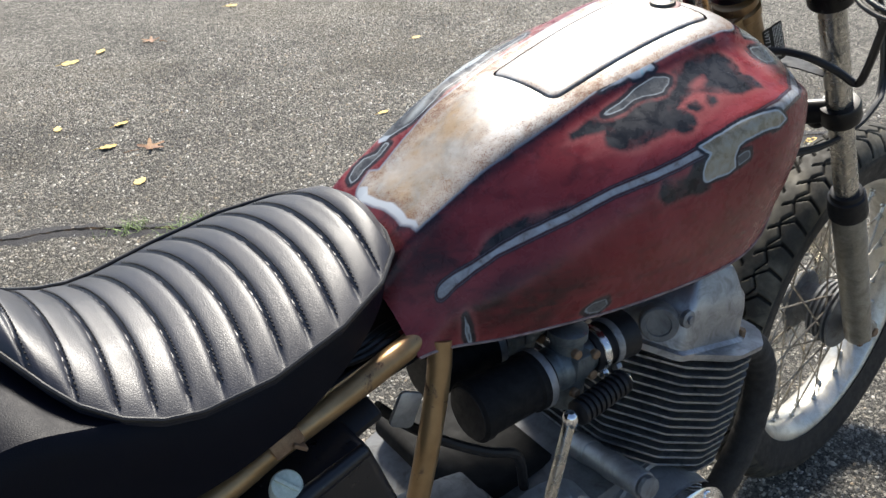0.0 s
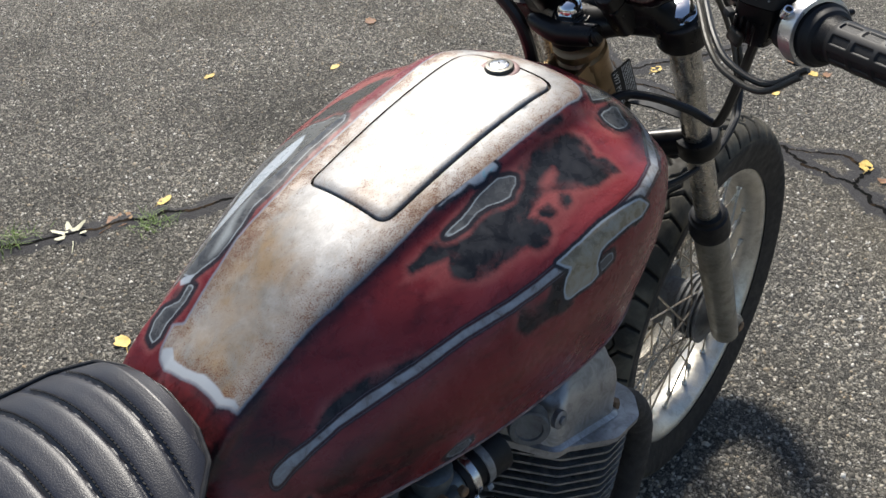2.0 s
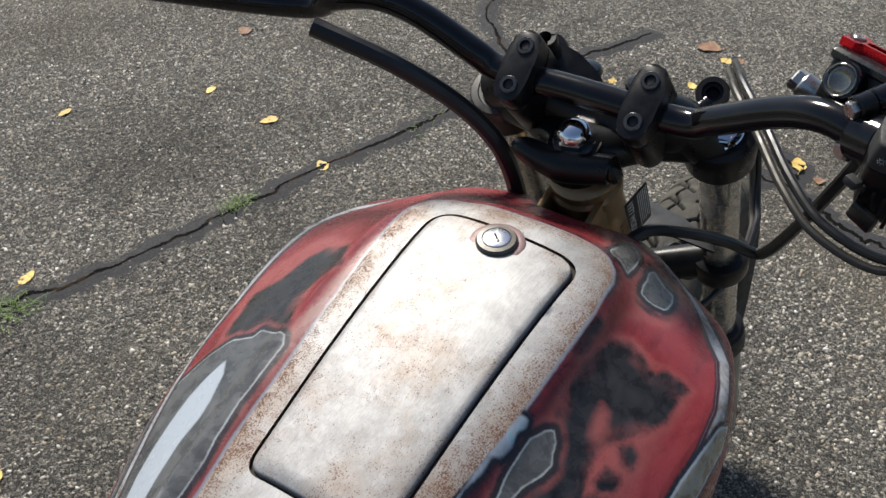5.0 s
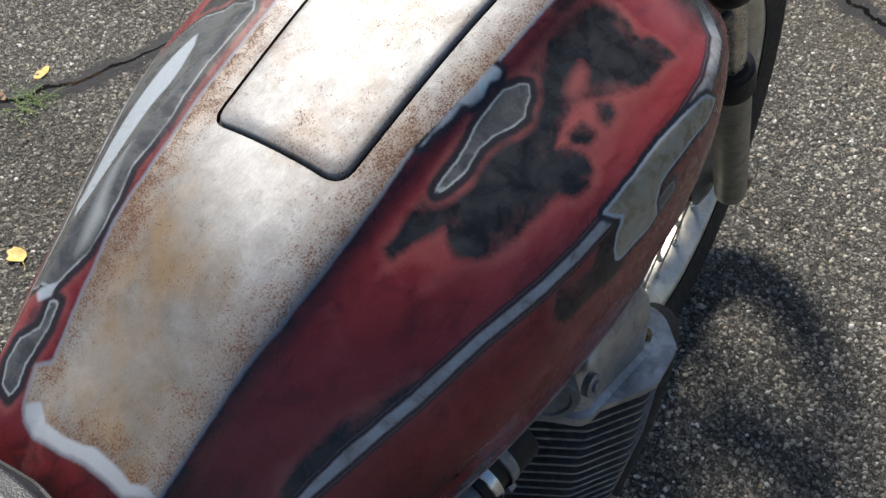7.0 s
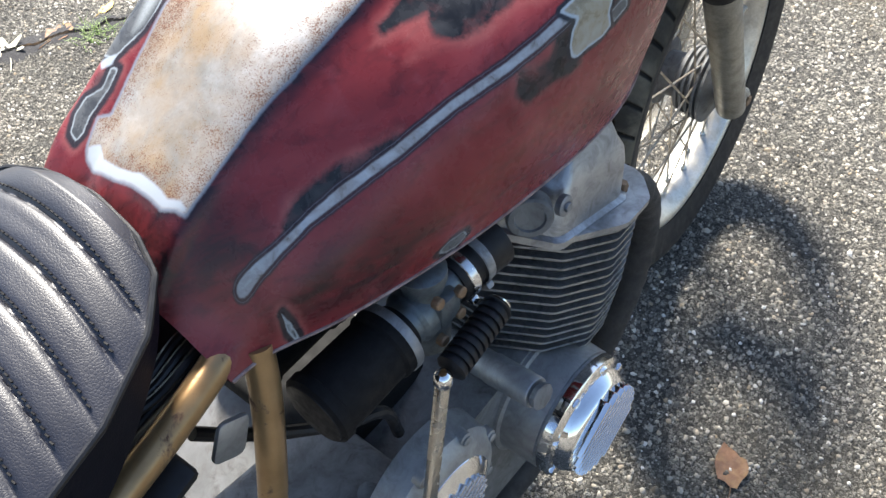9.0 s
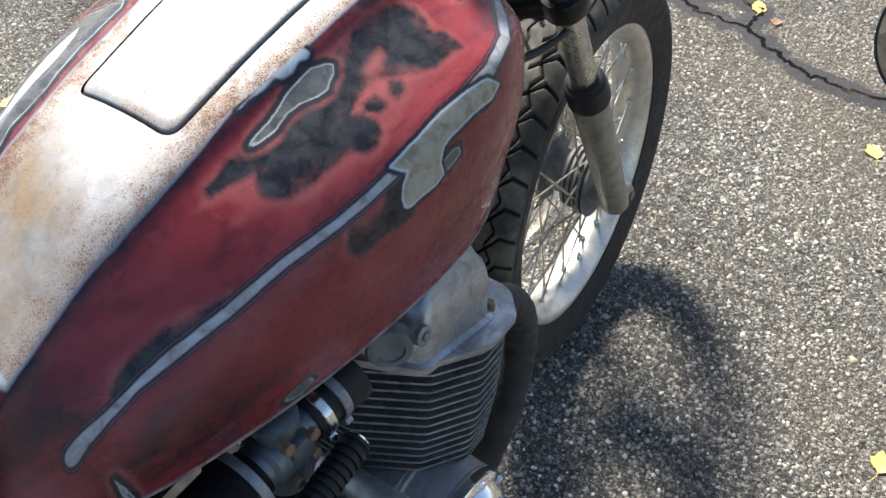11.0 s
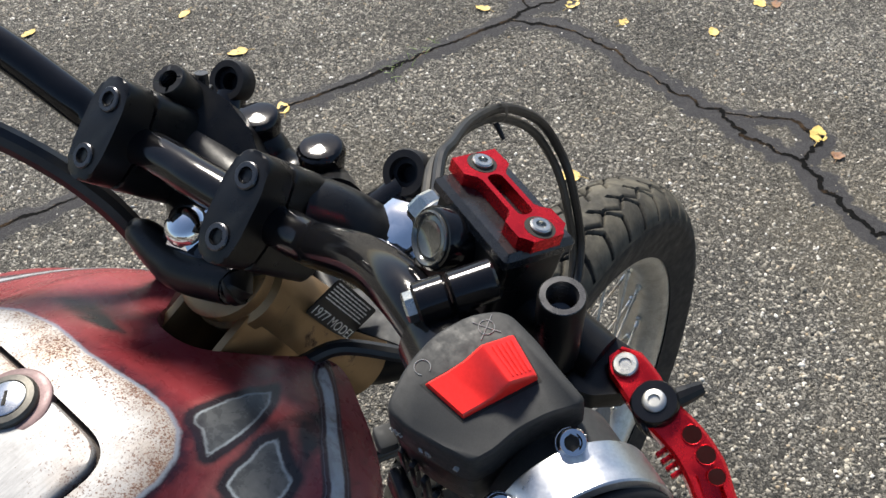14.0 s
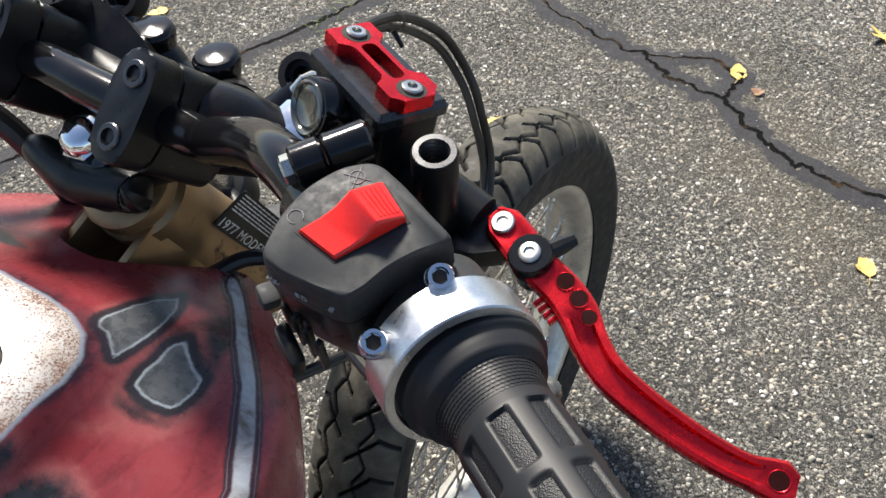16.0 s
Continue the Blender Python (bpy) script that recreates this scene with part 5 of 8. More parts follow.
def make_seat():
    # base: skirts and the hump behind the ribbed panel
    bm = bmesh.new()
    xs = [-0.214, -0.224, -0.250, -0.30, -0.36, -0.42, -0.48, -0.53, -0.57, -0.62, -0.68, -0.74, -0.80, -0.85]
    top = [0.800, 0.818, 0.812, 0.800, 0.784, 0.772, 0.771, 0.784, 0.800, 0.792, 0.764, 0.725, 0.68, 0.63]
    wide = [0.046, 0.066, 0.086, 0.114, 0.130, 0.131, 0.122, 0.116, 0.114, 0.114, 0.114, 0.112, 0.104, 0.08]
    low = [0.770, 0.768, 0.762, 0.745, 0.722, 0.700, 0.682, 0.672, 0.660, 0.640, 0.600, 0.58, 0.57, 0.56]
    q = np.linspace(xs[0], xs[-1], 60)
    tz, ww, lz = (np.interp(-q, -np.array(xs), a) for a in (top, wide, low))
    for arr in (tz, ww, lz):
        for _ in range(6):
            arr[1:-1] = (arr[:-2] + 2 * arr[1:-1] + arr[2:]) / 4
    loops = []
    for x, a, w, b in zip(q, tz, ww, lz):
        hump = max(0.0, min(1.0, (-0.50 - x) / 0.10))
        ring = []
        for k in range(49):
            t = -1 + 2 * k / 48
            s = abs(t)
            if s < 0.72:
                y, z = s / 0.72 * w * 0.93, a + hump * (0.004 - 0.016 * (s / 0.72) ** 2.5)
            else:
                r = (s - 0.72) / 0.28
                y = w * (0.93 + 0.09 * math.sin(min(1, r * 1.7) * math.pi / 2) + 0.02 * r)
                z = a - 0.012 * hump - (a - b - 0.012 * hump) * r ** 1.35
            ring.append((x, math.copysign(y, t), z))
        ring += [(x, w * 0.6, b + 0.004), (x, -w * 0.6, b + 0.004)]
        loops.append(ring)
    rings(bm, loops)
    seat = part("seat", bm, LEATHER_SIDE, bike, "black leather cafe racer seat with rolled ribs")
    # ribbed panel
    bm = bmesh.new()
    x = np.linspace(-0.2095, -0.5615, 306)
    t = np.linspace(-1, 1, 61)
    loops = []
    for px in x:
        z = seat_top(np.full(t.shape, px), t)
        ring = [(px, y, h) for y, h in zip(seat_across(np.full(t.shape, px), t), z)]
        e = ring[0][2]
        loops.append([(px, ring[0][1] * 0.985, e - 0.007)] + ring + [(px, ring[-1][1] * 0.985, e - 0.007)])
    rings(bm, loops, closed=False)
    part("ribbed_panel", bm, LEATHER, seat, "ribbed top of the seat", 60)
    # piping round the panel
    bm = bmesh.new()
    ox, ow, ol, oz = seat_outline()
    path = [(a, -b * 1.006, c + 0.0012) for a, b, c in zip(ox, ow, oz)] + [(a, b * 1.006, c + 0.0012) for a, b, c in zip(ox[::-1], ol[::-1], oz[::-1])]
    sweep(bm, path + path[:1], 0.0023, 8)
    part("piping", bm, surface("piping vinyl", (0.008, 0.008, 0.009), 0.38, 0.0, 0.1, 90, 0.05), seat)
    # stitches in the seams
    bm = bmesh.new()
    for k in range(1, 13):
        for j in range(-24, 25):
            yy = 0.116 * j / 24
            xx = -0.216 - RIB * k - 0.016 * (yy / 0.13) ** 2 + 0.0028
            r, v = (float(np.interp(xx, SEAT_X[::-1], a[::-1])) for a in (SEAT_W, SEAT_LEFT))
            s = (2 * yy - v + r) / (v + r)
            if xx < -0.556 or abs(s) > 0.90:
                continue
            zz = float(seat_top(np.array([xx]), np.array([s]))[0])
            box(bm, pose(xx, yy, zz + 0.0006, 0, 0, 90 - 3 * s), 0.0034, 0.0011, 0.0009, 0.0)
    part("stitching", bm, surface("grey thread", (0.008, 0.008, 0.009), 0.8, 0.0, 0.1, 90, 0.0, 0.0006, None, 0.5, 0.0, 25.0, 0.2), seat, "", smooth=False)["kind"] = "stuff"


make_seat()


# ---- front wheel ----
RAKE = Vector((0.452, 0.0, -0.892)).normalized()
STEM = Vector((0.327, 0.0, 0.978))
STEERED[0] = Matrix.Translation(STEM) @ Matrix.Rotation(radians(5.0), 4, -RAKE) @ Matrix.Translation(-STEM)
HUB = Vector((0.735, 0.0, 0.335))
TYRE_R = 0.335


def make_wheel():
    # rim
    bm = bmesh.new()
    prof = [(-0.037, 0.2510), (-0.034, 0.2535), (-0.031, 0.2515), (-0.029, 0.246), (-0.021, 0.240), (-0.012, 0.2335), (0.012, 0.2335), (0.021, 0.240), (0.029, 0.246), (0.031, 0.2515), (0.034, 0.2535), (0.037, 0.2510),
            (0.036, 0.243), (0.031, 0.238), (0.022, 0.2325), (0.013, 0.2265), (-0.013, 0.2265), (-0.022, 0.2325), (-0.031, 0.238), (-0.036, 0.243), (-0.037, 0.2510)]
    lathe(bm, HUB, (0, 1, 0), prof, 120, cap=False)
    wheel = part("front_wheel", bm, RIM, bike, "aged alloy spoked front wheel", 40)
    # tyre with its cut tread
    na, nt = 1300, 112
    ang = np.linspace(0, 2 * math.pi, na, endpoint=False)
    s = np.linspace(-1, 1, nt)
    half = 0.051
    aa, tt = np.meshgrid(ang, s, indexing="ij")
    th = tt * 2.35
    y = half * np.sin(np.clip(th, -math.pi / 2, math.pi / 2)) * np.where(np.abs(th) > math.pi / 2, 1 - 0.32 * (np.maximum(np.abs(th) - math.pi / 2, 0)) ** 1.2, 1)
    r = np.where(np.abs(th) < math.pi / 2, TYRE_R - 0.040 * (1 - np.cos(th)), TYRE_R - 0.040 - 0.046 * (np.abs(th) - math.pi / 2) / 0.78)
    arc = aa * TYRE_R
    lat = th * 0.044
    al = np.abs(lat)
    pitch = 2 * math.pi * TYRE_R / 48
    side = np.where(lat > 0, 0.5, 0.0)

    def near(v, p):
        return np.abs((v / p + 0.5) % 1.0 - 0.5) * p
    saw = np.abs(((arc + side * pitch) / pitch) % 1.0 - 0.5)
    g = np.maximum.reduce([
        np.clip(2.0 - near(arc + 1.15 * al + side * pitch, pitch) / 0.0018, 0, 1) * (al > 0.004) * (al < 0.030),
        np.clip(2.0 - near(arc - 0.30 * al + 0.0435 + side * pitch, pitch) / 0.0020, 0, 1) * (al > 0.0285) * (al < 0.058),
        np.clip(1.5 - np.abs(al - 0.0180 - 0.5 * (saw * pitch - 0.011)) / 0.0018, 0, 1) * (al > 0.013) * (al < 0.024) * 0.8,
    ])
    r = r - 0.0060 * g * (al < 0.064)
    pts = np.stack([HUB.x + r * np.cos(aa), HUB.y + y, HUB.z + r * np.sin(aa)], -1).reshape(-1, 3)
    faces = [(i * nt + j, i * nt + j + 1, ((i + 1) % na) * nt + j + 1, ((i + 1) % na) * nt + j) for i in range(na) for j in range(nt - 1)]
    me = bpy.data.meshes.new("t")
    me.from_pydata([tuple(p) for p in pts], [], faces)
    put_attr(me, "groove", g.ravel())
    bm = bmesh.new()
    bm.from_mesh(me)
    bpy.data.meshes.remove(me)
    for f in bm.faces:
        f.material_index = 0
    wallside = np.abs(th) > 1.42
    bm.faces.ensure_lookup_table()
    for k, f in enumerate(bm.faces):
        if wallside[k // (nt - 1), k % (nt - 1)]:
            f.material_index = 1
    part("tyre", bm, [TYRE, SIDEWALL], wheel, "dusty black tyre with block tread", 50, weld=False)
    # hub with its ribs
    bm = bmesh.new()
    prof = [(-0.066, 0.012), (-0.066, 0.020), (-0.058, 0.022), (-0.056, 0.042), (-0.050, 0.056)]
    for k in range(5):
        y0 = -0.048 + k * 0.010
        prof += [(y0, 0.060 - 0.002 * k), (y0 + 0.004, 0.060 - 0.002 * k), (y0 + 0.005, 0.052 - 0.002 * k), (y0 + 0.009, 0.052 - 0.002 * k)]
    prof += [(0.006, 0.036), (0.030, 0.036), (0.032, 0.055), (0.040, 0.055), (0.042, 0.03), (0.066, 0.02), (0.066, 0.010)]
    lathe(bm, HUB, (0, 1, 0), prof, 56)
    part("hub", bm, CASE_DARK, wheel, "dull ribbed alloy hub")
    bm = bmesh.new()
    rod(bm, HUB + Vector((0, -0.096, 0)), HUB + Vector((0, 0.096, 0)), 0.0075)
    part("axle", bm, ZINC, wheel)
    # brake disc, drilled
    bm = bmesh.new()
    n = 144
    ra = [0.084, 0.094, 0.098, 0.108, 0.112, 0.122, 0.126, 0.138]
    for yy in (0.052, 0.057):
        vs = [[bm.verts.new(HUB + Vector((q * math.cos(2 * math.pi * k / n), yy, q * math.sin(2 * math.pi * k / n)))) for k in range(n)] for q in ra]
        for i in range(len(ra) - 1):
            for k in range(n):
                if i % 2 == 1 and (k + 2 * i) % 6 in (0, 1):
                    continue
                bm.faces.new((vs[i][k], vs[i][(k + 1) % n], vs[i + 1][(k + 1) % n], vs[i + 1][k]))
    part("brake_disc", bm, STEEL, wheel, "drilled steel brake disc", weld=False)
    # spokes, laced
    for k in range(36):
        a = 2 * math.pi * k / 36
        sgn = 1 if k % 2 else -1
        lace = radians(52) * (1 if (k // 2) % 2 else -1)
        h0 = HUB + Vector((0.050 * math.cos(a + lace), sgn * 0.034, 0.050 * math.sin(a + lace)))
        h1 = HUB + Vector((0.222 * math.cos(a), sgn * 0.006, 0.222 * math.sin(a)))
        bm = bmesh.new()
        sweep(bm, [h0, h1], 0.0017, 6)
        part("spoke", bm, SPOKE, wheel)
        bm = bmesh.new()
        d = (h1 - h0).normalized()
        lathe(bm, h1 - d * 0.012, d, [(0, 0.0026), (0.010, 0.0030), (0.012, 0.0052), (0.0165, 0.0052)], 8)
        part("nipple", bm, ZINC, wheel)


make_wheel()


# ---- fork and yokes ----
LEG_TOPS = {-1: Vector((0.3980, -0.0860, 0.9870)), 1: Vector((0.3840, 0.1020, 0.9780))}
LEG = Vector((0.431, 0.0, -0.902)).normalized()


def fork_leg(sign):
    top = LEG_TOPS[sign]
    d = LEG
    bm = bmesh.new()
    rod(bm, top + d * 0.008, top + d * 0.45, 0.0173, seg=32)
    leg = part("fork_leg", bm, STEEL, bike, "dull chromed fork tube with alloy slider")
    bm = bmesh.new()
    s0 = 0.398
    lathe(bm, top + d * s0, d, [(0.0, 0.0235), (0.004, 0.0245), (0.05, 0.0243), (0.20, 0.0232), (0.305, 0.0225), (0.325, 0.0220), (0.330, 0.019)], 32)
    back = Vector((-d.z, 0, d.x))
    for h in (0.11, 0.205):
        m = basis(d, (0, sign, 0), top + d * (s0 + h) - back * 0.028 * (-1))
        box(bm, m, 0.022, 0.018, 0.010, 0.003)
    part("slider", bm, SLIDER, leg, "weathered alloy fork slider")
    bm = bmesh.new()
    lathe(bm, top + d * (s0 - 0.030), d, [(0, 0.0185), (0.002, 0.0225), (0.010, 0.0235), (0.012, 0.0265), (0.034, 0.0285), (0.048, 0.0280), (0.052, 0.0248)], 32)
    part("dust_seal", bm, RUBBER, leg, "black rubber dust seal")
    bm = bmesh.new()
    foot = top + d * (s0 + 0.29)
    axle = Vector((HUB.x - 0.004 - 0.006 * sign, sign * 0.090 + 0.006, HUB.z))
    box(bm, basis(axle - foot, (0, 1, 0), (axle + foot) / 2), (axle - foot).length + 0.03, 0.030, 0.030, 0.008, 3)
    lathe(bm, axle - Vector((0, 0.012, 0)), (0, 1, 0), [(0, 0.015), (0.004, 0.018), (0.024, 0.018), (0.028, 0.015)], 24)
    part("axle_clamp", bm, SLIDER, leg)
    bm = bmesh.new()
    for k in (-1, 1):
        hexhead(bm, axle + Vector((0.012 * k, sign * 0.002, -0.022)), (0, 0, -1), 0.0055, 0.008)
    hexhead(bm, axle + Vector((0, sign * 0.014, 0)), (0, sign, 0), 0.009, 0.005)
    part("clamp_nut", bm, RUSTED, leg)
    # chrome cap bolt on top
    bm = bmesh.new()
    top = top + d * 0.006
    lathe(bm, top, -d, [(-0.004, 0.0185), (0.002, 0.0185), (0.003, 0.0175)], 32)
    hexhead(bm, top - d * 0.002, -d, 0.0178, 0.0085)
    lathe(bm, top - d * 0.0105, -d, [(0.0, 0.0176), (0.0030, 0.0120), (0.0040, 0.0070), (0.0036, 0.0010)], 6)
    part("fork_cap", bm, CHROME, leg, "chromed fork cap bolt")
    return leg


STEERED[0] = None
for one in (-1, 1):
    fork_leg(one)


STEM_NUT = Vector((0.3355, 0.0060, 0.9785))
ACROSS = Vector((-LEG.z, 0, LEG.x))


def make_yokes():
    """Upper yoke: a stem clamp with a split barrel behind it, arms out to the fork clamps; the lower yoke beneath."""
    up = -LEG
    bm = bmesh.new()
    lathe(bm, STEM_NUT - up * 0.034, up, [(0.0, 0.0270), (0.003, 0.0290), (0.018, 0.0270), (0.028, 0.0235), (0.032, 0.0222), (0.0338, 0.0212), (0.0338, 0.0200), (0.0328, 0.0194)], 40)
    upper = part("upper_yoke", bm, BLACK, bike, "worn black upper fork yoke")
    a, b = Vector((0.3240, 0.0440, 0.9640)), Vector((0.3295, -0.0250, 0.9650))
    bm = bmesh.new()
    sweep(bm, smooth_path([a + Vector((0.001, 0.004, 0)), a, (a + b) / 2 + Vector((-0.004, 0, -0.004)), b, b + Vector((0, -0.003, 0))]), [0.0060, 0.0098, 0.0135, 0.0124, 0.0112], 24)
    sweep(bm, smooth_path([STEM_NUT - up * 0.020 + Vector((0, 0.006, 0)), (STEM_NUT - up * 0.018 + (a + b) / 2) / 2, (a + b) / 2 + Vector((-0.002, -0.004, 0))]), [0.024, 0.021, 0.013], 20)
    part("clamp_barrel", bm, BLACK, upper)
    bm = bmesh.new()
    way = (b - a).normalized()
    lathe(bm, b + way * 0.003, way, [(-0.002, 0.0112), (0.001, 0.0112), (0.0015, 0.0098)], 24)
    part("barrel_washer", bm, BOLT, upper)
    bm = bmesh.new()
    hexhead(bm, b + way * 0.0042, way, 0.0074, 0.0055)
    part("pinch_bolt", bm, RUSTED, upper, "rusty pinch bolt")
    for sign in (-1, 1):
        top = LEG_TOPS[sign]
        bm = bmesh.new()
        lathe(bm, top - up * 0.042, up, [(0.0, 0.0250), (0.003, 0.0280), (0.022, 0.0295), (0.033, 0.0295), (0.0352, 0.0282), (0.0356, 0.0225), (0.0345, 0.0215)], 40)
        part("fork_clamp", bm, BLACK, upper)
        bm = bmesh.new()
        mid = (STEM_NUT + top) / 2 - up * 0.016
        sweep(bm, smooth_path([STEM_NUT - up * 0.018 + ACROSS * 0.006, mid + ACROSS * 0.006, top - up * 0.019]), [0.022, 0.016, 0.018], 18, wide=1.25)
        part("yoke_arm", bm, BLACK, upper)
    # stem washer and domed nut
    bm = bmesh.new()
    lathe(bm, STEM_NUT, up, [(-0.003, 0.0175), (0.0005, 0.0175), (0.0012, 0.0168), (0.0014, 0.0135)], 36)
    part("stem_washer", bm, BOLT, upper)
    bm = bmesh.new()
    hexhead(bm, STEM_NUT + up * 0.0012, up, 0.0148, 0.009)
    lathe(bm, STEM_NUT + up * 0.009, up, [(0, 0.0126), (0.003, 0.0122), (0.006, 0.0106), (0.0082, 0.0070), (0.0090, 0.001)], 30)
    part("stem_nut", bm, CHROME, upper, "chromed domed steering stem nut")
    # lower yoke between the legs, with its rings and the bracket eye
    bm = bmesh.new()
    low = {k: v + LEG * 0.215 for k, v in LEG_TOPS.items()}
    mid = (low[1] + low[-1]) / 2 - ACROSS * 0.045
    sweep(bm, smooth_path([low[1], low[1] * 0.4 + mid * 0.6, mid, low[-1] * 0.4 + mid * 0.6, low[-1]], 6), [0.018, 0.017, 0.026, 0.017, 0.018], 18, wide=0.9)
    lower = part("lower_yoke", bm, BLACK, bike, "black lower fork yoke")
    for sign in (-1, 1):
        bm = bmesh.new()
        lathe(bm, low[sign] - LEG * 0.014, LEG, [(0, 0.0185), (0.001, 0.0255), (0.004, 0.0275), (0.026, 0.0275), (0.030, 0.0258), (0.031, 0.018)], 32)
        part("fork_clamp", bm, BLACK, lower)
    at = Vector((0.4800, -0.0460, 0.7880))
    ax = Vector((-0.52, -0.62, 0.58)).normalized()
    bm = bmesh.new()
    lathe(bm, at - ax * 0.012, ax, [(0, 0.0118), (0.010, 0.0122), (0.0125, 0.0110), (0.0125, 0.0075), (0.001, 0.0070)], 28)
    part("bracket_eye", bm, surface("rubbed black steel", (0.05, 0.05, 0.052), 0.35, 0.6, 0.3, 90, 0.1, 0.0003), lower, "black bracket eye with a rubbed rim")
    bm = bmesh.new()
    sweep(bm, smooth_path([at + Vector((0.012, 0.010, -0.006)), at + Vector((0.006, -0.012, -0.016)), low[-1] + Vector((-0.012, 0.018, -0.004))]), [0.011, 0.013, 0.012], 14)
    lathe(bm, at + Vector((-0.004, 0.010, -0.030)), (0, 0, 1), [(0, 0.006), (0.002, 0.0095), (0.008, 0.0105), (0.014, 0.0090), (0.018, 0.004)], 20)
    part("eye_arm", bm, BLACK, lower)


make_yokes()


def make_head():
    d = RAKE
    bm = bmesh.new()
    a = STEM + d * 0.030
    lathe(bm, a, d, [(0.0, 0.024), (0.003, 0.0285), (0.012, 0.0285), (0.015, 0.0265), (0.018, 0.0300), (0.028, 0.0300), (0.031, 0.027)], 36)
    head = part("steering_head", bm, GOLD, bike, "gold painted steering head with rubbed edges")
    bm = bmesh.new()
    lathe(bm, a, d, [(0.028, 0.0280), (0.040, 0.0282), (0.060, 0.0288), (0.095, 0.0300), (0.135, 0.0320), (0.168, 0.0340)], 36)
    part("head_tube", bm, GOLD, head)
    # gusset and backbone running under the tank
    for sign in (-1, 1):
        bm = bmesh.new()
        m = basis(d, (0, sign, 0), Vector((0.345, sign * 0.021, 0.900)))
        slab(bm, m, round_outline([(-0.036, -0.030), (-0.030, 0.030), (0.110, 0.030), (0.115, -0.055), (0.03, -0.085)] if sign < 0 else [(-0.036, 0.030), (0.03, 0.085), (0.115, 0.055), (0.110, -0.030), (-0.030, -0.030)], 0.008), -0.002, 0.003, 0.001)
        part("gusset", bm, GOLD, head)
    bm = bmesh.new()
    sweep(bm, smooth_path([(0.372, 0, 0.885), (0.28, 0, 0.85), (0.10, 0, 0.79), (-0.2, 0, 0.74)]), 0.019, 16)
    part("backbone", bm, GOLD, head)
    for sign in (-1, 1):
        bm = bmesh.new()
        sweep(bm, smooth_path([(0.385, sign * 0.02, 0.815), (0.345, sign * 0.032, 0.70), (0.318, sign * 0.045, 0.55), (0.30, sign * 0.06, 0.30), (0.28, sign * 0.09, 0.17), (0.20, sign * 0.11, 0.13), (-0.1, sign * 0.12, 0.13)]), 0.0145, 16)
        part("down_tube", bm, GOLD, head)


make_head()


# ---- handlebar and its controls ----
BAR = [(0.3410, 0.0, 1.0176), (0.3446, -0.074, 1.0150), (0.3400, -0.099, 1.0270), (0.3280, -0.140, 1.0520), (0.3150, -0.172, 1.0650), (0.3040, -0.207, 1.0610), (0.2995, -0.250, 1.0465), (0.2140, -0.4016, 1.0666)]
GRIP_A, GRIP_B = Vector((0.287, -0.272, 1.0490)), Vector((0.2140, -0.4016, 1.0666))
AXIS = (GRIP_B - GRIP_A).normalized()


def make_bar():
    bm = bmesh.new()
    right = smooth_path(BAR, 8)
    left = [Vector((p.x - 0.0035 * min(1.0, abs(p.y) / 0.05) ** 2 * 1.4, -p.y, p.z + 0.0026 * min(1.0, abs(p.y) / 0.05))) for p in right[:0:-1]]
    sweep(bm, left + right, 0.0111, 20)
    return part("handlebar", bm, GLOSS, bike, "gloss black low handlebar")


bar = make_bar()
FACE = Vector((-0.676, 0.0, 0.737)).normalized()


def bar_clamp(x, y, z):
    """Riser cast into the yoke and its cap with two socket bolts."""
    c = Vector((x, y, z))
    up = Vector((FACE.z, 0, -FACE.x))
    m = basis(up, FACE, c)
    bm = bmesh.new()
    outline = round_outline([(-0.029, -0.0095), (-0.012, -0.0128), (0.012, -0.0128), (0.029, -0.0095), (0.029, 0.0095), (0.012, 0.0128), (-0.012, 0.0128), (-0.029, 0.0095)], [0.0090, 0.03, 0.03, 0.0090, 0.0090, 0.03, 0.03, 0.0090], 6)
    slab(bm, m, outline, 0.001, 0.0205, 0.002)
    cap = part("clamp_cap", bm, BLACK, bar, "black handlebar clamp cap")
    bm = bmesh.new()
    slab(bm, m, outline, -0.048, -0.001, 0.002)
    part("clamp_riser", bm, BLACK, bar)
    for k in (-1, 1):
        at = c + up * 0.0162 * k + FACE * 0.0205
        bm = bmesh.new()
        lathe(bm, at, FACE, [(-0.002, 0.0070), (0.0008, 0.0070), (0.0014, 0.0064), (0.0014, 0.0042)], 28, cap=False)
        hexs = [at + FACE * 0.0014 + 0.0042 * (m.to_3x3() @ Vector((math.cos(a), math.sin(a), 0))) for a in [math.pi / 3 * i for i in range(6)]]
        low = [p - FACE * 0.0035 for p in hexs]
        rings(bm, [low, hexs], True, False)
        bm.faces.new([bm.verts.new(p) for p in low])
        part("socket_bolt", bm, BOLT, bar, "socket head bolt", 30)
    return cap


for at in ((0.3434, -0.0460, 1.0158), (0.3384, 0.0540, 1.0193)):
    bar_clamp(*at)


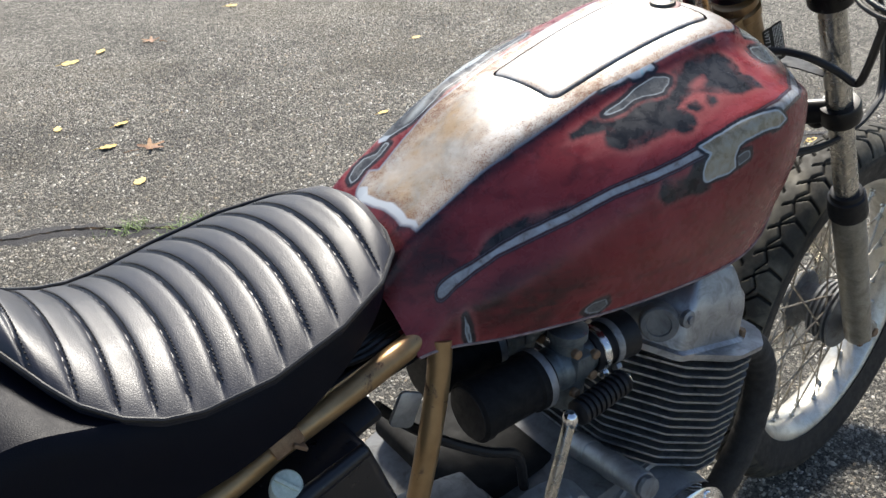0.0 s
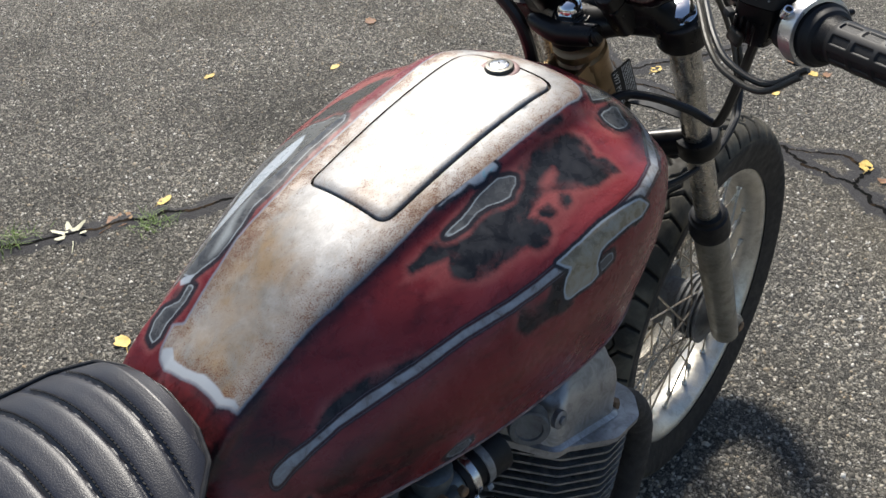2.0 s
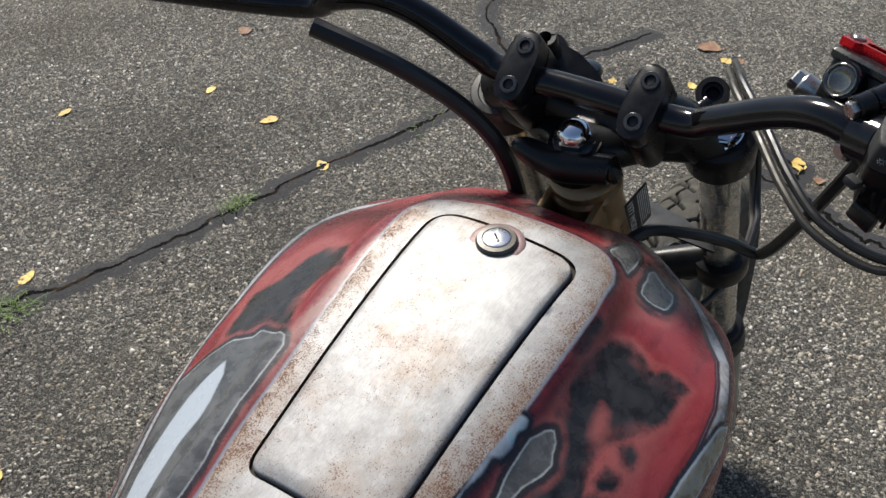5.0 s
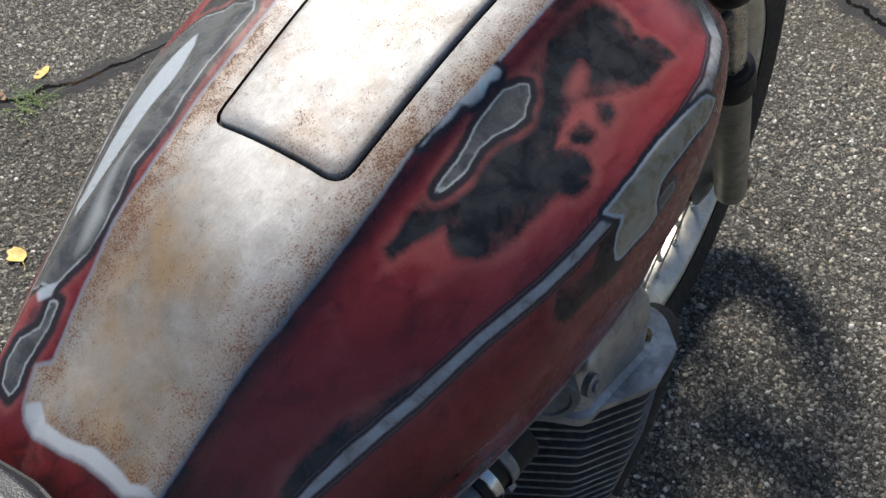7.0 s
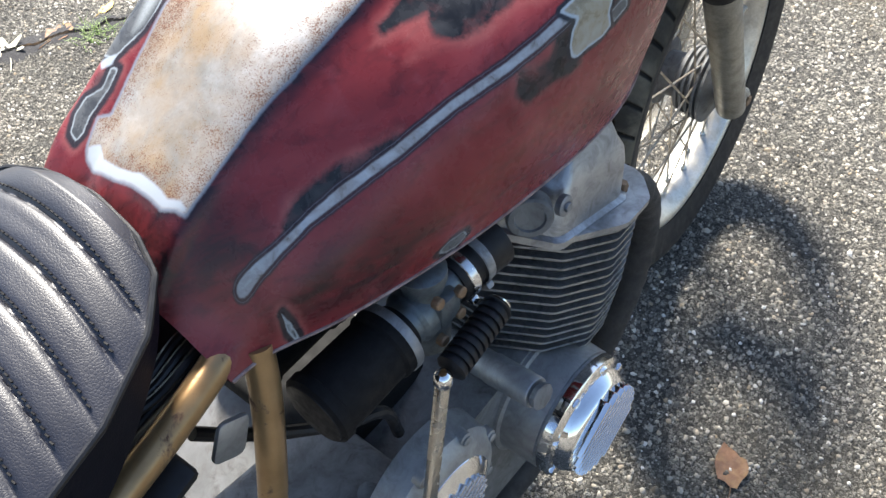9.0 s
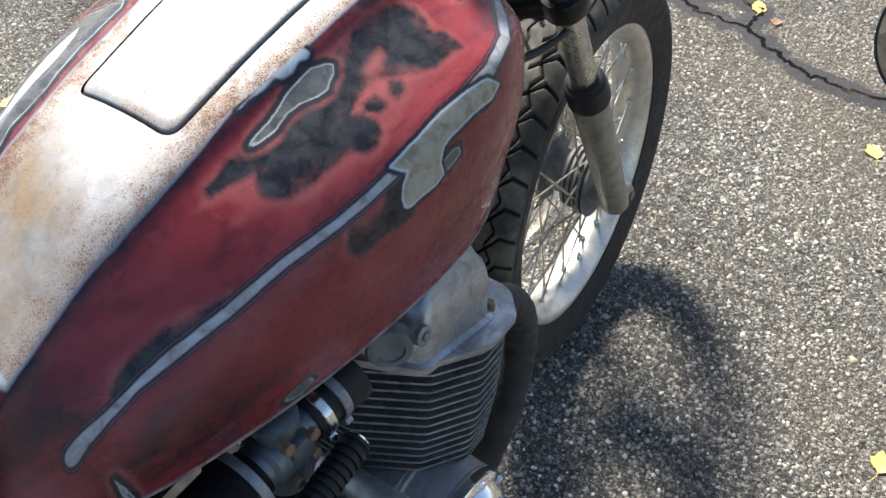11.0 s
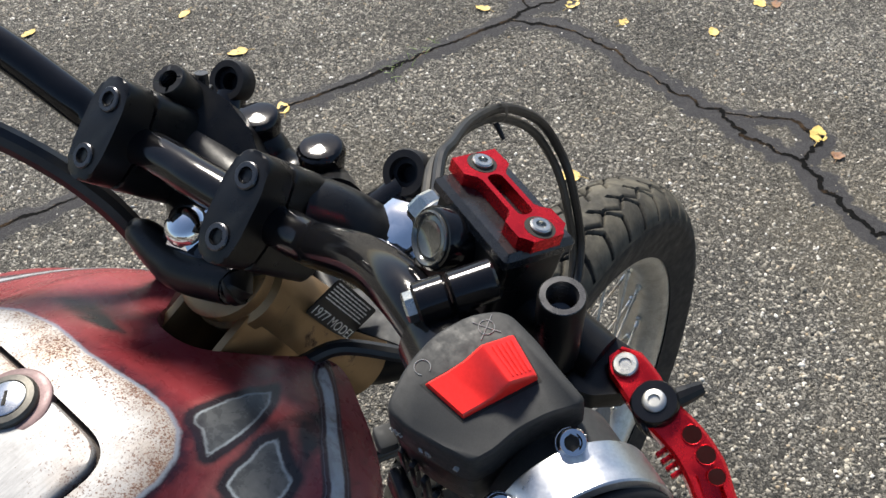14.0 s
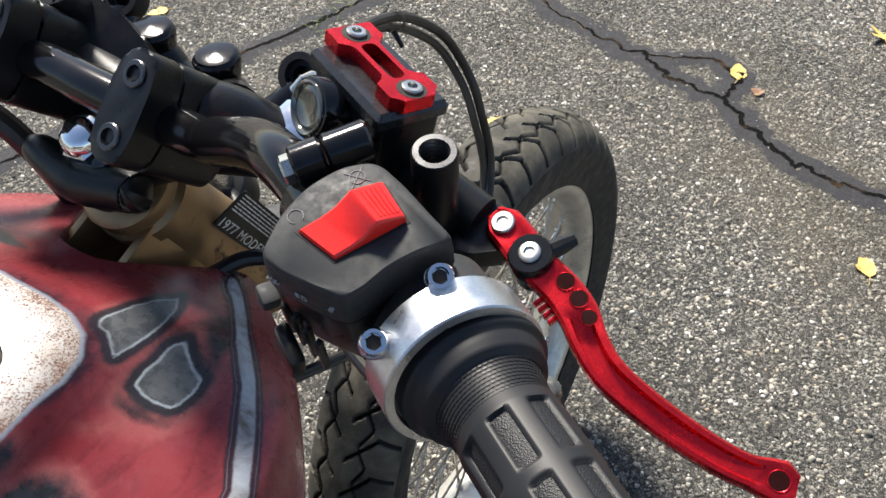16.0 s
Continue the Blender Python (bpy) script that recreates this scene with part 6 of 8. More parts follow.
def make_top_casting():
    """Black casting that carries the risers: arms to the fork clamps and a sloping web with the instrument posts."""
    bm = bmesh.new()
    sweep(bm, smooth_path([(0.370, 0.078, 0.993), (0.371, 0.054, 0.990), (0.372, 0.004, 0.980), (0.375, -0.046, 0.987), (0.382, -0.066, 0.990)]), [0.016, 0.021, 0.020, 0.021, 0.019], 20)
    casting = part("riser_casting", bm, BLACK, bike, "black cast handlebar mount with instrument posts")
    for path, rad in (([(0.368, -0.046, 1.000), (0.380, -0.060, 0.991), (0.398, -0.084, 0.968)], [0.0205, 0.0205, 0.0190]),
                         ([(0.362, 0.054, 1.002), (0.367, 0.076, 0.995), (0.374, 0.096, 0.984)], [0.0205, 0.0200, 0.0215])):
        bm = bmesh.new()
        sweep(bm, smooth_path(path), rad, 22)
        part("casting_arm", bm, BLACK, casting)
    # sloping triangular web from the threaded boss down to the studs
    bm = bmesh.new()
    corners = [Vector(q) for q in ((0.3640, 0.0680, 1.0290), (0.3780, 0.0720, 1.0350), (0.3900, 0.0660, 1.0310), (0.4070, 0.0440, 1.0010), (0.4060, 0.0280, 0.9900), (0.3850, 0.0000, 0.9930), (0.3620, 0.0040, 1.0040), (0.3545, 0.0400, 1.0150))]
    m = basis((0.2, -0.93, -0.3), (-0.55, -0.25, 0.80), sum(corners, Vector()) / len(corners))
    inv = m.inverted()
    outline = round_outline([(q.x, q.y) for q in (inv @ v for v in corners)], [0.006, 0.008, 0.008, 0.010, 0.010, 0.010, 0.006, 0.006], 4)
    slab(bm, m, outline, -0.026, 0.0, 0.004, 3)
    part("casting_web", bm, BLACK, casting)
    # saddle from the web to the second stud
    bm = bmesh.new()
    sweep(bm, smooth_path([(0.402, 0.046, 0.980), (0.409, 0.034, 0.979), (0.410, 0.024, 0.971), (0.411, 0.012, 0.9665), (0.412, 0.000, 0.9675), (0.412, -0.012, 0.974), (0.406, -0.028, 0.976), (0.393, -0.044, 0.984)]), [0.015, 0.0145, 0.0130, 0.0125, 0.0125, 0.0140, 0.0145, 0.017], 18)
    part("casting_web", bm, BLACK, casting)
    return casting


casting = make_top_casting()


def make_grip():
    """Moulded rubber: four windows along by eight round, sunk between ridges, a knurled neck and end flanges."""
    n = (GRIP_B - GRIP_A).length
    d, a, b = bezel(AXIS)
    hs = np.concatenate([np.linspace(0.0, 0.033, 44)[:-1], np.linspace(0.033, n - 0.014, 150)[:-1], np.linspace(n - 0.014, n + 0.003, 24)])
    base = np.interp(hs, [0.000, 0.004, 0.010, 0.0115, 0.014, 0.0175, 0.0185, 0.021, 0.029, 0.035, n - 0.016, n - 0.011, n - 0.006, n - 0.001, n + 0.003], [0.0240, 0.0262, 0.0262, 0.0240, 0.0234, 0.0222, 0.0194, 0.0186, 0.0172, 0.0182, 0.0176, 0.0180, 0.0205, 0.0215, 0.0190])
    first, pitch = 0.0335, (n - 0.0150 - 0.0335) / 4
    loops, deep = [], []
    for h, r in zip(hs, base):
        u = (h - first) / pitch
        along = abs(((u % 1.0) - 0.5)) * pitch if 0 <= u <= 4 else 1.0
        ring = []
        for k in range(144):
            q = 2 * math.pi * k / 144
            cell = (q / (2 * math.pi) * 8) % 1.0
            across = abs(cell - 0.5) * 2 * math.pi * 0.0178 / 8
            e = max(along - (pitch / 2 - 0.0022), across - 0.0040)
            if along > pitch / 2 - 0.0044 and across > 0.0025:
                e = max(e, math.hypot(along - (pitch / 2 - 0.0044), across - 0.0025) - 0.0021)
            sink = min(1.0, max(0.0, -e / 0.0008))
            sink = sink * sink * (3 - 2 * sink)
            deep.append(sink if h < n - 0.012 else 0.0)
            rr = float(r - 0.0016 * sink)
            ring.append(GRIP_A + d * float(h) + rr * (a * math.cos(q) + b * math.sin(q)))
        loops.append(ring)
    bm = bmesh.new()
    layer = bm.verts.layers.float.new("window")
    vs = rings(bm, loops)
    for v, s in zip([v for ring in vs for v in ring], deep):
        v[layer] = s
    m, nd, l, bs = mat("moulded grip rubber")
    p = world_place(nd)
    c = ramp_node(nd, l, noise_node(nd, l, 40.0, 5, 0.6, p), [(0.3, (0.009, 0.009, 0.010)), (0.7, (0.016, 0.016, 0.018))])
    l.new(c, bs.inputs["Base Color"])
    bs.inputs["Roughness"].default_value = 0.5
    bs.inputs["Specular IOR Level"].default_value = 0.32
    v = nd.new("ShaderNodeTexVoronoi")
    v.inputs["Scale"].default_value = 1700.0
    l.new(p, v.inputs["Vector"])
    h = math_node(nd, l, "MULTIPLY", v.outputs["Distance"], attr(nd, "window"))
    l.new(bump_node(nd, l, h, 0.35, 0.0005), bs.inputs["Normal"])
    grip = part("grip", bm, m, bar, "black rubber throttle grip with moulded windows", 60)
    # knurl round the neck
    bm = bmesh.new()
    for row in range(9):
        for k in range(64):
            q = 2 * math.pi * (k + 0.5 * (row % 2)) / 64
            h = 0.0195 + 0.00130 * row
            r = float(np.interp(h, hs, base))
            out = a * math.cos(q) + b * math.sin(q)
            box(bm, basis(d, out, GRIP_A + d * h + out * r), 0.0008, 0.0013, 0.0004, 0.0)
    part("knurl", bm, RUBBER, grip, smooth=False)["kind"] = "stuff"
    return grip


grip = make_grip()


def make_throttle_ring():
    at = GRIP_A - AXIS * 0.0035 + Vector((-0.003, 0.0, 0.002))
    bm = bmesh.new()
    lathe(bm, at, AXIS, [(-0.0072, 0.0240), (-0.0070, 0.0284), (-0.0064, 0.0290), (0.0090, 0.0290), (0.0096, 0.0285), (0.0098, 0.0256), (0.0060, 0.0250), (0.0055, 0.0230)], 72)
    ring = part("throttle_ring", bm, surface("satin turned aluminium", (0.58, 0.59, 0.61), 0.33, 1.0, 0.10, 150, 0.08, 0.0002), bar, "brushed aluminium throttle housing ring", 24)
    for p in ((0.260, -0.251, 1.0755), (0.290, -0.261, 1.0845)):
        p = Vector(p)
        p = at + (p - at).normalized() * 0.0335
        bm = bmesh.new()
        ax = (Vector((-0.25, -0.15, 0.95)) + AXIS * 0.35).normalized()
        lathe(bm, p - ax * 0.0065, ax, [(-0.001, 0.0046), (0.006, 0.0046), (0.0069, 0.0040), (0.0069, 0.0028), (0.0040, 0.0027)], 22)
        part("ring_screw", bm, CHROME, ring, "small chromed socket screw")
        bm = bmesh.new()
        lathe(bm, p - ax * 0.0065, ax, [(0.0041, 0.0027), (0.0048, 0.0026)], 6)
        part("screw_socket", bm, DARK, ring)
        bm = bmesh.new()
        rod(bm, p - ax * 0.0075, p - ax * 0.0040, 0.0052, 0.0048, 18)
        rod(bm, p - ax * 0.006, at + (p - at) * 0.80 - ax * 0.006, 0.0040, 0.0046, 14)
        part("ring_ear", bm, POLISHED, ring)


make_throttle_ring()


# ---- engine ----
LEAN_F = radians(10)
CYL = pose(0.165, 0.0, 0.58, 0, math.degrees(LEAN_F), 0)


def fin_outline(grow=0.0):
    """Plan of a fin: x forward, y left."""
    g = grow
    return round_outline([(-0.072 - g, 0.105), (-0.072 - g, -0.095), (-0.030, -0.158 - g), (0.022, -0.186 - g), (0.070, -0.182 - g), (0.098 + g, -0.156), (0.098 + g, 0.156), (0.070, 0.182 + g), (0.022, 0.186 + g), (-0.030, 0.158 + g)], 0.020, 4)


def make_engine():
    # cylinder block core, its dark colour painting the shade between the fins
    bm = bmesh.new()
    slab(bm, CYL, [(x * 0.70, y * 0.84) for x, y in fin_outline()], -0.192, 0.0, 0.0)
    block = part("cylinder_block", bm, surface("shade-dark fin roots", (0.035, 0.034, 0.034), 0.8, 0.0, 0.3, 60, 0.2), bike, "finned aluminium cylinder block, dull and oily")
    for k in range(15):
        bm = bmesh.new()
        slab(bm, CYL, fin_outline(0.004 - 0.0012 * max(0, k - 8)), -0.0122 * k - 0.0030, -0.0122 * k, 0.0011, 2)
        part("fin", bm, CAST_FIN, block)
    bm = bmesh.new()
    slab(bm, CYL, [(x * 1.10 + 0.004, y * 1.02) for x, y in fin_outline(0.004)], 0.0005, 0.0065, 0.002)
    part("head_flange", bm, CAST, block, "bright head flange above the fins")
    # head cover
    bm = bmesh.new()
    base = [(x, y) for x, y in round_outline([(-0.082, 0.085), (-0.082, -0.085), (-0.046, -0.160), (0.058, -0.168), (0.076, -0.148), (0.076, 0.148), (0.058, 0.168), (-0.046, 0.160)], 0.016, 4)]
    loops = []
    for h, sx, t in ((0.0, 1.06, 1.03), (0.008, 1.06, 1.03), (0.011, 1.00, 0.995), (0.020, 0.985, 0.99), (0.050, 0.94, 0.975), (0.066, 0.88, 0.955), (0.074, 0.78, 0.930), (0.092, 0.64, 0.885), (0.100, 0.56, 0.855), (0.103, 0.46, 0.82)):
        loops.append([CYL @ Vector((x * sx + 0.010 * h / 0.1, y * t, h)) for x, y in base])
    rings(bm, loops)
    cover = part("cylinder_head_cover", bm, CAST, bike, "dull cast aluminium cylinder head cover", 28)
    bm = bmesh.new()
    lathe(bm, CYL @ Vector((-0.078, -0.142, 0.048)), (-0.72, -0.68, 0.12), [(-0.012, 0.0225), (0.004, 0.0225), (0.006, 0.0205), (0.006, 0.0150), (0.0035, 0.0140), (0.0035, 0.0010)], 32)
    part("inspection_plug", bm, CASE_DARK, cover, "round dark inspection plug")
    for k, (x, y) in enumerate(((0.072, -0.160), (0.088, -0.140), (0.092, -0.118))):
        bm = bmesh.new()
        hexhead(bm, CYL @ Vector((x, y, 0.0065)), CYL.to_3x3() @ Vector((0, 0, 1)), 0.0062, 0.010)
        part("head_nut", bm, RUSTED, cover, "rusty cylinder head nut")
    bm = bmesh.new()
    at = Vector((0.120, -0.1600, 0.6480))
    lathe(bm, at, (0, -1, 0.15), [(0, 0.0105), (0.006, 0.0105), (0.007, 0.009), (0.007, 0.006)], 24)
    hexhead(bm, at + Vector((0, -0.006, 0.001)), (0, -1, 0.15), 0.0052, 0.004)
    part("cover_bolt", bm, CAST_DARK, cover, "cover bolt in its boss")
    # crankcase
    bm = bmesh.new()
    slab(bm, pose(0.0, 0.0, 0.30, 90, 0, 0), round_outline([(-0.28, -0.12), (0.20, -0.12), (0.22, 0.05), (0.14, 0.13), (-0.10, 0.10), (-0.28, 0.02)], 0.04, 5), -0.145, 0.145, 0.012)
    part("crankcase", bm, CASE_DARK, bike, "satin aluminium crankcase")
    # generator housing with chromed, finned end cap
    c = Vector((0.115, -0.090, 0.340))
    bm = bmesh.new()
    lathe(bm, c, (0, -1, 0), [(0, 0.086), (0.008, 0.086), (0.010, 0.077), (0.018, 0.077), (0.020, 0.0855), (0.025, 0.0855), (0.027, 0.0765), (0.035, 0.0765), (0.037, 0.0845), (0.042, 0.0845), (0.044, 0.076), (0.052, 0.076), (0.054, 0.0835), (0.060, 0.0835), (0.062, 0.078), (0.106, 0.0765), (0.107, 0.0735), (0.110, 0.0735)], 64)
    gen = part("generator_housing", bm, CASE, bike, "ribbed aluminium generator housing")
    bm = bmesh.new()
    lathe(bm, c + Vector((0, -0.110, 0)), (0, -1, 0), [(0, 0.0745), (0.001, 0.0770), (0.012, 0.0765), (0.015, 0.073), (0.017, 0.0665), (0.022, 0.064), (0.030, 0.060), (0.033, 0.056), (0.034, 0.054)], 72)
    capo = part("end_cap", bm, CHROME, gen, "chromed end cap")
    for k in range(8):
        a = 2 * math.pi * (k + 0.5) / 8
        bm = bmesh.new()
        q = Vector((math.cos(a), 0, math.sin(a)))
        box(bm, basis(q, (0, -1, 0), c + Vector((0, -0.124, 0)) + q * 0.0665), 0.016, 0.012, 0.010, 0.003)
        part("cap_lug", bm, CHROME, capo)
    for k in range(-4, 5):
        hz = 0.0118 * k
        w = math.sqrt(0.058 ** 2 - hz ** 2)
        bm = bmesh.new()
        m = c + Vector((0, -0.148, 0))
        dirx, dirz = Vector((0.80, 0, 0.60)), Vector((-0.60, 0, 0.80))
        box(bm, basis(dirx, (0, -1, 0), m + dirz * hz), 2 * w, 0.0030, 0.013, 0.0012)
        part("cap_fin", bm, CHROME, capo)
    # added cover, coloured near black in place of the shade behind the cylinders
    bm = bmesh.new()
    box(bm, pose(-0.045, 0.035, 0.408, 0, 6, 0), 0.17, 0.20, 0.030, 0.010, 3)
    part("shade_cover", bm, surface("shade-black cover", (0.016, 0.016, 0.016), 0.85, 0.0, 0.3, 60, 0.2, 0.0006, None, 0.5, 0.0, 25.0, 0.1), bike, "sooty cover behind the cylinders")
    # starter motor above the case
    bm = bmesh.new()
    a, b = Vector((0.055, -0.070, 0.428)), Vector((0.0445, -0.196, 0.4575))
    lathe(bm, a, b - a, [(0, 0.0175), (0.030, 0.0175), (0.031, 0.0165), (0.066, 0.0165), (0.067, 0.0178), (0.125, 0.0172), (0.127, 0.016)], 36)
    tube = part("starter_motor", bm, CASE, bike, "small aluminium starter housing")
    bm = bmesh.new()
    lathe(bm, b, b - a, [(0, 0.0150), (0.003, 0.0155), (0.006, 0.0150), (0.007, 0.012)], 9)
    part("end_plug", bm, CAST_DARK, tube)


make_engine()


# ---- switch housing, brake master cylinder, lever ----
HOUSE_N = Vector((-0.20, -0.14, 0.97))
HOUSE_F = HOUSE_N.cross(AXIS)
HOUSE = basis(HOUSE_F, HOUSE_N, (0.2895, -0.2255, 1.0595))


def make_switch():
    plan = round_outline([(-0.0275, 0.0070), (-0.0165, 0.0175), (-0.0040, 0.0240), (0.0090, 0.0255), (0.0205, 0.0225), (0.0245, 0.0090), (0.0272, -0.0050), (0.0298, -0.0165), (0.0180, -0.0152), (0.0070, -0.0158), (-0.0030, -0.0190), (-0.0100, -0.0196), (-0.0165, -0.0120), (-0.0235, -0.0020)], [0.006, 0.03, 0.03, 0.02, 0.010, 0.04, 0.05, 0.003, 0.03, 0.03, 0.02, 0.005, 0.03, 0.03], 6)

    def shell(name, material, levels, label, parent):
        bm = bmesh.new()
        rings(bm, [[HOUSE @ Vector((x * k, y * k + dy, z)) for x, y in plan] for z, k, dy in levels])
        return part(name, bm, material, parent, label, 40)
    house = shell("switch_housing", PLASTIC, [(0.0105, 1.03, 0.0), (0.0120, 1.045, 0.0), (0.0205, 1.035, 0.0), (0.0265, 1.015, 0.0), (0.0281, 0.995, 0.0), (0.0287, 0.960, 0.0)], "satin black switch housing", bar)
    shell("switch_lower_half", BLACK, [(-0.0330, 0.62, 0.0), (-0.0310, 0.78, 0.0), (-0.0220, 0.90, 0.0), (-0.0060, 0.985, 0.0), (0.0096, 1.02, 0.0)], "lower half of the switch housing", bar)
    for k in range(4):
        bm = bmesh.new()
        box(bm, HOUSE @ pose(-0.0262 + 0.0016 * k, 0.004 - 0.0062 * k, -0.014, 0, 0, 32), 0.0030, 0.0022, 0.022, 0.0006)
        part("housing_rib", bm, BLACK, bar)
    bm = bmesh.new()
    box(bm, HOUSE @ pose(-0.030, 0.010, -0.004, 0, 10, 0), 0.007, 0.009, 0.006, 0.0015)
    part("light_switch", bm, PLASTIC, bar)
    bm = bmesh.new()
    box(bm, HOUSE @ pose(-0.031, -0.006, -0.018, 0, 10, 0), 0.006, 0.018, 0.012, 0.002)
    part("starter_button_plate", bm, BLACK, bar)
    # red rocker: a slanted low tail rising to a ridge, then the ribbed nose
    tail, nose = ((-0.0135, 0.0088), (-0.0071, -0.0062)), ((0.0180, 0.0122), (0.0188, -0.0040))
    prof = [(0.0, -0.004), (0.0, 0.0008), (0.02, 0.0018), (0.25, 0.0022), (0.42, 0.0034), (0.55, 0.0060), (0.61, 0.0076), (0.64, 0.0080), (0.67, 0.0077), (0.96, 0.0040), (1.0, 0.0030), (1.0, -0.004)]

    def rock(t, w, h):
        a = Vector(tail[0]).lerp(Vector(nose[0]), t)
        b = Vector(tail[1]).lerp(Vector(nose[1]), t)
        q = a.lerp(b, w)
        return HOUSE @ Vector((q.x, q.y, 0.0287 + h))
    bm = bmesh.new()
    rings(bm, [[rock(t, w, h - d if h > 0 else h) for t, h in prof] for w, d in ((0.0, 0.0011), (0.018, 0.0005), (0.06, 0.0), (0.94, 0.0), (0.982, 0.0005), (1.0, 0.0011))])
    rocker = part("kill_switch", bm, RED_PLASTIC, bar, "bright red engine stop rocker", 30)
    for k in range(5):
        t = 0.72 + 0.055 * k
        h = float(np.interp(t, [0.67, 0.96], [0.0077, 0.0040]))
        bm = bmesh.new()
        sweep(bm, [rock(t, 0.14, h), rock(t, 0.86, h)], 0.00042, 6)
        part("rocker_rib", bm, RED_PLASTIC, rocker)
    bm = bmesh.new()
    slab(bm, HOUSE, [(-0.0148, 0.0094), (-0.0078, -0.0072), (0.0199, -0.0050), (0.0190, 0.0130)], 0.0270, 0.02885, 0.0)
    part("rocker_well", bm, DARK, house)
    bm = bmesh.new()
    lathe(bm, GRIP_A - AXIS * 0.034, AXIS, [(0, 0.0200), (0.004, 0.0235), (0.024, 0.0240), (0.028, 0.0235)], 44)
    part("housing_neck", bm, PLASTIC, bar)
    # printed marks
    def mark(points, at, w=0.00016):
        bm = bmesh.new()
        sweep(bm, [HOUSE @ (Vector(at) + Vector((x, y, 0))) for x, y in points], w, 5)
        part("printed_mark", bm, GREY_INK, house)
    ring = [(0.0026 * math.cos(a), 0.0026 * math.sin(a)) for a in np.linspace(0, 2 * math.pi, 20)]
    arc = [(0.0026 * math.cos(a), 0.0026 * math.sin(a)) for a in np.linspace(-0.9, 4.2, 16)]
    mark(ring, (0.0120, 0.0190, 0.02885))
    mark([(-0.0034, -0.0034), (0.0034, 0.0034)], (0.0120, 0.0190, 0.02885))
    mark([(-0.0034, 0.0034), (0.0034, -0.0034)], (0.0120, 0.0190, 0.02885))
    mark(arc, (-0.0120, 0.0145, 0.02885))
    for x0, y, kind in ((-0.0269, 0.0018, 0), (-0.0212, -0.0080, 1), (-0.0146, -0.0167, 2)):
        at = (x0, y, 0.0190)
        bm = bmesh.new()
        up = HOUSE.to_3x3()
        if kind == 0:
            pts = [(0.0012 * math.cos(a), 0.0012 * math.sin(a)) for a in np.linspace(0, 2 * math.pi, 12)]
            sweep(bm, [HOUSE @ (Vector(at) + Vector((-0.55 * a, 0.836 * a, b))) for a, b in pts], 0.0003, 5)
            for a in np.linspace(0, 2 * math.pi, 9)[:-1]:
                sweep(bm, [HOUSE @ (Vector(at) + Vector((-0.55 * r * math.cos(a), 0.836 * r * math.cos(a), r * math.sin(a)))) for r in (0.0017, 0.0026)], 0.00025, 4)
        elif kind == 1:
            for q in range(3):
                sweep(bm, [HOUSE @ (Vector(at) + Vector((-0.0012, 0.0018, 0.0012 - 0.0012 * q))), HOUSE @ (Vector(at) + Vector((-0.0004, 0.0007, 0.0012 - 0.0012 * q)))], 0.00025, 4)
            sweep(bm, [HOUSE @ (Vector(at) + Vector((-0.55 * a, 0.836 * a, b))) for a, b in ((-0.0004, 0.0016), (-0.0018, 0.0010), (-0.0022, 0), (-0.0018, -0.0010), (-0.0004, -0.0016), (-0.0004, 0.0016))], 0.00028, 5)
        else:
            lathe(bm, HOUSE @ Vector(at), up @ Vector((-0.836, -0.55, 0)), [(-0.001, 0.0009), (0.0003, 0.0009)], 12)
        part("printed_mark", bm, GREY_INK, house)
    return house


make_switch()

RES_U = Vector((-0.32, -0.94, -0.107)).normalized()
RES_V = Vector((0.92, -0.34, -0.23))
RES_N = RES_V.cross(RES_U) * -1
RES = basis(RES_U, RES_N if RES_N.z > 0 else -RES_N, (0.3548, -0.1862, 1.0868))


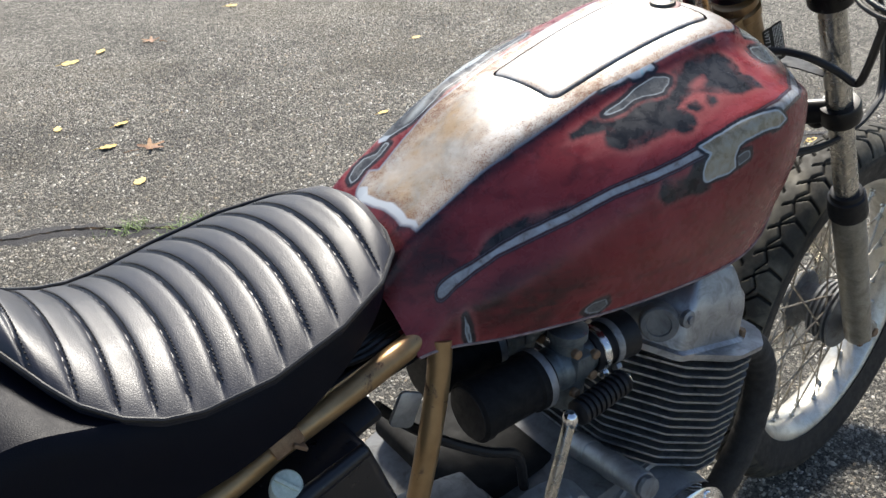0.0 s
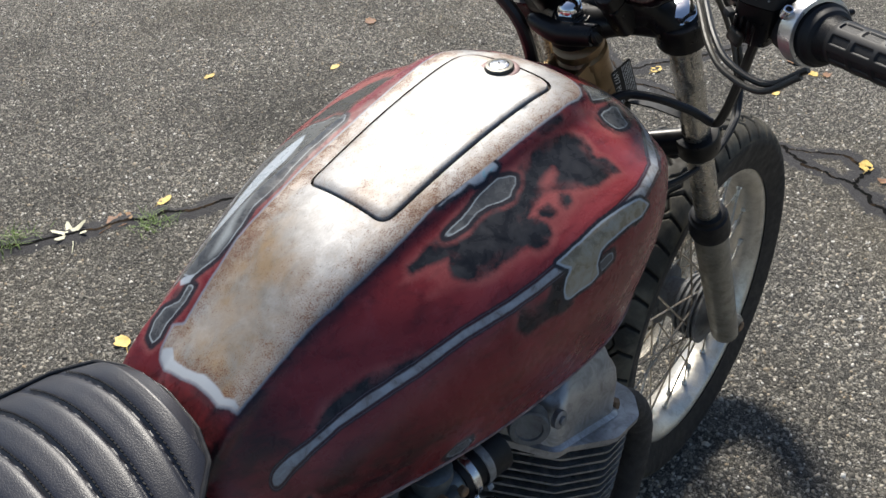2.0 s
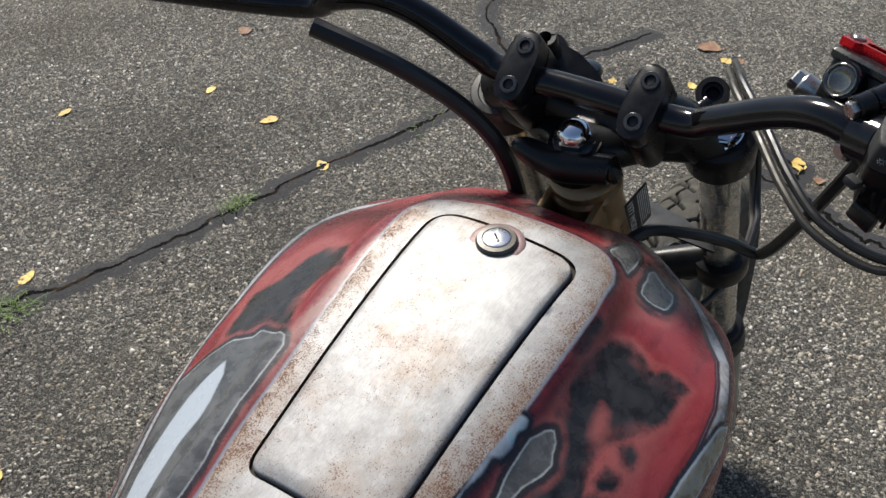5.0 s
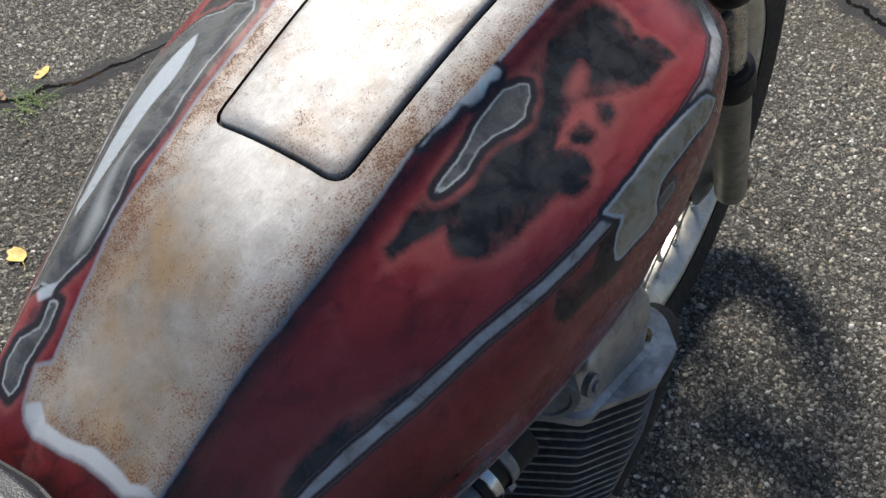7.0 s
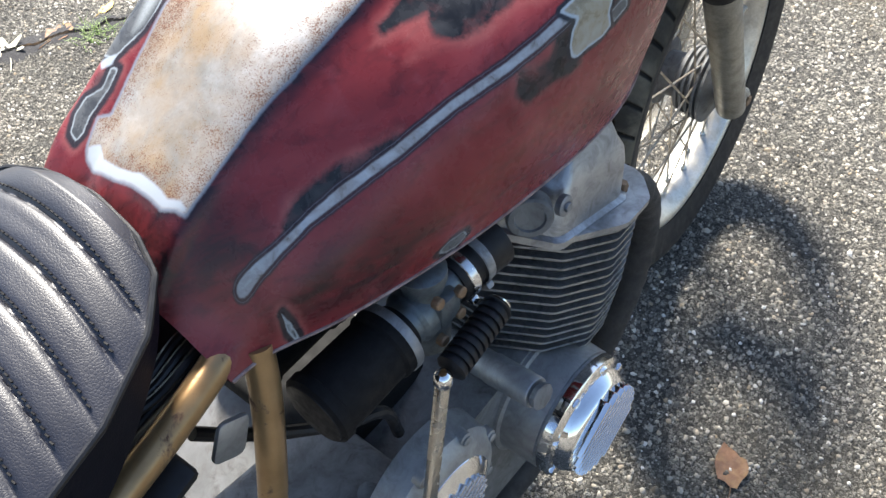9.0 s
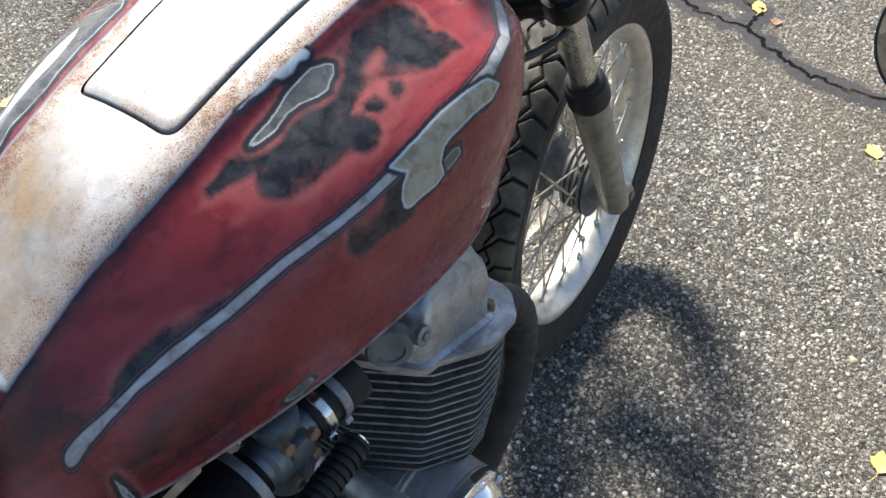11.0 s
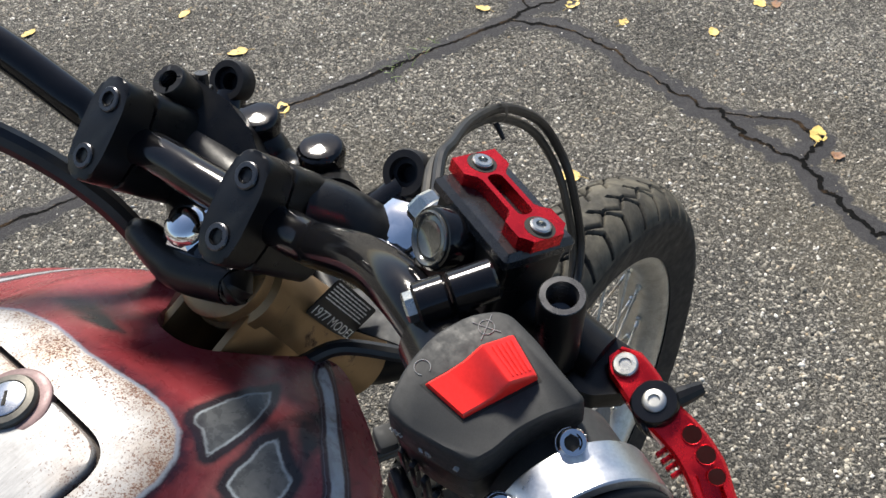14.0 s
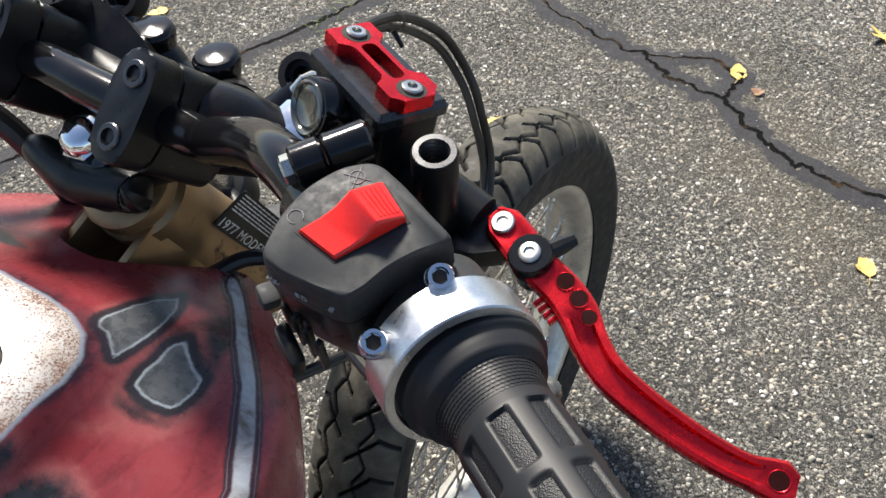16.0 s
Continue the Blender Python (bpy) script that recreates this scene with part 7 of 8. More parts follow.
def make_master_cylinder():
    bm = bmesh.new()
    box(bm, RES @ pose(0.0005, 0, -0.026), 0.0450, 0.0295, 0.050, 0.003, 3)
    res = part("brake_reservoir", bm, BLACK, bar, "black brake fluid reservoir")
    bm = bmesh.new()
    slab(bm, RES, round_outline([(-0.0243, -0.0166), (0.0243, -0.0166), (0.0243, 0.0166), (-0.0243, 0.0166)], 0.0022, 3), -0.0045, 0.0035, 0.0022, 1)
    cap = part("reservoir_cap", bm, CAPGREY, bar, "grey-black reservoir cap")
    # red bracket with a slot
    half = [(-0.0246, 0.0100), (-0.0150, 0.0104), (-0.0120, 0.0066), (-0.0100, 0.0056), (0.0075, 0.0056), (0.0098, 0.0072), (0.0120, 0.0106), (0.0205, 0.0108), (0.0222, 0.0088), (0.0236, 0.0074), (0.0247, 0.0068)]
    outer = [(x, -y) for x, y in half] + half[::-1]
    inner = round_outline([(-0.0115, -0.0034), (0.0115, -0.0034), (0.0115, 0.0034), (-0.0115, 0.0034)], 0.003, 3)
    bm = bmesh.new()
    for side in (1, -1):
        o = [p for p in outer if p[1] * side > 0]
        i = [p for p in inner if p[1] * side > 0]
        o.sort(key=lambda p: p[0])
        i.sort(key=lambda p: p[0])
        ring = o + [(0.0247, 0.0)] + [(0.0115, 0.0)] + i[::-1] + [(-0.0115, 0.0), (-0.0246, 0.0)]
        slab(bm, RES, ring, 0.0036, 0.0092, 0.0)
    bmesh.ops.remove_doubles(bm, verts=bm.verts, dist=0.00005)
    part("cap_bracket", bm, RED_ALLOY, cap, "red anodised bracket across the cap", 30)
    for x in (-0.0186, 0.0190):
        bm = bmesh.new()
        at = RES @ Vector((x, 0, 0.0090))
        n = RES.to_3x3() @ Vector((0, 0, 1))
        lathe(bm, at, n, [(0, 0.0058), (0.0003, 0.0058), (0.0004, 0.0040)], 24)
        part("screw_recess", bm, DARK, cap)
        bm = bmesh.new()
        lathe(bm, at, n, [(0, 0.0040), (0.0014, 0.0040), (0.0019, 0.0034), (0.0019, 0.0019), (0.0005, 0.0018)], 24)
        part("cap_screw", bm, ZINC, cap, "bright socket screw")
    # sight glass
    at = Vector((0.3290, -0.1710, 1.0840))
    ax = Vector((-0.76, 0.28, 0.42)).normalized()
    bm = bmesh.new()
    lathe(bm, at - ax * 0.012, ax, [(-0.006, 0.0124), (0.009, 0.0124), (0.0105, 0.0118), (0.0108, 0.0104), (0.0104, 0.0098), (0.0095, 0.0006)], 36)
    part("sight_glass_rim", bm, GLOSS, res)
    bm = bmesh.new()
    lathe(bm, at - ax * 0.002, ax, [(0, 0.0106), (0.0016, 0.0106), (0.0020, 0.0100), (0.0016, 0.0092), (0.0006, 0.0086), (0.0010, 0.0070), (0.0004, 0.0060), (0.0002, 0.0010)], 32)
    part("sight_glass", bm, surface("sight glass", (0.17, 0.17, 0.155), 0.12, 0.75, 0.1, 60, 0.0), res, "round sight glass")
    # clamp bolts on the bar
    for a, b in (((0.3000, -0.1850, 1.0805), (0.3270, -0.2040, 1.0860)), ((0.300, -0.186, 1.052), (0.327, -0.205, 1.056))):
        a, b = Vector(a), Vector(b)
        bm = bmesh.new()
        rod(bm, a + (b - a) * 0.12, a + (b - a) * 0.48, 0.0078, edge=0.001)
        rod(bm, a + (b - a) * 0.50, b, 0.0078, edge=0.001)
        part("perch_clamp", bm, GLOSS, bar)
        bm = bmesh.new()
        hexhead(bm, a + (b - a) * 0.12, a - b, 0.0056, 0.004)
        part("clamp_screw", bm, ZINC, bar, "zinc hex screw")
    bm = bmesh.new()
    lathe(bm, (0.3035, -0.203, 1.0645), AXIS, [(-0.012, 0.0150), (-0.010, 0.0165), (0.008, 0.0165), (0.010, 0.0150)], 28)
    part("perch_ring", bm, GLOSS, bar)
    # mirror boss with its thread
    top = Vector((0.3365, -0.2255, 1.0832))
    up = Vector((-0.12, -0.10, 1.0)).normalized()
    bm = bmesh.new()
    lathe(bm, top, up, [(-0.040, 0.0088), (-0.001, 0.0088), (0.0, 0.0082), (0.0, 0.0058)], 32, cap=False)
    part("mirror_boss", bm, [BLACK], bar, "threaded mirror boss, empty")
    bm = bmesh.new()
    lathe(bm, top, up, [(0.0002, 0.0082), (0.0004, 0.0080), (0.0004, 0.0058)] + [(-0.0011 * k, 0.0058 - 0.0007 * (k % 2)) for k in range(1, 12)] + [(-0.0140, 0.0005)], 32, cap=False)
    part("boss_rim", bm, BOLT, bar, "bare steel thread")
    # body of the cylinder and lever bracket
    bm = bmesh.new()
    sweep(bm, smooth_path([(0.352, -0.160, 1.050), (0.352, -0.205, 1.046), (0.352, -0.235, 1.040)]), [0.011, 0.013, 0.011], 18)
    part("brake_cylinder", bm, BLACK, bar, "black brake master cylinder")
    bm = bmesh.new()
    tip, way = Vector((0.3585, -0.1500, 1.0575)), Vector((0.12, 0.88, 0.40)).normalized()
    lathe(bm, tip, way, [(-0.010, 0.0080), (0.001, 0.0086), (0.006, 0.0086), (0.0072, 0.0076)], 26)
    hexhead(bm, tip + way * 0.007, way, 0.0078, 0.0065)
    part("banjo_bolt", bm, ZINC, bar, "dull zinc banjo bolt")
    bm = bmesh.new()
    m = basis((0.25, -0.95, -0.1), (-0.1, -0.1, 1), (0.349, -0.232, 1.040))
    slab(bm, m, round_outline([(-0.030, -0.016), (0.006, -0.014), (0.020, -0.006), (0.020, 0.010), (0.0, 0.015), (-0.030, 0.012)], 0.006, 4), -0.009, 0.0015, 0.002)
    part("lever_bracket", bm, BLACK, bar)
    return res


make_master_cylinder()

LEVER = [(0.3560, -0.2400, 1.0425), (0.3517, -0.2510, 1.0412), (0.3465, -0.2630, 1.0385), (0.3430, -0.2775, 1.0356), (0.3380, -0.2880, 1.0330), (0.3310, -0.2970, 1.0300), (0.3250, -0.3080, 1.0272), (0.3215, -0.3240, 1.0248), (0.3195, -0.3420, 1.0228), (0.3195, -0.3580, 1.0213), (0.3215, -0.3700, 1.0208), (0.3235, -0.3790, 1.0212)]


def make_lever():
    """Flat drilled root, then a bent blade with a channel between two rails, and a ball end with a hole."""
    path = smooth_path(LEVER, 6)
    up0 = Vector((-0.42, -0.16, 0.90))
    n = len(path)
    bm = bmesh.new()
    loops, frames = [], []
    for i, p in enumerate(path):
        d = (path[min(i + 1, n - 1)] - path[max(i - 1, 0)]).normalized()
        h = (up0 - d * up0.dot(d)).normalized()
        s = d.cross(h)
        s = s if s.x > 0 else -s
        frames.append((p, d, h, s))
        t = i / (n - 1)
        w = float(np.interp(t, [0, 0.04, 0.12, 0.2, 0.36, 0.46, 0.60, 0.86, 0.91, 0.96, 1.0], [0.5, 1.0, 1.05, 0.95, 1.02, 0.92, 0.84, 0.74, 0.92, 1.0, 0.55]))
        q = float(np.interp(t, [0, 0.36, 0.44, 0.70, 0.90, 1.0], [0.04, 0.04, 1.0, 1.0, 0.05, 0.03]))
        sec = [(-0.0074, -0.0044), (-0.0074, 0.0030), (-0.0062, 0.0046), (-0.0042, 0.0046), (-0.0032, 0.0046 - 0.0046 * q), (0.0028, 0.0046 - 0.0046 * q), (0.0038, 0.0048), (0.0062, 0.0048), (0.0074, 0.0034), (0.0074, -0.0044)]
        loops.append([p + s * a * w + h * b for a, b in sec])
    rings(bm, loops)
    lever = part("brake_lever", bm, RED_ALLOY, bar, "red anodised brake lever with drilled holes", 30)
    bore = surface("shaded red bore", (0.016, 0.0008, 0.001), 0.9, 0.0, 0.1, 80, 0.0, 0.0006, None, 0.5, 0.0, 25.0, 0.1)

    def hole(t, r, aside=0.0):
        p, d, h, s = frames[int(t * (n - 1))]
        at = p + s * aside
        bm = bmesh.new()
        lathe(bm, at + h * 0.0047, h, [(0.0001, r * 1.10), (0.0003, r * 1.04), (0.0001, r * 0.96), (0.0000, r * 0.5)], 22, cap=False)
        part("hole_rim", bm, RED_ALLOY, lever)
        bm = bmesh.new()
        lathe(bm, at + h * 0.0044, h, [(0.0, r * 0.98), (0.0005, r * 0.97)], 22)
        part("drilled_hole", bm, bore, lever)
    for t, r in ((0.285, 0.0034), (0.342, 0.0034), (0.395, 0.0030)):
        hole(t, r, 0.0026)
    hole(0.945, 0.0034)
    hn = frames[2][2]
    bm = bmesh.new()
    at = Vector((0.3532, -0.2462, 1.0415)) + hn * 0.0050
    lathe(bm, at, hn, [(-0.012, 0.0048), (0.0012, 0.0048), (0.0017, 0.0042), (0.0017, 0.0024), (0.0010, 0.0022)], 28)
    part("pivot_bolt", bm, ZINC, lever, "bright pivot bolt")
    at = Vector((0.3465, -0.2625, 1.0400))
    bm = bmesh.new()
    lathe(bm, at, hn, [(-0.010, 0.0088), (0.0046, 0.0088), (0.0058, 0.0080), (0.0058, 0.0054)], 32)
    part("span_adjuster", bm, GLOSS, lever, "black span adjuster")
    bm = bmesh.new()
    lathe(bm, at + hn * 0.0052, hn, [(0, 0.0044), (0.0014, 0.0044), (0.0018, 0.0038), (0.0018, 0.0022), (0.0010, 0.0020)], 24)
    part("adjuster_screw", bm, ZINC, lever)
    bm = bmesh.new()
    sweep(bm, smooth_path([at + Vector((0.004, -0.004, 0.003)), at + Vector((0.009, -0.007, 0.004)), at + Vector((0.014, -0.010, 0.005))]), [0.0040, 0.0036, 0.0026], 10)
    part("adjuster_tab", bm, BLACK, lever)
    # teeth under the root
    p, d, h, s = frames[int(0.3 * (n - 1))]
    for k in range(4):
        bm = bmesh.new()
        box(bm, basis(s, h, p - s * 0.0090 + d * (0.0030 * k - 0.004) - h * 0.002), 0.0050, 0.0016, 0.0040, 0.0004)
        part("lever_tooth", bm, RED_ALLOY, lever)


make_lever()


def make_casting_posts():
    # threaded boss by the left clamp
    bm = bmesh.new()
    top, ax = Vector((0.3740, 0.0575, 1.0365)), Vector((-0.42, -0.05, 0.9)).normalized()
    lathe(bm, top, ax, [(-0.034, 0.0120), (-0.006, 0.0104), (-0.001, 0.0100), (0, 0.0092), (0, 0.0056)], 28, cap=False)
    lathe(bm, top, ax, [(0.0, 0.0056)] + [(-0.0011 * k, 0.0056 - 0.0006 * (k % 2)) for k in range(1, 11)] + [(-0.013, 0.0005)], 24, cap=False)
    part("threaded_boss", bm, BLACK, casting)
    bm = bmesh.new()
    way = Vector((0.30, 0.10, 0.95)).normalized()
    hexhead(bm, Vector((0.4000, 0.0710, 1.0040)), way, 0.0075, 0.007)
    rod(bm, Vector((0.3990, 0.0705, 0.9900)), Vector((0.4000, 0.0710, 1.0040)) + way * 0.015, 0.0040, seg=12)
    part("stud_nut", bm, BOLT, casting, "dark steel nut on a stud")
    for at in ((0.4270, 0.0760, 0.9980), (0.4290, -0.0670, 0.9960)):
        at = Vector(at)
        ax = Vector((-0.72, -0.15, 0.66)).normalized()
        bm = bmesh.new()
        lathe(bm, at - ax * 0.007, ax, [(0, 0.0120), (0.002, 0.0134), (0.012, 0.0134), (0.014, 0.0125), (0.014, 0.0085), (0.010, 0.0080), (0.010, 0.0055), (0.002, 0.0050)], 28)
        part("mount_eye", bm, RUBBER, casting, "rubber-bushed mounting eye")
        bm = bmesh.new()
        foot = Vector((0.385, at.y * 0.72, 0.975))
        sweep(bm, smooth_path([foot, (foot + at) / 2 + Vector((0, 0, -0.008)), at - Vector((0.004, 0, 0.008))]), [0.015, 0.011, 0.010], 14)
        part("mount_stalk", bm, GLOSS, casting)
    for at in ((0.4105, 0.0365, 0.9905), (0.4140, -0.0130, 0.9885)):
        at = Vector(at)
        bm = bmesh.new()
        path = smooth_path([at + Vector((-0.030, 0.004, -0.030)), at + Vector((-0.016, 0.002, -0.026)), at + Vector((-0.003, 0, -0.016)), at + Vector((0.0, 0, -0.004)), at + Vector((0.001, 0, 0.006)), at + Vector((0.001, 0, 0.0100)), at + Vector((0.001, 0, 0.0115))], 5)
        sweep(bm, path, [0.018, 0.0160, 0.0122, 0.0128, 0.0142, 0.0118, 0.001], 24)
        part("rubber_stud", bm, GLOSS, casting, "black rounded stud")


make_casting_posts()


def cable(name, points, r, material=None, parent=None, label="", n=8, seg=10):
    bm = bmesh.new()
    sweep(bm, smooth_path(points, n), r, seg)
    return part(name, bm, material or CABLE, parent or bike, label)


LOOP = [(0.380, -0.040, 0.740), (0.460, -0.080, 0.745), (0.520, -0.099, 0.766), (0.563, -0.098, 0.790), (0.585, -0.090, 0.800), (0.598, -0.082, 0.821), (0.599, -0.078, 0.840), (0.597, -0.074, 0.862), (0.598, -0.067, 0.882), (0.597, -0.058, 0.901), (0.585, -0.051, 0.928), (0.561, -0.050, 0.953), (0.528, -0.054, 0.977), (0.484, -0.066, 0.998), (0.452, -0.079, 1.008), (0.431, -0.088, 1.012), (0.385, -0.122, 1.007), (0.342, -0.157, 0.996), (0.317, -0.189, 0.986), (0.304, -0.233, 0.984), (0.305, -0.266, 1.008)]
cable("throttle_cable", LOOP, 0.0034, CABLE, bike, "black throttle cable looped out ahead of the fork")
cable("throttle_cable", [(x - 0.005, y + 0.003, z - 0.006) for x, y, z in LOOP], 0.0031, CABLE_GREY, bike, "dull grey throttle cable looped out ahead of the fork")
bm = bmesh.new()
lathe(bm, (0.525, -0.0535, 0.9755), (0.86, 0.18, -0.48), [(-0.002, 0.0078), (0.002, 0.0078)], 14, cap=False)
rod(bm, (0.522, -0.056, 0.970), (0.520, -0.064, 0.962), 0.002, 0.0014, 8)
part("cable_tie", bm, CABLE, bike)
cable("clutch_cable", [(0.262, 0.20, 1.055), (0.285, 0.145, 1.030), (0.310, 0.108, 0.999), (0.324, 0.083, 0.972), (0.331, 0.066, 0.945), (0.337, 0.055, 0.905), (0.34, 0.045, 0.85)], 0.0078, None, bike, "thick black cable running into the tank notch")
cable("wiring_loom", [(0.352, -0.040, 0.885), (0.374, -0.052, 0.888), (0.394, -0.080, 0.884), (0.420, -0.108, 0.868), (0.437, -0.128, 0.853), (0.428, -0.142, 0.872), (0.402, -0.163, 0.925), (0.382, -0.178, 0.968), (0.366, -0.190, 1.005), (0.345, -0.196, 1.035)], 0.0052, None, bike, "taped black wiring loom")


def make_plate():
    d = RAKE
    nrm = Vector((-0.24, -0.96, 0.0))
    m = basis(d, nrm, (0.3960, -0.0310, 0.8880))
    bm = bmesh.new()
    slab(bm, m, round_outline([(-0.028, -0.0145), (0.030, -0.0145), (0.030, 0.0145), (-0.028, 0.0145)], 0.0025, 3), 0.0, 0.0012, 0.0003)
    plate = part("compliance_plate", bm, surface("black printed plate", (0.016, 0.015, 0.014), 0.35, 0.0, 0.1, 80, 0.0), bike, "small black data plate on the steering head")
    for k in range(6):
        bm = bmesh.new()
        x = -0.0255
        rng = random.Random(k)
        while x < 0.026:
            w = rng.uniform(0.003, 0.008)
            if x + w > 0.028:
                break
            box(bm, m @ pose(x + w / 2, 0.0122 - 0.0023 * k, 0.0014), w, 0.0009, 0.0003, 0.0)
            x += w + 0.0012
        part("print_line", bm, WHITE_INK, plate, smooth=False)
    txt = bpy.data.curves.new("plate_text", "FONT")
    txt.body = "1977 MODEL"
    txt.size = 0.0098
    txt.extrude = 0.00012
    txt.space_character = 1.05
    ob = new("plate_text", txt)
    txt.materials.append(WHITE_INK)
    ob.parent = plate
    ob.matrix_basis = Matrix.Translation(-ORIGIN[plate.name]) @ m @ pose(-0.0265, -0.0125, 0.0014)


make_plate()


def make_bracket_plate():
    """Bent sheet bracket standing off the lower yoke."""
    bm = bmesh.new()
    outline = [(0.429, -0.002), (0.453, -0.020), (0.443, -0.060), (0.426, -0.092), (0.411, -0.099), (0.414, -0.060), (0.404, -0.026)]
    slab(bm, Matrix.Translation((0, 0, 0.858)), outline, 0.0, 0.0018, 0.0005)
    sweep(bm, smooth_path([(0.425, -0.020, 0.857), (0.432, -0.015, 0.830), (0.436, -0.010, 0.790)]), 0.006, 10)
    part("sheet_bracket", bm, surface("blued sheet steel", (0.018, 0.020, 0.024), 0.7, 0.0, 0.25, 60, 0.1, 0.0004, (0.03, 0.026, 0.022), 0.5), bike, "blued sheet steel bracket by the fork")


make_bracket_plate()


MIRROR_WAY = Vector((-0.95, -0.14, 0.283)).normalized()


def make_bar_end():
    e = GRIP_B + AXIS * 0.002
    bm = bmesh.new()
    lathe(bm, e, AXIS, [(0, 0.0130), (0.002, 0.0155), (0.013, 0.0155), (0.015, 0.0140), (0.015, 0.009), (0.013, 0.0085)], 32)
    mirror = part("bar_end_mirror", bm, GLOSS, bar, "black bar-end mirror clamp")
    bm = bmesh.new()
    lathe(bm, e + AXIS * 0.0135, AXIS, [(0, 0.0080), (0.0014, 0.0080), (0.0018, 0.0072), (0.0018, 0.0032), (0.0004, 0.0030)], 28)
    part("mirror_bolt", bm, ZINC, mirror, "bright washer-faced bolt")
    up = Vector((-0.45, 0.0, 0.9)).normalized()
    side = AXIS.cross(up)
    for k in (0, 1):
        bm = bmesh.new()
        p = e + AXIS * 0.008 + up * 0.0165 + side * (0.004 - 0.008 * k)
        rod(bm, p - side * 0.006, p + side * 0.006, 0.0045, edge=0.001)
        part("clamp_lug", bm, [GLOSS, ZINC][k], mirror)
    arm0 = e + AXIS * 0.010 - up * 0.022
    c = Vector((0.2543, -0.4753, 0.9969))
    flat = (arm0 - c) - MIRROR_WAY * (arm0 - c).dot(MIRROR_WAY)
    edge = c + flat.normalized() * 0.0455 - MIRROR_WAY * 0.003
    bm = bmesh.new()
    sweep(bm, smooth_path([e + AXIS * 0.010 - up * 0.008, arm0, arm0 * 0.6 + edge * 0.4 - up * 0.006, edge, edge - flat.normalized() * 0.006]), [0.0085, 0.009, 0.0062, 0.0056, 0.005], 14)
    part("mirror_arm", bm, GLOSS, mirror)
    nrm = MIRROR_WAY
    bm = bmesh.new()
    lathe(bm, c, nrm, [(-0.012, 0.018), (-0.009, 0.034), (-0.003, 0.0445), (0.0, 0.0468), (0.0012, 0.0468), (0.0014, 0.0452), (0.0004, 0.0450)], 64)
    part("mirror_shell", bm, PLASTIC, mirror)
    bm = bmesh.new()
    lathe(bm, c, nrm, [(0.0004, 0.0451), (0.0007, 0.0449)], 64)
    glass, gn, gl, gb = mat("mirror glass")
    gb.inputs["Base Color"].default_value = (0.46, 0.47, 0.47, 1)
    gb.inputs["Metallic"].default_value = 1.0
    gb.inputs["Roughness"].default_value = 0.015
    part("mirror_glass", bm, glass, mirror, "round mirror glass")


make_bar_end()


# ---- frame, intake, battery and the parts under the seat ----
def make_frame():
    for s in (-1, 1):
        bm = bmesh.new()
        sweep(bm, smooth_path([(-0.196, s * 0.084, 0.7160), (-0.222, s * 0.092, 0.7150), (-0.250, s * 0.099, 0.7130), (-0.290, s * 0.105, 0.7060), (-0.372, s * 0.112, 0.6880), (-0.480, s * 0.118, 0.6600), (-0.75, s * 0.12, 0.64)]), 0.0126, 20)
        part("seat_rail", bm, GOLD, bike, "gold painted seat rail")
        bm = bmesh.new()
        sweep(bm, smooth_path([(-0.184, s * 0.098, 0.715), (-0.192, s * 0.104, 0.670), (-0.211, s * 0.112, 0.600), (-0.232, s * 0.116, 0.520), (-0.252, s * 0.118, 0.42), (-0.25, s * 0.12, 0.22), (-0.2, s * 0.12, 0.14)]), 0.0126, 20)
        part("frame_upright", bm, GOLD, bike, "gold painted frame upright")
    bm = bmesh.new()
    box(bm, basis((0.94, 0, 0.34), (0, -1, 0.3), (-0.372, -0.128, 0.700)), 0.030, 0.016, 0.003, 0.001)
    box(bm, basis((0.6, 0, 0.8), (0, -1, 0.3), (-0.362, -0.130, 0.694)), 0.004, 0.014, 0.012, 0.001)
    part("bracket_tab", bm, RUSTED, bike, "torn rusty bracket tab")
    bm = bmesh.new()
    slab(bm, basis((0.3, 0, 1), (0, -1, 0), (-0.235, -0.105, 0.650)), round_outline([(-0.02, -0.014), (0.02, -0.018), (0.026, 0.010), (-0.012, 0.016)], 0.006), -0.002, 0.002, 0.0008)
    part("frame_lug", bm, CASE, bike)


make_frame()


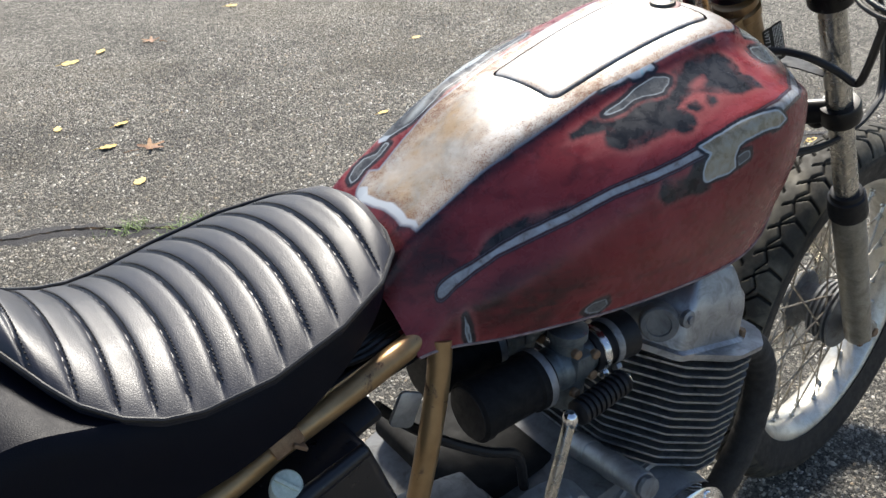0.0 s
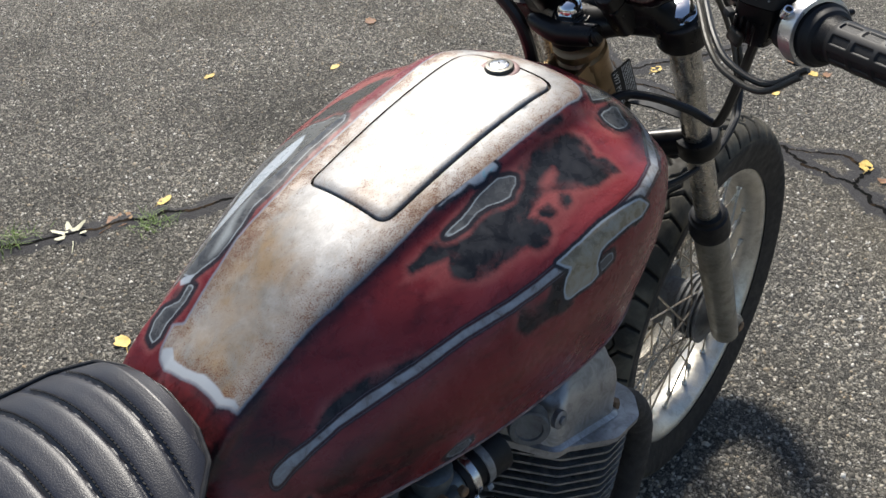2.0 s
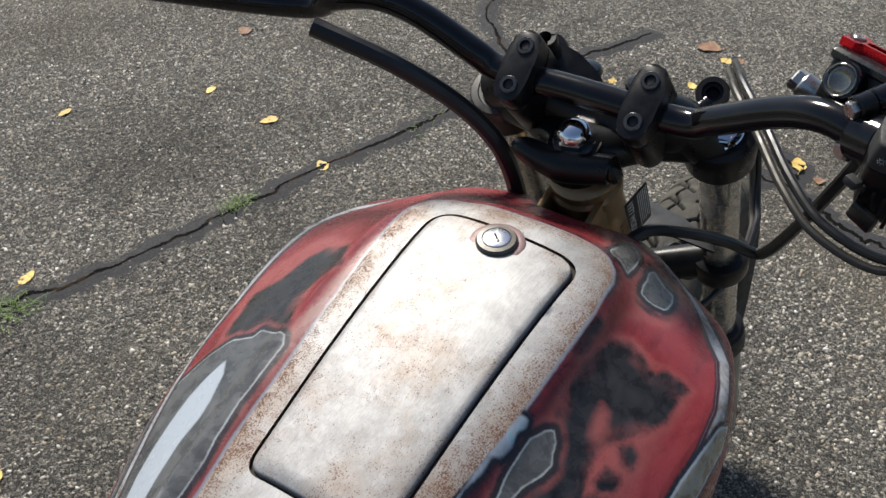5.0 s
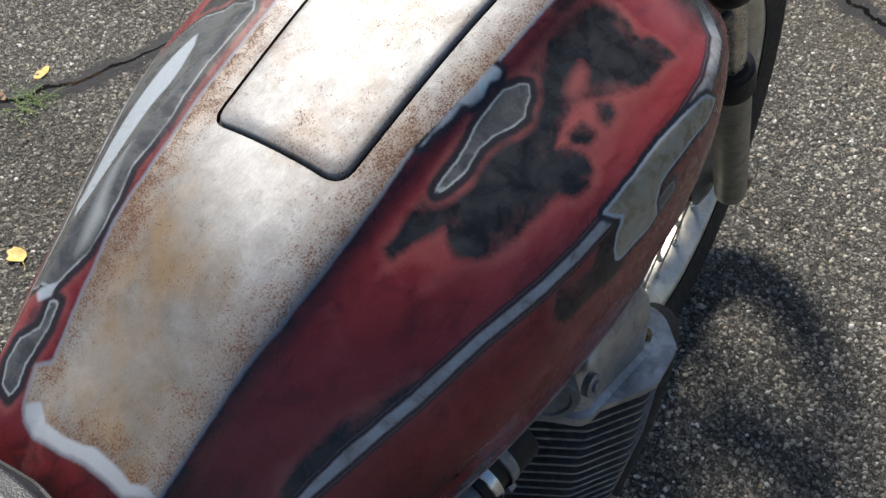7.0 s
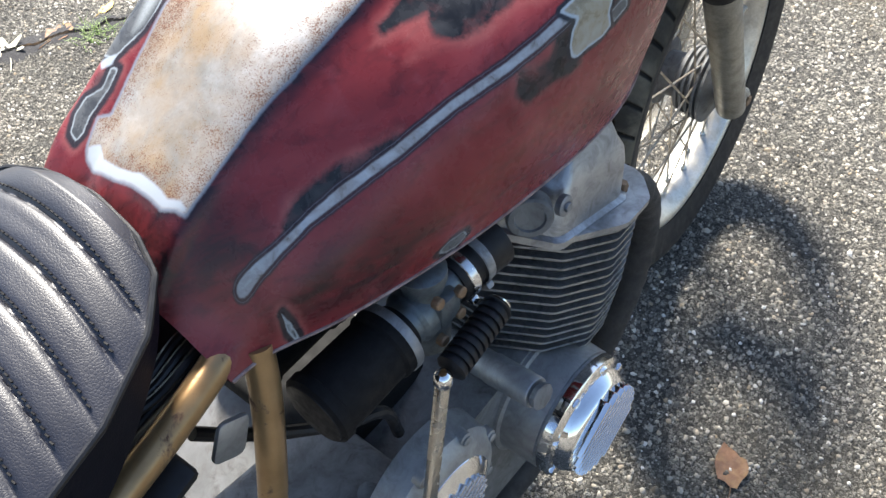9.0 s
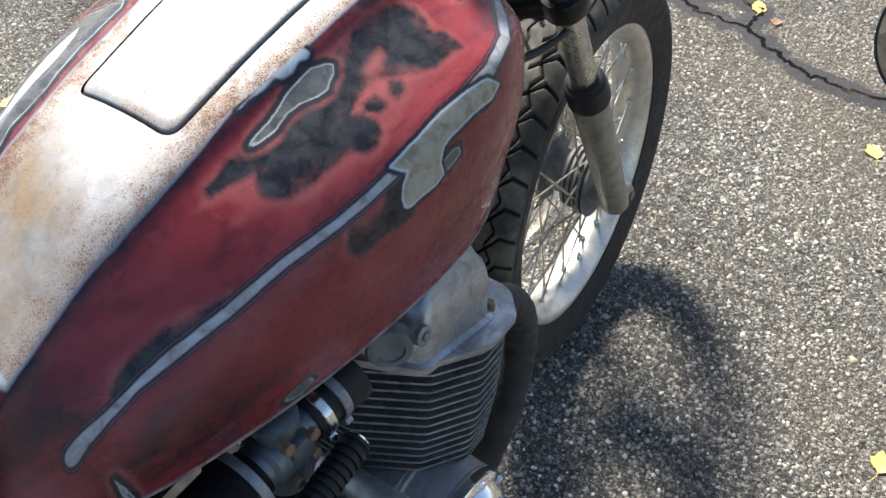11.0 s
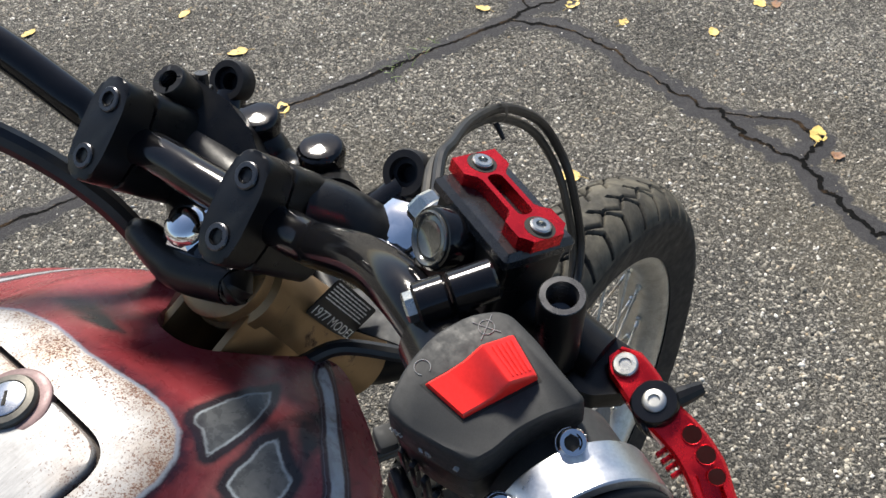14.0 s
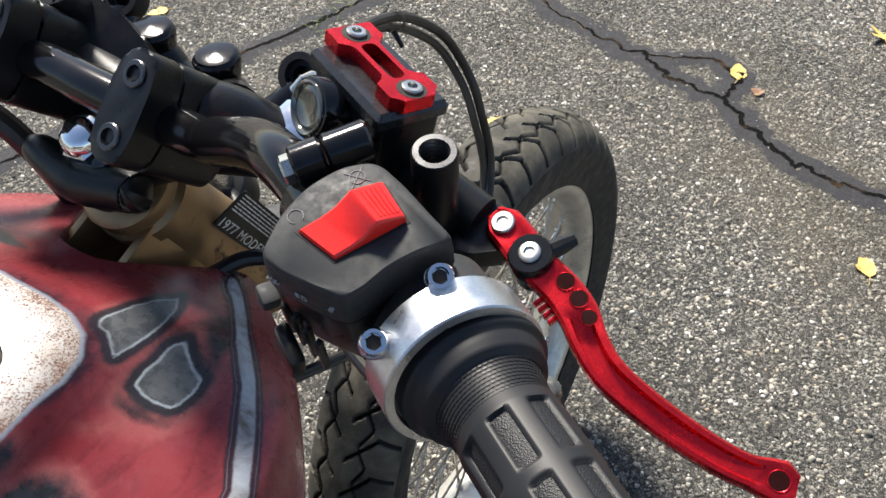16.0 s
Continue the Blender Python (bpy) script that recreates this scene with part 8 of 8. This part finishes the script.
def make_battery():
    bm = bmesh.new()
    m = basis((0.94, 0, 0.34), (0, 0, 1), (-0.378, -0.098, 0.602))
    box(bm, m, 0.190, 0.120, 0.100, 0.010, 3)
    tub = part("battery_box", bm, BATTERY, bike, "dusty black plastic battery tray")
    bm = bmesh.new()
    sweep(bm, smooth_path([m @ Vector((-0.09, -0.055, 0.050)), m @ Vector((0.02, -0.058, 0.052)), m @ Vector((0.090, -0.058, 0.050))]), [0.008, 0.009, 0.007], 12)
    part("tray_lip", bm, BATTERY, tub)
    bm = bmesh.new()
    at = Vector((-0.383, -0.139, 0.662))
    ax = Vector((-0.15, -0.55, 0.85)).normalized()
    lathe(bm, at, ax, [(-0.008, 0.0150), (0.010, 0.0145), (0.0125, 0.0130), (0.0130, 0.010)], 30)
    box(bm, basis((0.45, -0.5, -0.3), ax, at + ax * 0.0140), 0.024, 0.0035, 0.005, 0.001)
    part("filler_cap", bm, CAPWHITE, tub, "pale filler cap with a finger bar")
    bm = bmesh.new()
    box(bm, basis((0.94, 0, 0.34), (0, -0.3, 1), (-0.300, -0.110, 0.672)), 0.060, 0.030, 0.014, 0.005)
    part("rubber_strap", bm, RUBBER, tub)
    bm = bmesh.new()
    box(bm, basis((0.94, 0, 0.34), (0, -0.3, 1), (-0.455, -0.105, 0.640)), 0.080, 0.060, 0.016, 0.006)
    part("rubber_pad", bm, RUBBER, tub)


make_battery()


def make_wiring_tray():
    bm = bmesh.new()
    box(bm, pose(-0.245, 0.0, 0.684, 0, -12, 0), 0.150, 0.150, 0.040, 0.010, 3)
    tray = part("wiring_tray", bm, BATTERY, bike, "black plastic wiring tray under the seat nose")
    for k in range(3):
        bm = bmesh.new()
        sweep(bm, smooth_path([(-0.300, -0.062 + 0.012 * k, 0.705), (-0.260, -0.075 + 0.008 * k, 0.712), (-0.210, -0.070 + 0.010 * k, 0.716), (-0.150, -0.060, 0.705)]), 0.0042, 10)
        part("wire", bm, CABLE, tray)


make_wiring_tray()


def make_intake():
    # carburettor, pod filter and intake boot of the near cylinder, and the ones behind it
    def one(y):
        bm = bmesh.new()
        a = Vector((-0.172, y, 0.632))
        ax = Vector((1, 0, 0.03)).normalized()
        lathe(bm, a, ax, [(0, 0.030), (0.003, 0.0335), (0.012, 0.0340), (0.013, 0.0320), (0.075, 0.0310), (0.078, 0.0335), (0.090, 0.033), (0.094, 0.024), (0.104, 0.023)], 36)
        pod = part("pod_filter", bm, surface("black filter", (0.005, 0.005, 0.006), 0.7, 0.0, 0.15, 90, 0.3, 0.001, None, 0.5, 0.0, 25.0, 0.2), bike, "black cone air filter")
        bm = bmesh.new()
        lathe(bm, a + ax * 0.0015, -ax, [(0, 0.0300), (0.0022, 0.0290), (0.0030, 0.0200), (0.0030, 0.001)], 36)
        part("filter_end", bm, RUBBER, pod)
        bm = bmesh.new()
        lathe(bm, a + ax * 0.086, ax, [(0, 0.0338), (0.001, 0.0345), (0.008, 0.0345), (0.009, 0.0338)], 36, cap=False)
        part("hose_clip", bm, CAST_DARK, pod)
        c = a + ax * 0.135
        bm = bmesh.new()
        lathe(bm, c - ax * 0.034, ax, [(0, 0.022), (0.010, 0.022), (0.014, 0.0255), (0.026, 0.0255), (0.030, 0.021), (0.068, 0.0205)], 30)
        lathe(bm, c + Vector((0, 0, -0.052)), (0, 0, 1), [(0, 0.017), (0.004, 0.021), (0.034, 0.023), (0.04, 0.025), (0.044, 0.025), (0.046, 0.018), (0.085, 0.0185), (0.088, 0.022), (0.098, 0.022), (0.102, 0.015)], 26)
        box(bm, pose(c.x + 0.004, y - 0.021, c.z + 0.008), 0.026, 0.014, 0.030, 0.004)
        carb = part("carburettor", bm, CARB, bike, "grimy alloy carburettor", 40)
        for dx, dz in ((-0.012, 0.032), (0.014, -0.006), (-0.010, -0.020), (0.016, 0.020)):
            bm = bmesh.new()
            lathe(bm, (c.x + dx, y - 0.024, c.z + dz), (0, -1, 0.1), [(0, 0.0055), (0.006, 0.0055), (0.007, 0.0045), (0.007, 0.0015)], 14)
            part("carb_screw", bm, RUSTED, carb)
        bm = bmesh.new()
        lathe(bm, c + ax * 0.030, ax, [(0, 0.0235), (0.004, 0.0255), (0.016, 0.026), (0.020, 0.0235), (0.026, 0.0235), (0.030, 0.0265), (0.044, 0.0275), (0.06, 0.029)], 30)
        boot = part("intake_boot", bm, RUBBER, bike, "black rubber intake boot")
        for h in (0.036, 0.057):
            bm = bmesh.new()
            lathe(bm, c + ax * (h + 0.0), ax, [(0, 0.0262), (0.0008, 0.0272), (0.0092, 0.0272), (0.010, 0.0262)], 32, cap=False)
            box(bm, pose(c.x + h + 0.005, y - 0.020, c.z - 0.021, -40, 0, 0), 0.008, 0.010, 0.006, 0.001)
            part("boot_clamp", bm, POLISHED if h < 0.05 else CAST_DARK, boot, "steel band clamp")
    for y in (-0.128, -0.045, 0.045, 0.128):
        one(y)


make_intake()


def make_kicker():
    a, b = Vector((-0.0735, -0.1770, 0.6085)), Vector((-0.140, -0.200, 0.440))
    bm = bmesh.new()
    d = (b - a).normalized()
    m = basis(d, (0, -1, 0), (a + b) / 2)
    box(bm, m, (b - a).length, 0.0125, 0.0095, 0.002)
    kick = part("kick_start_lever", bm, STEEL, bike, "chromed kick-start lever with folded rubber pedal")
    bm = bmesh.new()
    lathe(bm, a + Vector((0, 0, 0.007)), (0, 0, -1), [(-0.002, 0.004), (0.0, 0.0068), (0.004, 0.0085), (0.012, 0.0085), (0.016, 0.0065)], 18)
    part("lever_knuckle", bm, CHROME, kick)
    e = Vector((0.0120, -0.1700, 0.6145))
    ax = (e - a).normalized()
    bm = bmesh.new()
    prof = [(0.010, 0.010)]
    for k in range(9):
        h = 0.012 + 0.0078 * k
        prof += [(h, 0.0145), (h + 0.0045, 0.0145), (h + 0.0052, 0.0118), (h + 0.0076, 0.0118)]
    prof += [(0.084, 0.0145), (0.087, 0.012)]
    lathe(bm, a, ax, prof, 22)
    part("pedal_rubber", bm, RUBBER, kick, "ribbed black pedal rubber")
    bm = bmesh.new()
    lathe(bm, a + ax * 0.087, ax, [(0, 0.0100), (0.001, 0.0115), (0.003, 0.0105)], 22)
    part("pedal_end", bm, CHROME, kick)
    # clutch cover with finned chrome inset
    c = Vector((-0.085, -0.140, 0.405))
    bm = bmesh.new()
    lathe(bm, c, (0, -1, 0), [(0, 0.085), (0.030, 0.082), (0.040, 0.072), (0.044, 0.060)], 56)
    cover = part("clutch_cover", bm, CASE, bike, "aluminium clutch cover with finned chrome inset")
    bm = bmesh.new()
    lathe(bm, c + Vector((0, -0.040, 0)), (0, -1, 0), [(0, 0.060), (0.005, 0.058), (0.012, 0.045), (0.014, 0.040)], 48)
    part("cover_inset", bm, CHROME, cover)
    for k in range(-4, 5):
        hz = 0.0095 * k
        w = math.sqrt(0.043 ** 2 - hz ** 2)
        bm = bmesh.new()
        dx, dz = Vector((0.82, 0, 0.57)), Vector((-0.57, 0, 0.82))
        box(bm, basis(dx, (0, -1, 0), c + Vector((0, -0.0545, 0)) + dz * hz), 2 * w, 0.005, 0.006, 0.0016)
        part("inset_fin", bm, POLISHED, cover)
    for k in range(8):
        a2 = 2 * math.pi * k / 8 + 0.3
        bm = bmesh.new()
        lathe(bm, c + Vector((0.078 * math.cos(a2), -0.026, 0.078 * math.sin(a2))), (0, -1, 0), [(0, 0.0085), (0.010, 0.0080), (0.011, 0.0055), (0.013, 0.0055), (0.014, 0.0040)], 14)
        part("cover_screw", bm, CASE, cover)
    # gearbox top: ribs, breather stub and hose
    bm = bmesh.new()
    box(bm, pose(-0.175, -0.075, 0.415, 0, 8, 0), 0.17, 0.13, 0.05, 0.012, 3)
    lathe(bm, (-0.135, -0.125, 0.43), (-0.2, -0.2, 1), [(0, 0.012), (0.018, 0.011), (0.02, 0.006)], 18)
    part("gearbox_top", bm, CASE_DARK, bike, "satin aluminium gearbox lid")


make_kicker()
cable("breather_hose", [(-0.245, -0.070, 0.640), (-0.215, -0.078, 0.606), (-0.175, -0.092, 0.572), (-0.130, -0.110, 0.545), (-0.095, -0.120, 0.528), (-0.080, -0.118, 0.47)], 0.0060, RUBBER, bike, "black rubber hose")


def make_exhaust():
    for y, lab in ((-0.146, "exhaust header bandaged in charred wrap"), (-0.05, ""), (0.05, ""), (0.146, "")):
        pts = smooth_path([(0.235, y, 0.552), (0.285, y, 0.532), (0.322, y, 0.480), (0.330, y, 0.410), (0.312, y, 0.330), (0.270, y * 0.98, 0.255), (0.21, y * 0.95, 0.19), (0.10, y * 0.95, 0.15), (-0.1, y * 0.95, 0.14)], 14)
        bm = bmesh.new()
        rad = [0.0205 + 0.0014 * (1 - abs(2 * ((k / 5.0) % 1.0) - 1)) for k in range(len(pts))]
        sweep(bm, pts, rad, 20)
        part("exhaust_pipe", bm, WRAP, bike, lab)
    # stand and rear wheel carry the weight
    bm = bmesh.new()
    for s in (-1, 1):
        sweep(bm, [(-0.10, s * 0.10, 0.14), (-0.16, s * 0.14, 0.010)], 0.012, 12)
    part("centre_stand", bm, BLACK, bike)


make_exhaust()


# ---- leaves and weeds on the asphalt ----
def leaf_mesh(kind, seed):
    rng = np.random.default_rng(seed)
    bm = bmesh.new()
    if kind == "oval":
        edge = [(0.5 * math.cos(a), 0.30 * math.sin(a) * (1 - 0.25 * math.cos(a)) * (1 + 0.10 * math.sin(9 * a))) for a in np.linspace(0, 2 * math.pi, 25)[:-1]]
    elif kind == "torn":
        edge = [(0.42 * math.cos(a) * (1 + 0.16 * rng.normal()), 0.34 * math.sin(a) * (1 + 0.16 * rng.normal())) for a in np.linspace(0, 2 * math.pi, 17)[:-1]]
    else:
        edge = []
        for k, r in enumerate([0.52, 0.24, 0.50, 0.20, 0.46, 0.13, 0.16, 0.13, 0.44, 0.20, 0.50, 0.24]):
            a = 2 * math.pi * k / 12
            for da, rr in ((-0.10, r * 0.92), (0.0, r), (0.12, r * 0.85)):
                edge.append((rr * math.cos(a + da), rr * math.sin(a + da)))
    curl = rng.uniform(0.15, 0.5)
    twist = rng.uniform(-0.4, 0.4)

    def z(x, y):
        return curl * (y * y * 1.5 + 0.5 * x * x) + twist * x * y + 0.02 * math.sin(14 * x + 6 * y)
    c = bm.verts.new((0, 0, z(0, 0)))
    mid = [bm.verts.new((x * 0.5, y * 0.5, z(x * 0.5, y * 0.5))) for x, y in edge]
    out = [bm.verts.new((x, y, z(x, y))) for x, y in edge]
    n = len(edge)
    for i in range(n):
        j = (i + 1) % n
        bm.faces.new((c, mid[i], mid[j]))
        bm.faces.new((mid[i], out[i], out[j], mid[j]))
    bmesh.ops.solidify(bm, geom=bm.faces[:], thickness=0.012)
    sweep(bm, [(-0.40, 0, z(-0.4, 0)), (-0.62, 0.03, 0.06), (-0.85, 0.10, 0.03)], 0.012, 5)
    return bm


LEAVES = [
    ("oval", (0.56, 1.46), 0.050, 20), ("torn", (0.17, 1.035), 0.052, 80), ("oval", (1.10, 2.01), 0.045, 10), ("oval", (1.43, 1.74), 0.045, 200), ("oval", (1.39, 1.465), 0.055, 150),
    ("oval", (1.29, 1.18), 0.050, 60), ("oval", (1.974, 0.109), 0.062, 20), ("torn", (1.525, -0.335), 0.055, 30), ("oval", (2.23, 0.51), 0.042, 40),
    ("torn", (2.13, 0.725), 0.040, 0), ("oval", (2.13, 0.89), 0.055, 5), ("torn", (2.44, 0.48), 0.045, 90), ("torn", (0.74, -0.59), 0.050, 0), ("oval", (1.50, 0.48), 0.055, 120),
    ("oval", (0.28, 2.49), 0.055, 20), ("oval", (0.16, 1.98), 0.052, 40), ("oval", (0.17, 2.31), 0.058, 0), ("oval", (0.08, 2.58), 0.045, 70), ("oval", (0.35, 3.32), 0.08, 20),
    ("oval", (0.51, 3.40), 0.06, 50), ("oval", (1.31, 3.76), 0.06, 0), ("oval", (1.75, 2.72), 0.05, 15), ("torn", (-0.28, 1.18), 0.050, 45), ("oval", (1.96, 1.08), 0.045, 100), ("oval", (0.445, 1.47), 0.040, 250),
]


def scatter_leaves():
    protos = {}
    for i, (kind, (x, y), size, turn) in enumerate(LEAVES):
        key = (kind, i % 3)
        m = Matrix.Translation((x, y, 0.003)) @ Matrix.Rotation(radians(turn), 4, "Z") @ Matrix.Rotation(radians((i * 37) % 14 - 7), 4, "X") @ Matrix.Scale(size, 4)
        if key not in protos:
            me, mid = finish("leaf", leaf_mesh(kind, 11 + i), LEAF_YELLOW, 60)
            protos[key] = (me, mid)
        me, mid = protos[key]
        ob = new("leaf", me)
        ob.matrix_basis = m @ Matrix.Translation(mid)
        low = min((ob.matrix_basis @ v.co).z for v in me.vertices)
        ob.matrix_basis = Matrix.Translation((0, 0, 0.0015 - low)) @ ob.matrix_basis
        tagged(ob, "fallen yellow birch leaf lying on the asphalt" if kind == "oval" else "torn pale yellow leaf lying on the asphalt", "leaf", "fallen leaves")
    for kind, (x, y), size, turn, material, label in (
            ("lobed", (0.305, 1.505), 0.105, 70, LEAF_PALE, "pale curled maple leaf beside the crack"), ("torn", (0.425, 1.465), 0.085, 20, LEAF_BROWN, "brown crumpled dead leaf in the crack"),
            ("lobed", (0.285, 2.225), 0.110, 10, LEAF_BROWN, "brown dry oak leaf on the asphalt"), ("lobed", (2.31, -0.135), 0.110, 200, LEAF_YELLOW, "pale yellow lobed oak leaf on the asphalt"),
            ("torn", (0.36, -0.335), 0.070, 30, LEAF_BROWN, "dry brown leaf scrap on the asphalt"), ("torn", (1.79, 1.94), 0.065, 50, LEAF_BROWN, "dark brown leaf on the asphalt"),
            ("lobed", (0.75, 3.42), 0.10, 130, LEAF_BROWN, "brown dry leaf far out on the asphalt"), ("torn", (2.50, 0.56), 0.09, 110, LEAF_BROWN, "dry brown leaf by the crack"), ("torn", (2.46, 0.44), 0.045, 10, LEAF_BROWN, "small brown leaf scrap"), ("torn", (1.927, 0.043), 0.040, 15, LEAF_BROWN, "small brown leaf scrap by the crack")):
        bm = leaf_mesh(kind, int(1000 * x) % 97)
        bmesh.ops.transform(bm, matrix=Matrix.Translation((x, y, 0)) @ Matrix.Rotation(radians(turn), 4, "Z") @ Matrix.Scale(size, 4), verts=bm.verts)
        low = min(v.co.z for v in bm.verts)
        bmesh.ops.translate(bm, verts=bm.verts, vec=(0, 0, 0.0015 - low))
        thing("leaf", bm, material, label, "leaf", "fallen leaves")


scatter_leaves()


def weeds(x, y, n, size, seed, spread):
    rng = random.Random(seed)
    bm = bmesh.new()
    for _ in range(n):
        px, py = x + rng.gauss(0, spread[0]), y + rng.gauss(0, spread[1])
        a = rng.uniform(0, 2 * math.pi)
        h = size * rng.uniform(0.4, 1.2)
        lean = rng.uniform(0.5, 2.2)
        d = Vector((math.cos(a), math.sin(a), 0))
        s = Vector((-d.y, d.x, 0))
        w = rng.uniform(0.0009, 0.0022)
        prev = None
        for k in range(5):
            t = k / 4
            p = Vector((px, py, -0.003)) + d * (lean * h * t * t * 0.8) + Vector((0, 0, h * (t - 0.35 * t * t * lean * 0.6)))
            p.z = max(p.z, 0.0015 + 0.001 * k)
            row = (bm.verts.new(p - s * w * (1 - t * 0.9)), bm.verts.new(p + s * w * (1 - t * 0.9)))
            if prev:
                bm.faces.new((prev[0], prev[1], row[1], row[0]))
            prev = row
    thing("grass_tuft", bm, GRASS, "small green weeds growing in the asphalt crack", "weeds", kind="stuff")


weeds(0.02, 1.685, 70, 0.035, 1, (0.035, 0.018))
weeds(0.17, 1.59, 110, 0.040, 2, (0.05, 0.018))
weeds(0.475, 1.395, 120, 0.032, 3, (0.025, 0.022))
weeds(1.03, 1.245, 70, 0.030, 4, (0.03, 0.012))
weeds(1.62, 1.07, 30, 0.022, 5, (0.06, 0.012))


# ---- the house behind the camera, seen only in the mirror ----
def stone_wall_material():
    m, n, l, b = mat("tan house stone")
    p = world_place(n)
    brick = n.new("ShaderNodeTexVoronoi")
    brick.inputs["Scale"].default_value = 4.5
    l.new(p, brick.inputs["Vector"])
    c = ramp_node(n, l, brick.outputs["Color"], [(0.2, (0.075, 0.066, 0.055)), (0.5, (0.12, 0.108, 0.09)), (0.8, (0.17, 0.155, 0.13))])
    c = mix_node(n, l, 0.5, c, ramp_node(n, l, noise_node(n, l, 40.0, 5, 0.6, p), [(0.3, 0.3), (0.7, 0.7)]), "OVERLAY")
    l.new(c, b.inputs["Base Color"])
    b.inputs["Roughness"].default_value = 0.85
    l.new(bump_node(n, l, brick.outputs["Distance"], 0.5, 0.02), b.inputs["Normal"])
    return m


def plank(name, lo, hi, material, parent, label=""):
    bm = bmesh.new()
    c = [(a + b) / 2 for a, b in zip(lo, hi)]
    box(bm, pose(*c), *[b - a for a, b in zip(lo, hi)], 0.004, 1)
    return part(name, bm, material, parent, label)


def make_house(x=-18.0):
    white = surface("white house paint", (0.74, 0.74, 0.72), 0.5, 0.0, 0.06, 20, 0.05)
    pane, pn, pl, pb = mat("dark window glass")
    pb.inputs["Base Color"].default_value = (0.010, 0.012, 0.013, 1)
    pb.inputs["Roughness"].default_value = 0.03
    stone = stone_wall_material()
    house = tagged(new("house"), "tan stone house with white-framed sliding window", "house")
    house.location = (x, -5.0, 0)
    ORIGIN[house.name] = Vector((x, -5.0, 0))
    y0, y1, z0, z1 = -6.7, -4.5, 1.30, 2.75
    top = 4.0
    # the wall is built round its opening
    for lo, hi in (((-14.0, 0.0), (y0, top)), ((y1, 0.0), (3.0, top)), ((y0, 0.0), (y1, z0)), ((y0, z1), (y1, top))):
        plank("wall", (x - 0.3, lo[0], lo[1]), (x, hi[0], hi[1]), stone, house)
    roof_mat = surface("grey roof shingle", (0.09, 0.085, 0.08), 0.9, 0.0, 0.3, 8, 0.3, 0.004)
    plank("roof", (x - 4.0, -14.4, top + 0.20), (x + 0.55, 3.4, top + 0.35), roof_mat, house, "grey shingle roof edge")
    plank("soffit", (x - 0.3, -14.4, top), (x + 0.5, 3.4, top + 0.04), white, house, "white soffit")
    plank("fascia", (x + 0.5, -14.4, top - 0.04), (x + 0.53, 3.4, top + 0.20), white, house, "white fascia board")
    window = plank("window", (x - 0.10, y0, z0), (x + 0.03, y1, z0 + 0.07), white, house, "white sliding window")
    for lo, hi in (((y0, z1 - 0.07), (y1, z1)), ((y0, z0 + 0.07), (y0 + 0.07, z1 - 0.07)), ((y1 - 0.07, z0 + 0.07), (y1, z1 - 0.07)), (((y0 + y1) / 2 - 0.04, z0 + 0.07), ((y0 + y1) / 2 + 0.04, z1 - 0.07))):
        plank("window_frame", (x - 0.10, lo[0], lo[1]), (x + 0.03, hi[0], hi[1]), white, window)
    for lo, hi in ((y0 + 0.07, (y0 + y1) / 2 - 0.04), ((y0 + y1) / 2 + 0.04, y1 - 0.07)):
        plank("pane", (x - 0.07, lo, z0 + 0.07), (x - 0.06, hi, z1 - 0.07), pane, window, "dark glass")
    bm = bmesh.new()
    rng = random.Random(8)
    for k in range(5200):
        a, h = rng.uniform(0, 2 * math.pi), rng.uniform(-0.95, 1)
        r = (0.44 + 0.08 * math.sin(3 * a + 4 * h)) * rng.uniform(0.8, 1.0)
        q = Vector((r * math.cos(a) * math.sqrt(1 - h * h), 1.2 * r * math.sin(a) * math.sqrt(1 - h * h), 0.44 + r * h))
        d = Vector((rng.gauss(0, 1), rng.gauss(0, 1), rng.gauss(0, 1))).normalized()
        s, w = d.orthogonal() * 0.045, d.cross(d.orthogonal()) * 0.026
        at = q + Vector((x + 1.4, -4.05, 0))
        bm.faces.new([bm.verts.new(at + e) for e in (-s, w, s, -w)])
    leaf = surface("dark hedge leaf", (0.045, 0.075, 0.022), 0.5, 0.0, 0.4, 10, 0.0)
    bush = tagged(new("bush"), "dark green rounded bush by the house wall", "bush")
    bush.location = (x + 1.4, -4.05, 0)
    ORIGIN[bush.name] = Vector((x + 1.4, -4.05, 0))
    part("crown", bm, leaf, bush, "", 180, weld=False)["kind"] = "stuff"
    bm = bmesh.new()
    for k in range(5):
        rod(bm, (x + 1.4, -4.05, -0.01), (x + 1.4 + 0.5 * math.cos(k * 1.3), -4.05 + 0.5 * math.sin(k * 1.3) * 0.6, 0.5), 0.022, 0.01, 8)
    part("stem", bm, surface("hedge bark", (0.07, 0.05, 0.035), 0.9, 0.0, 0.3, 30, 0.3), bush)


make_house()
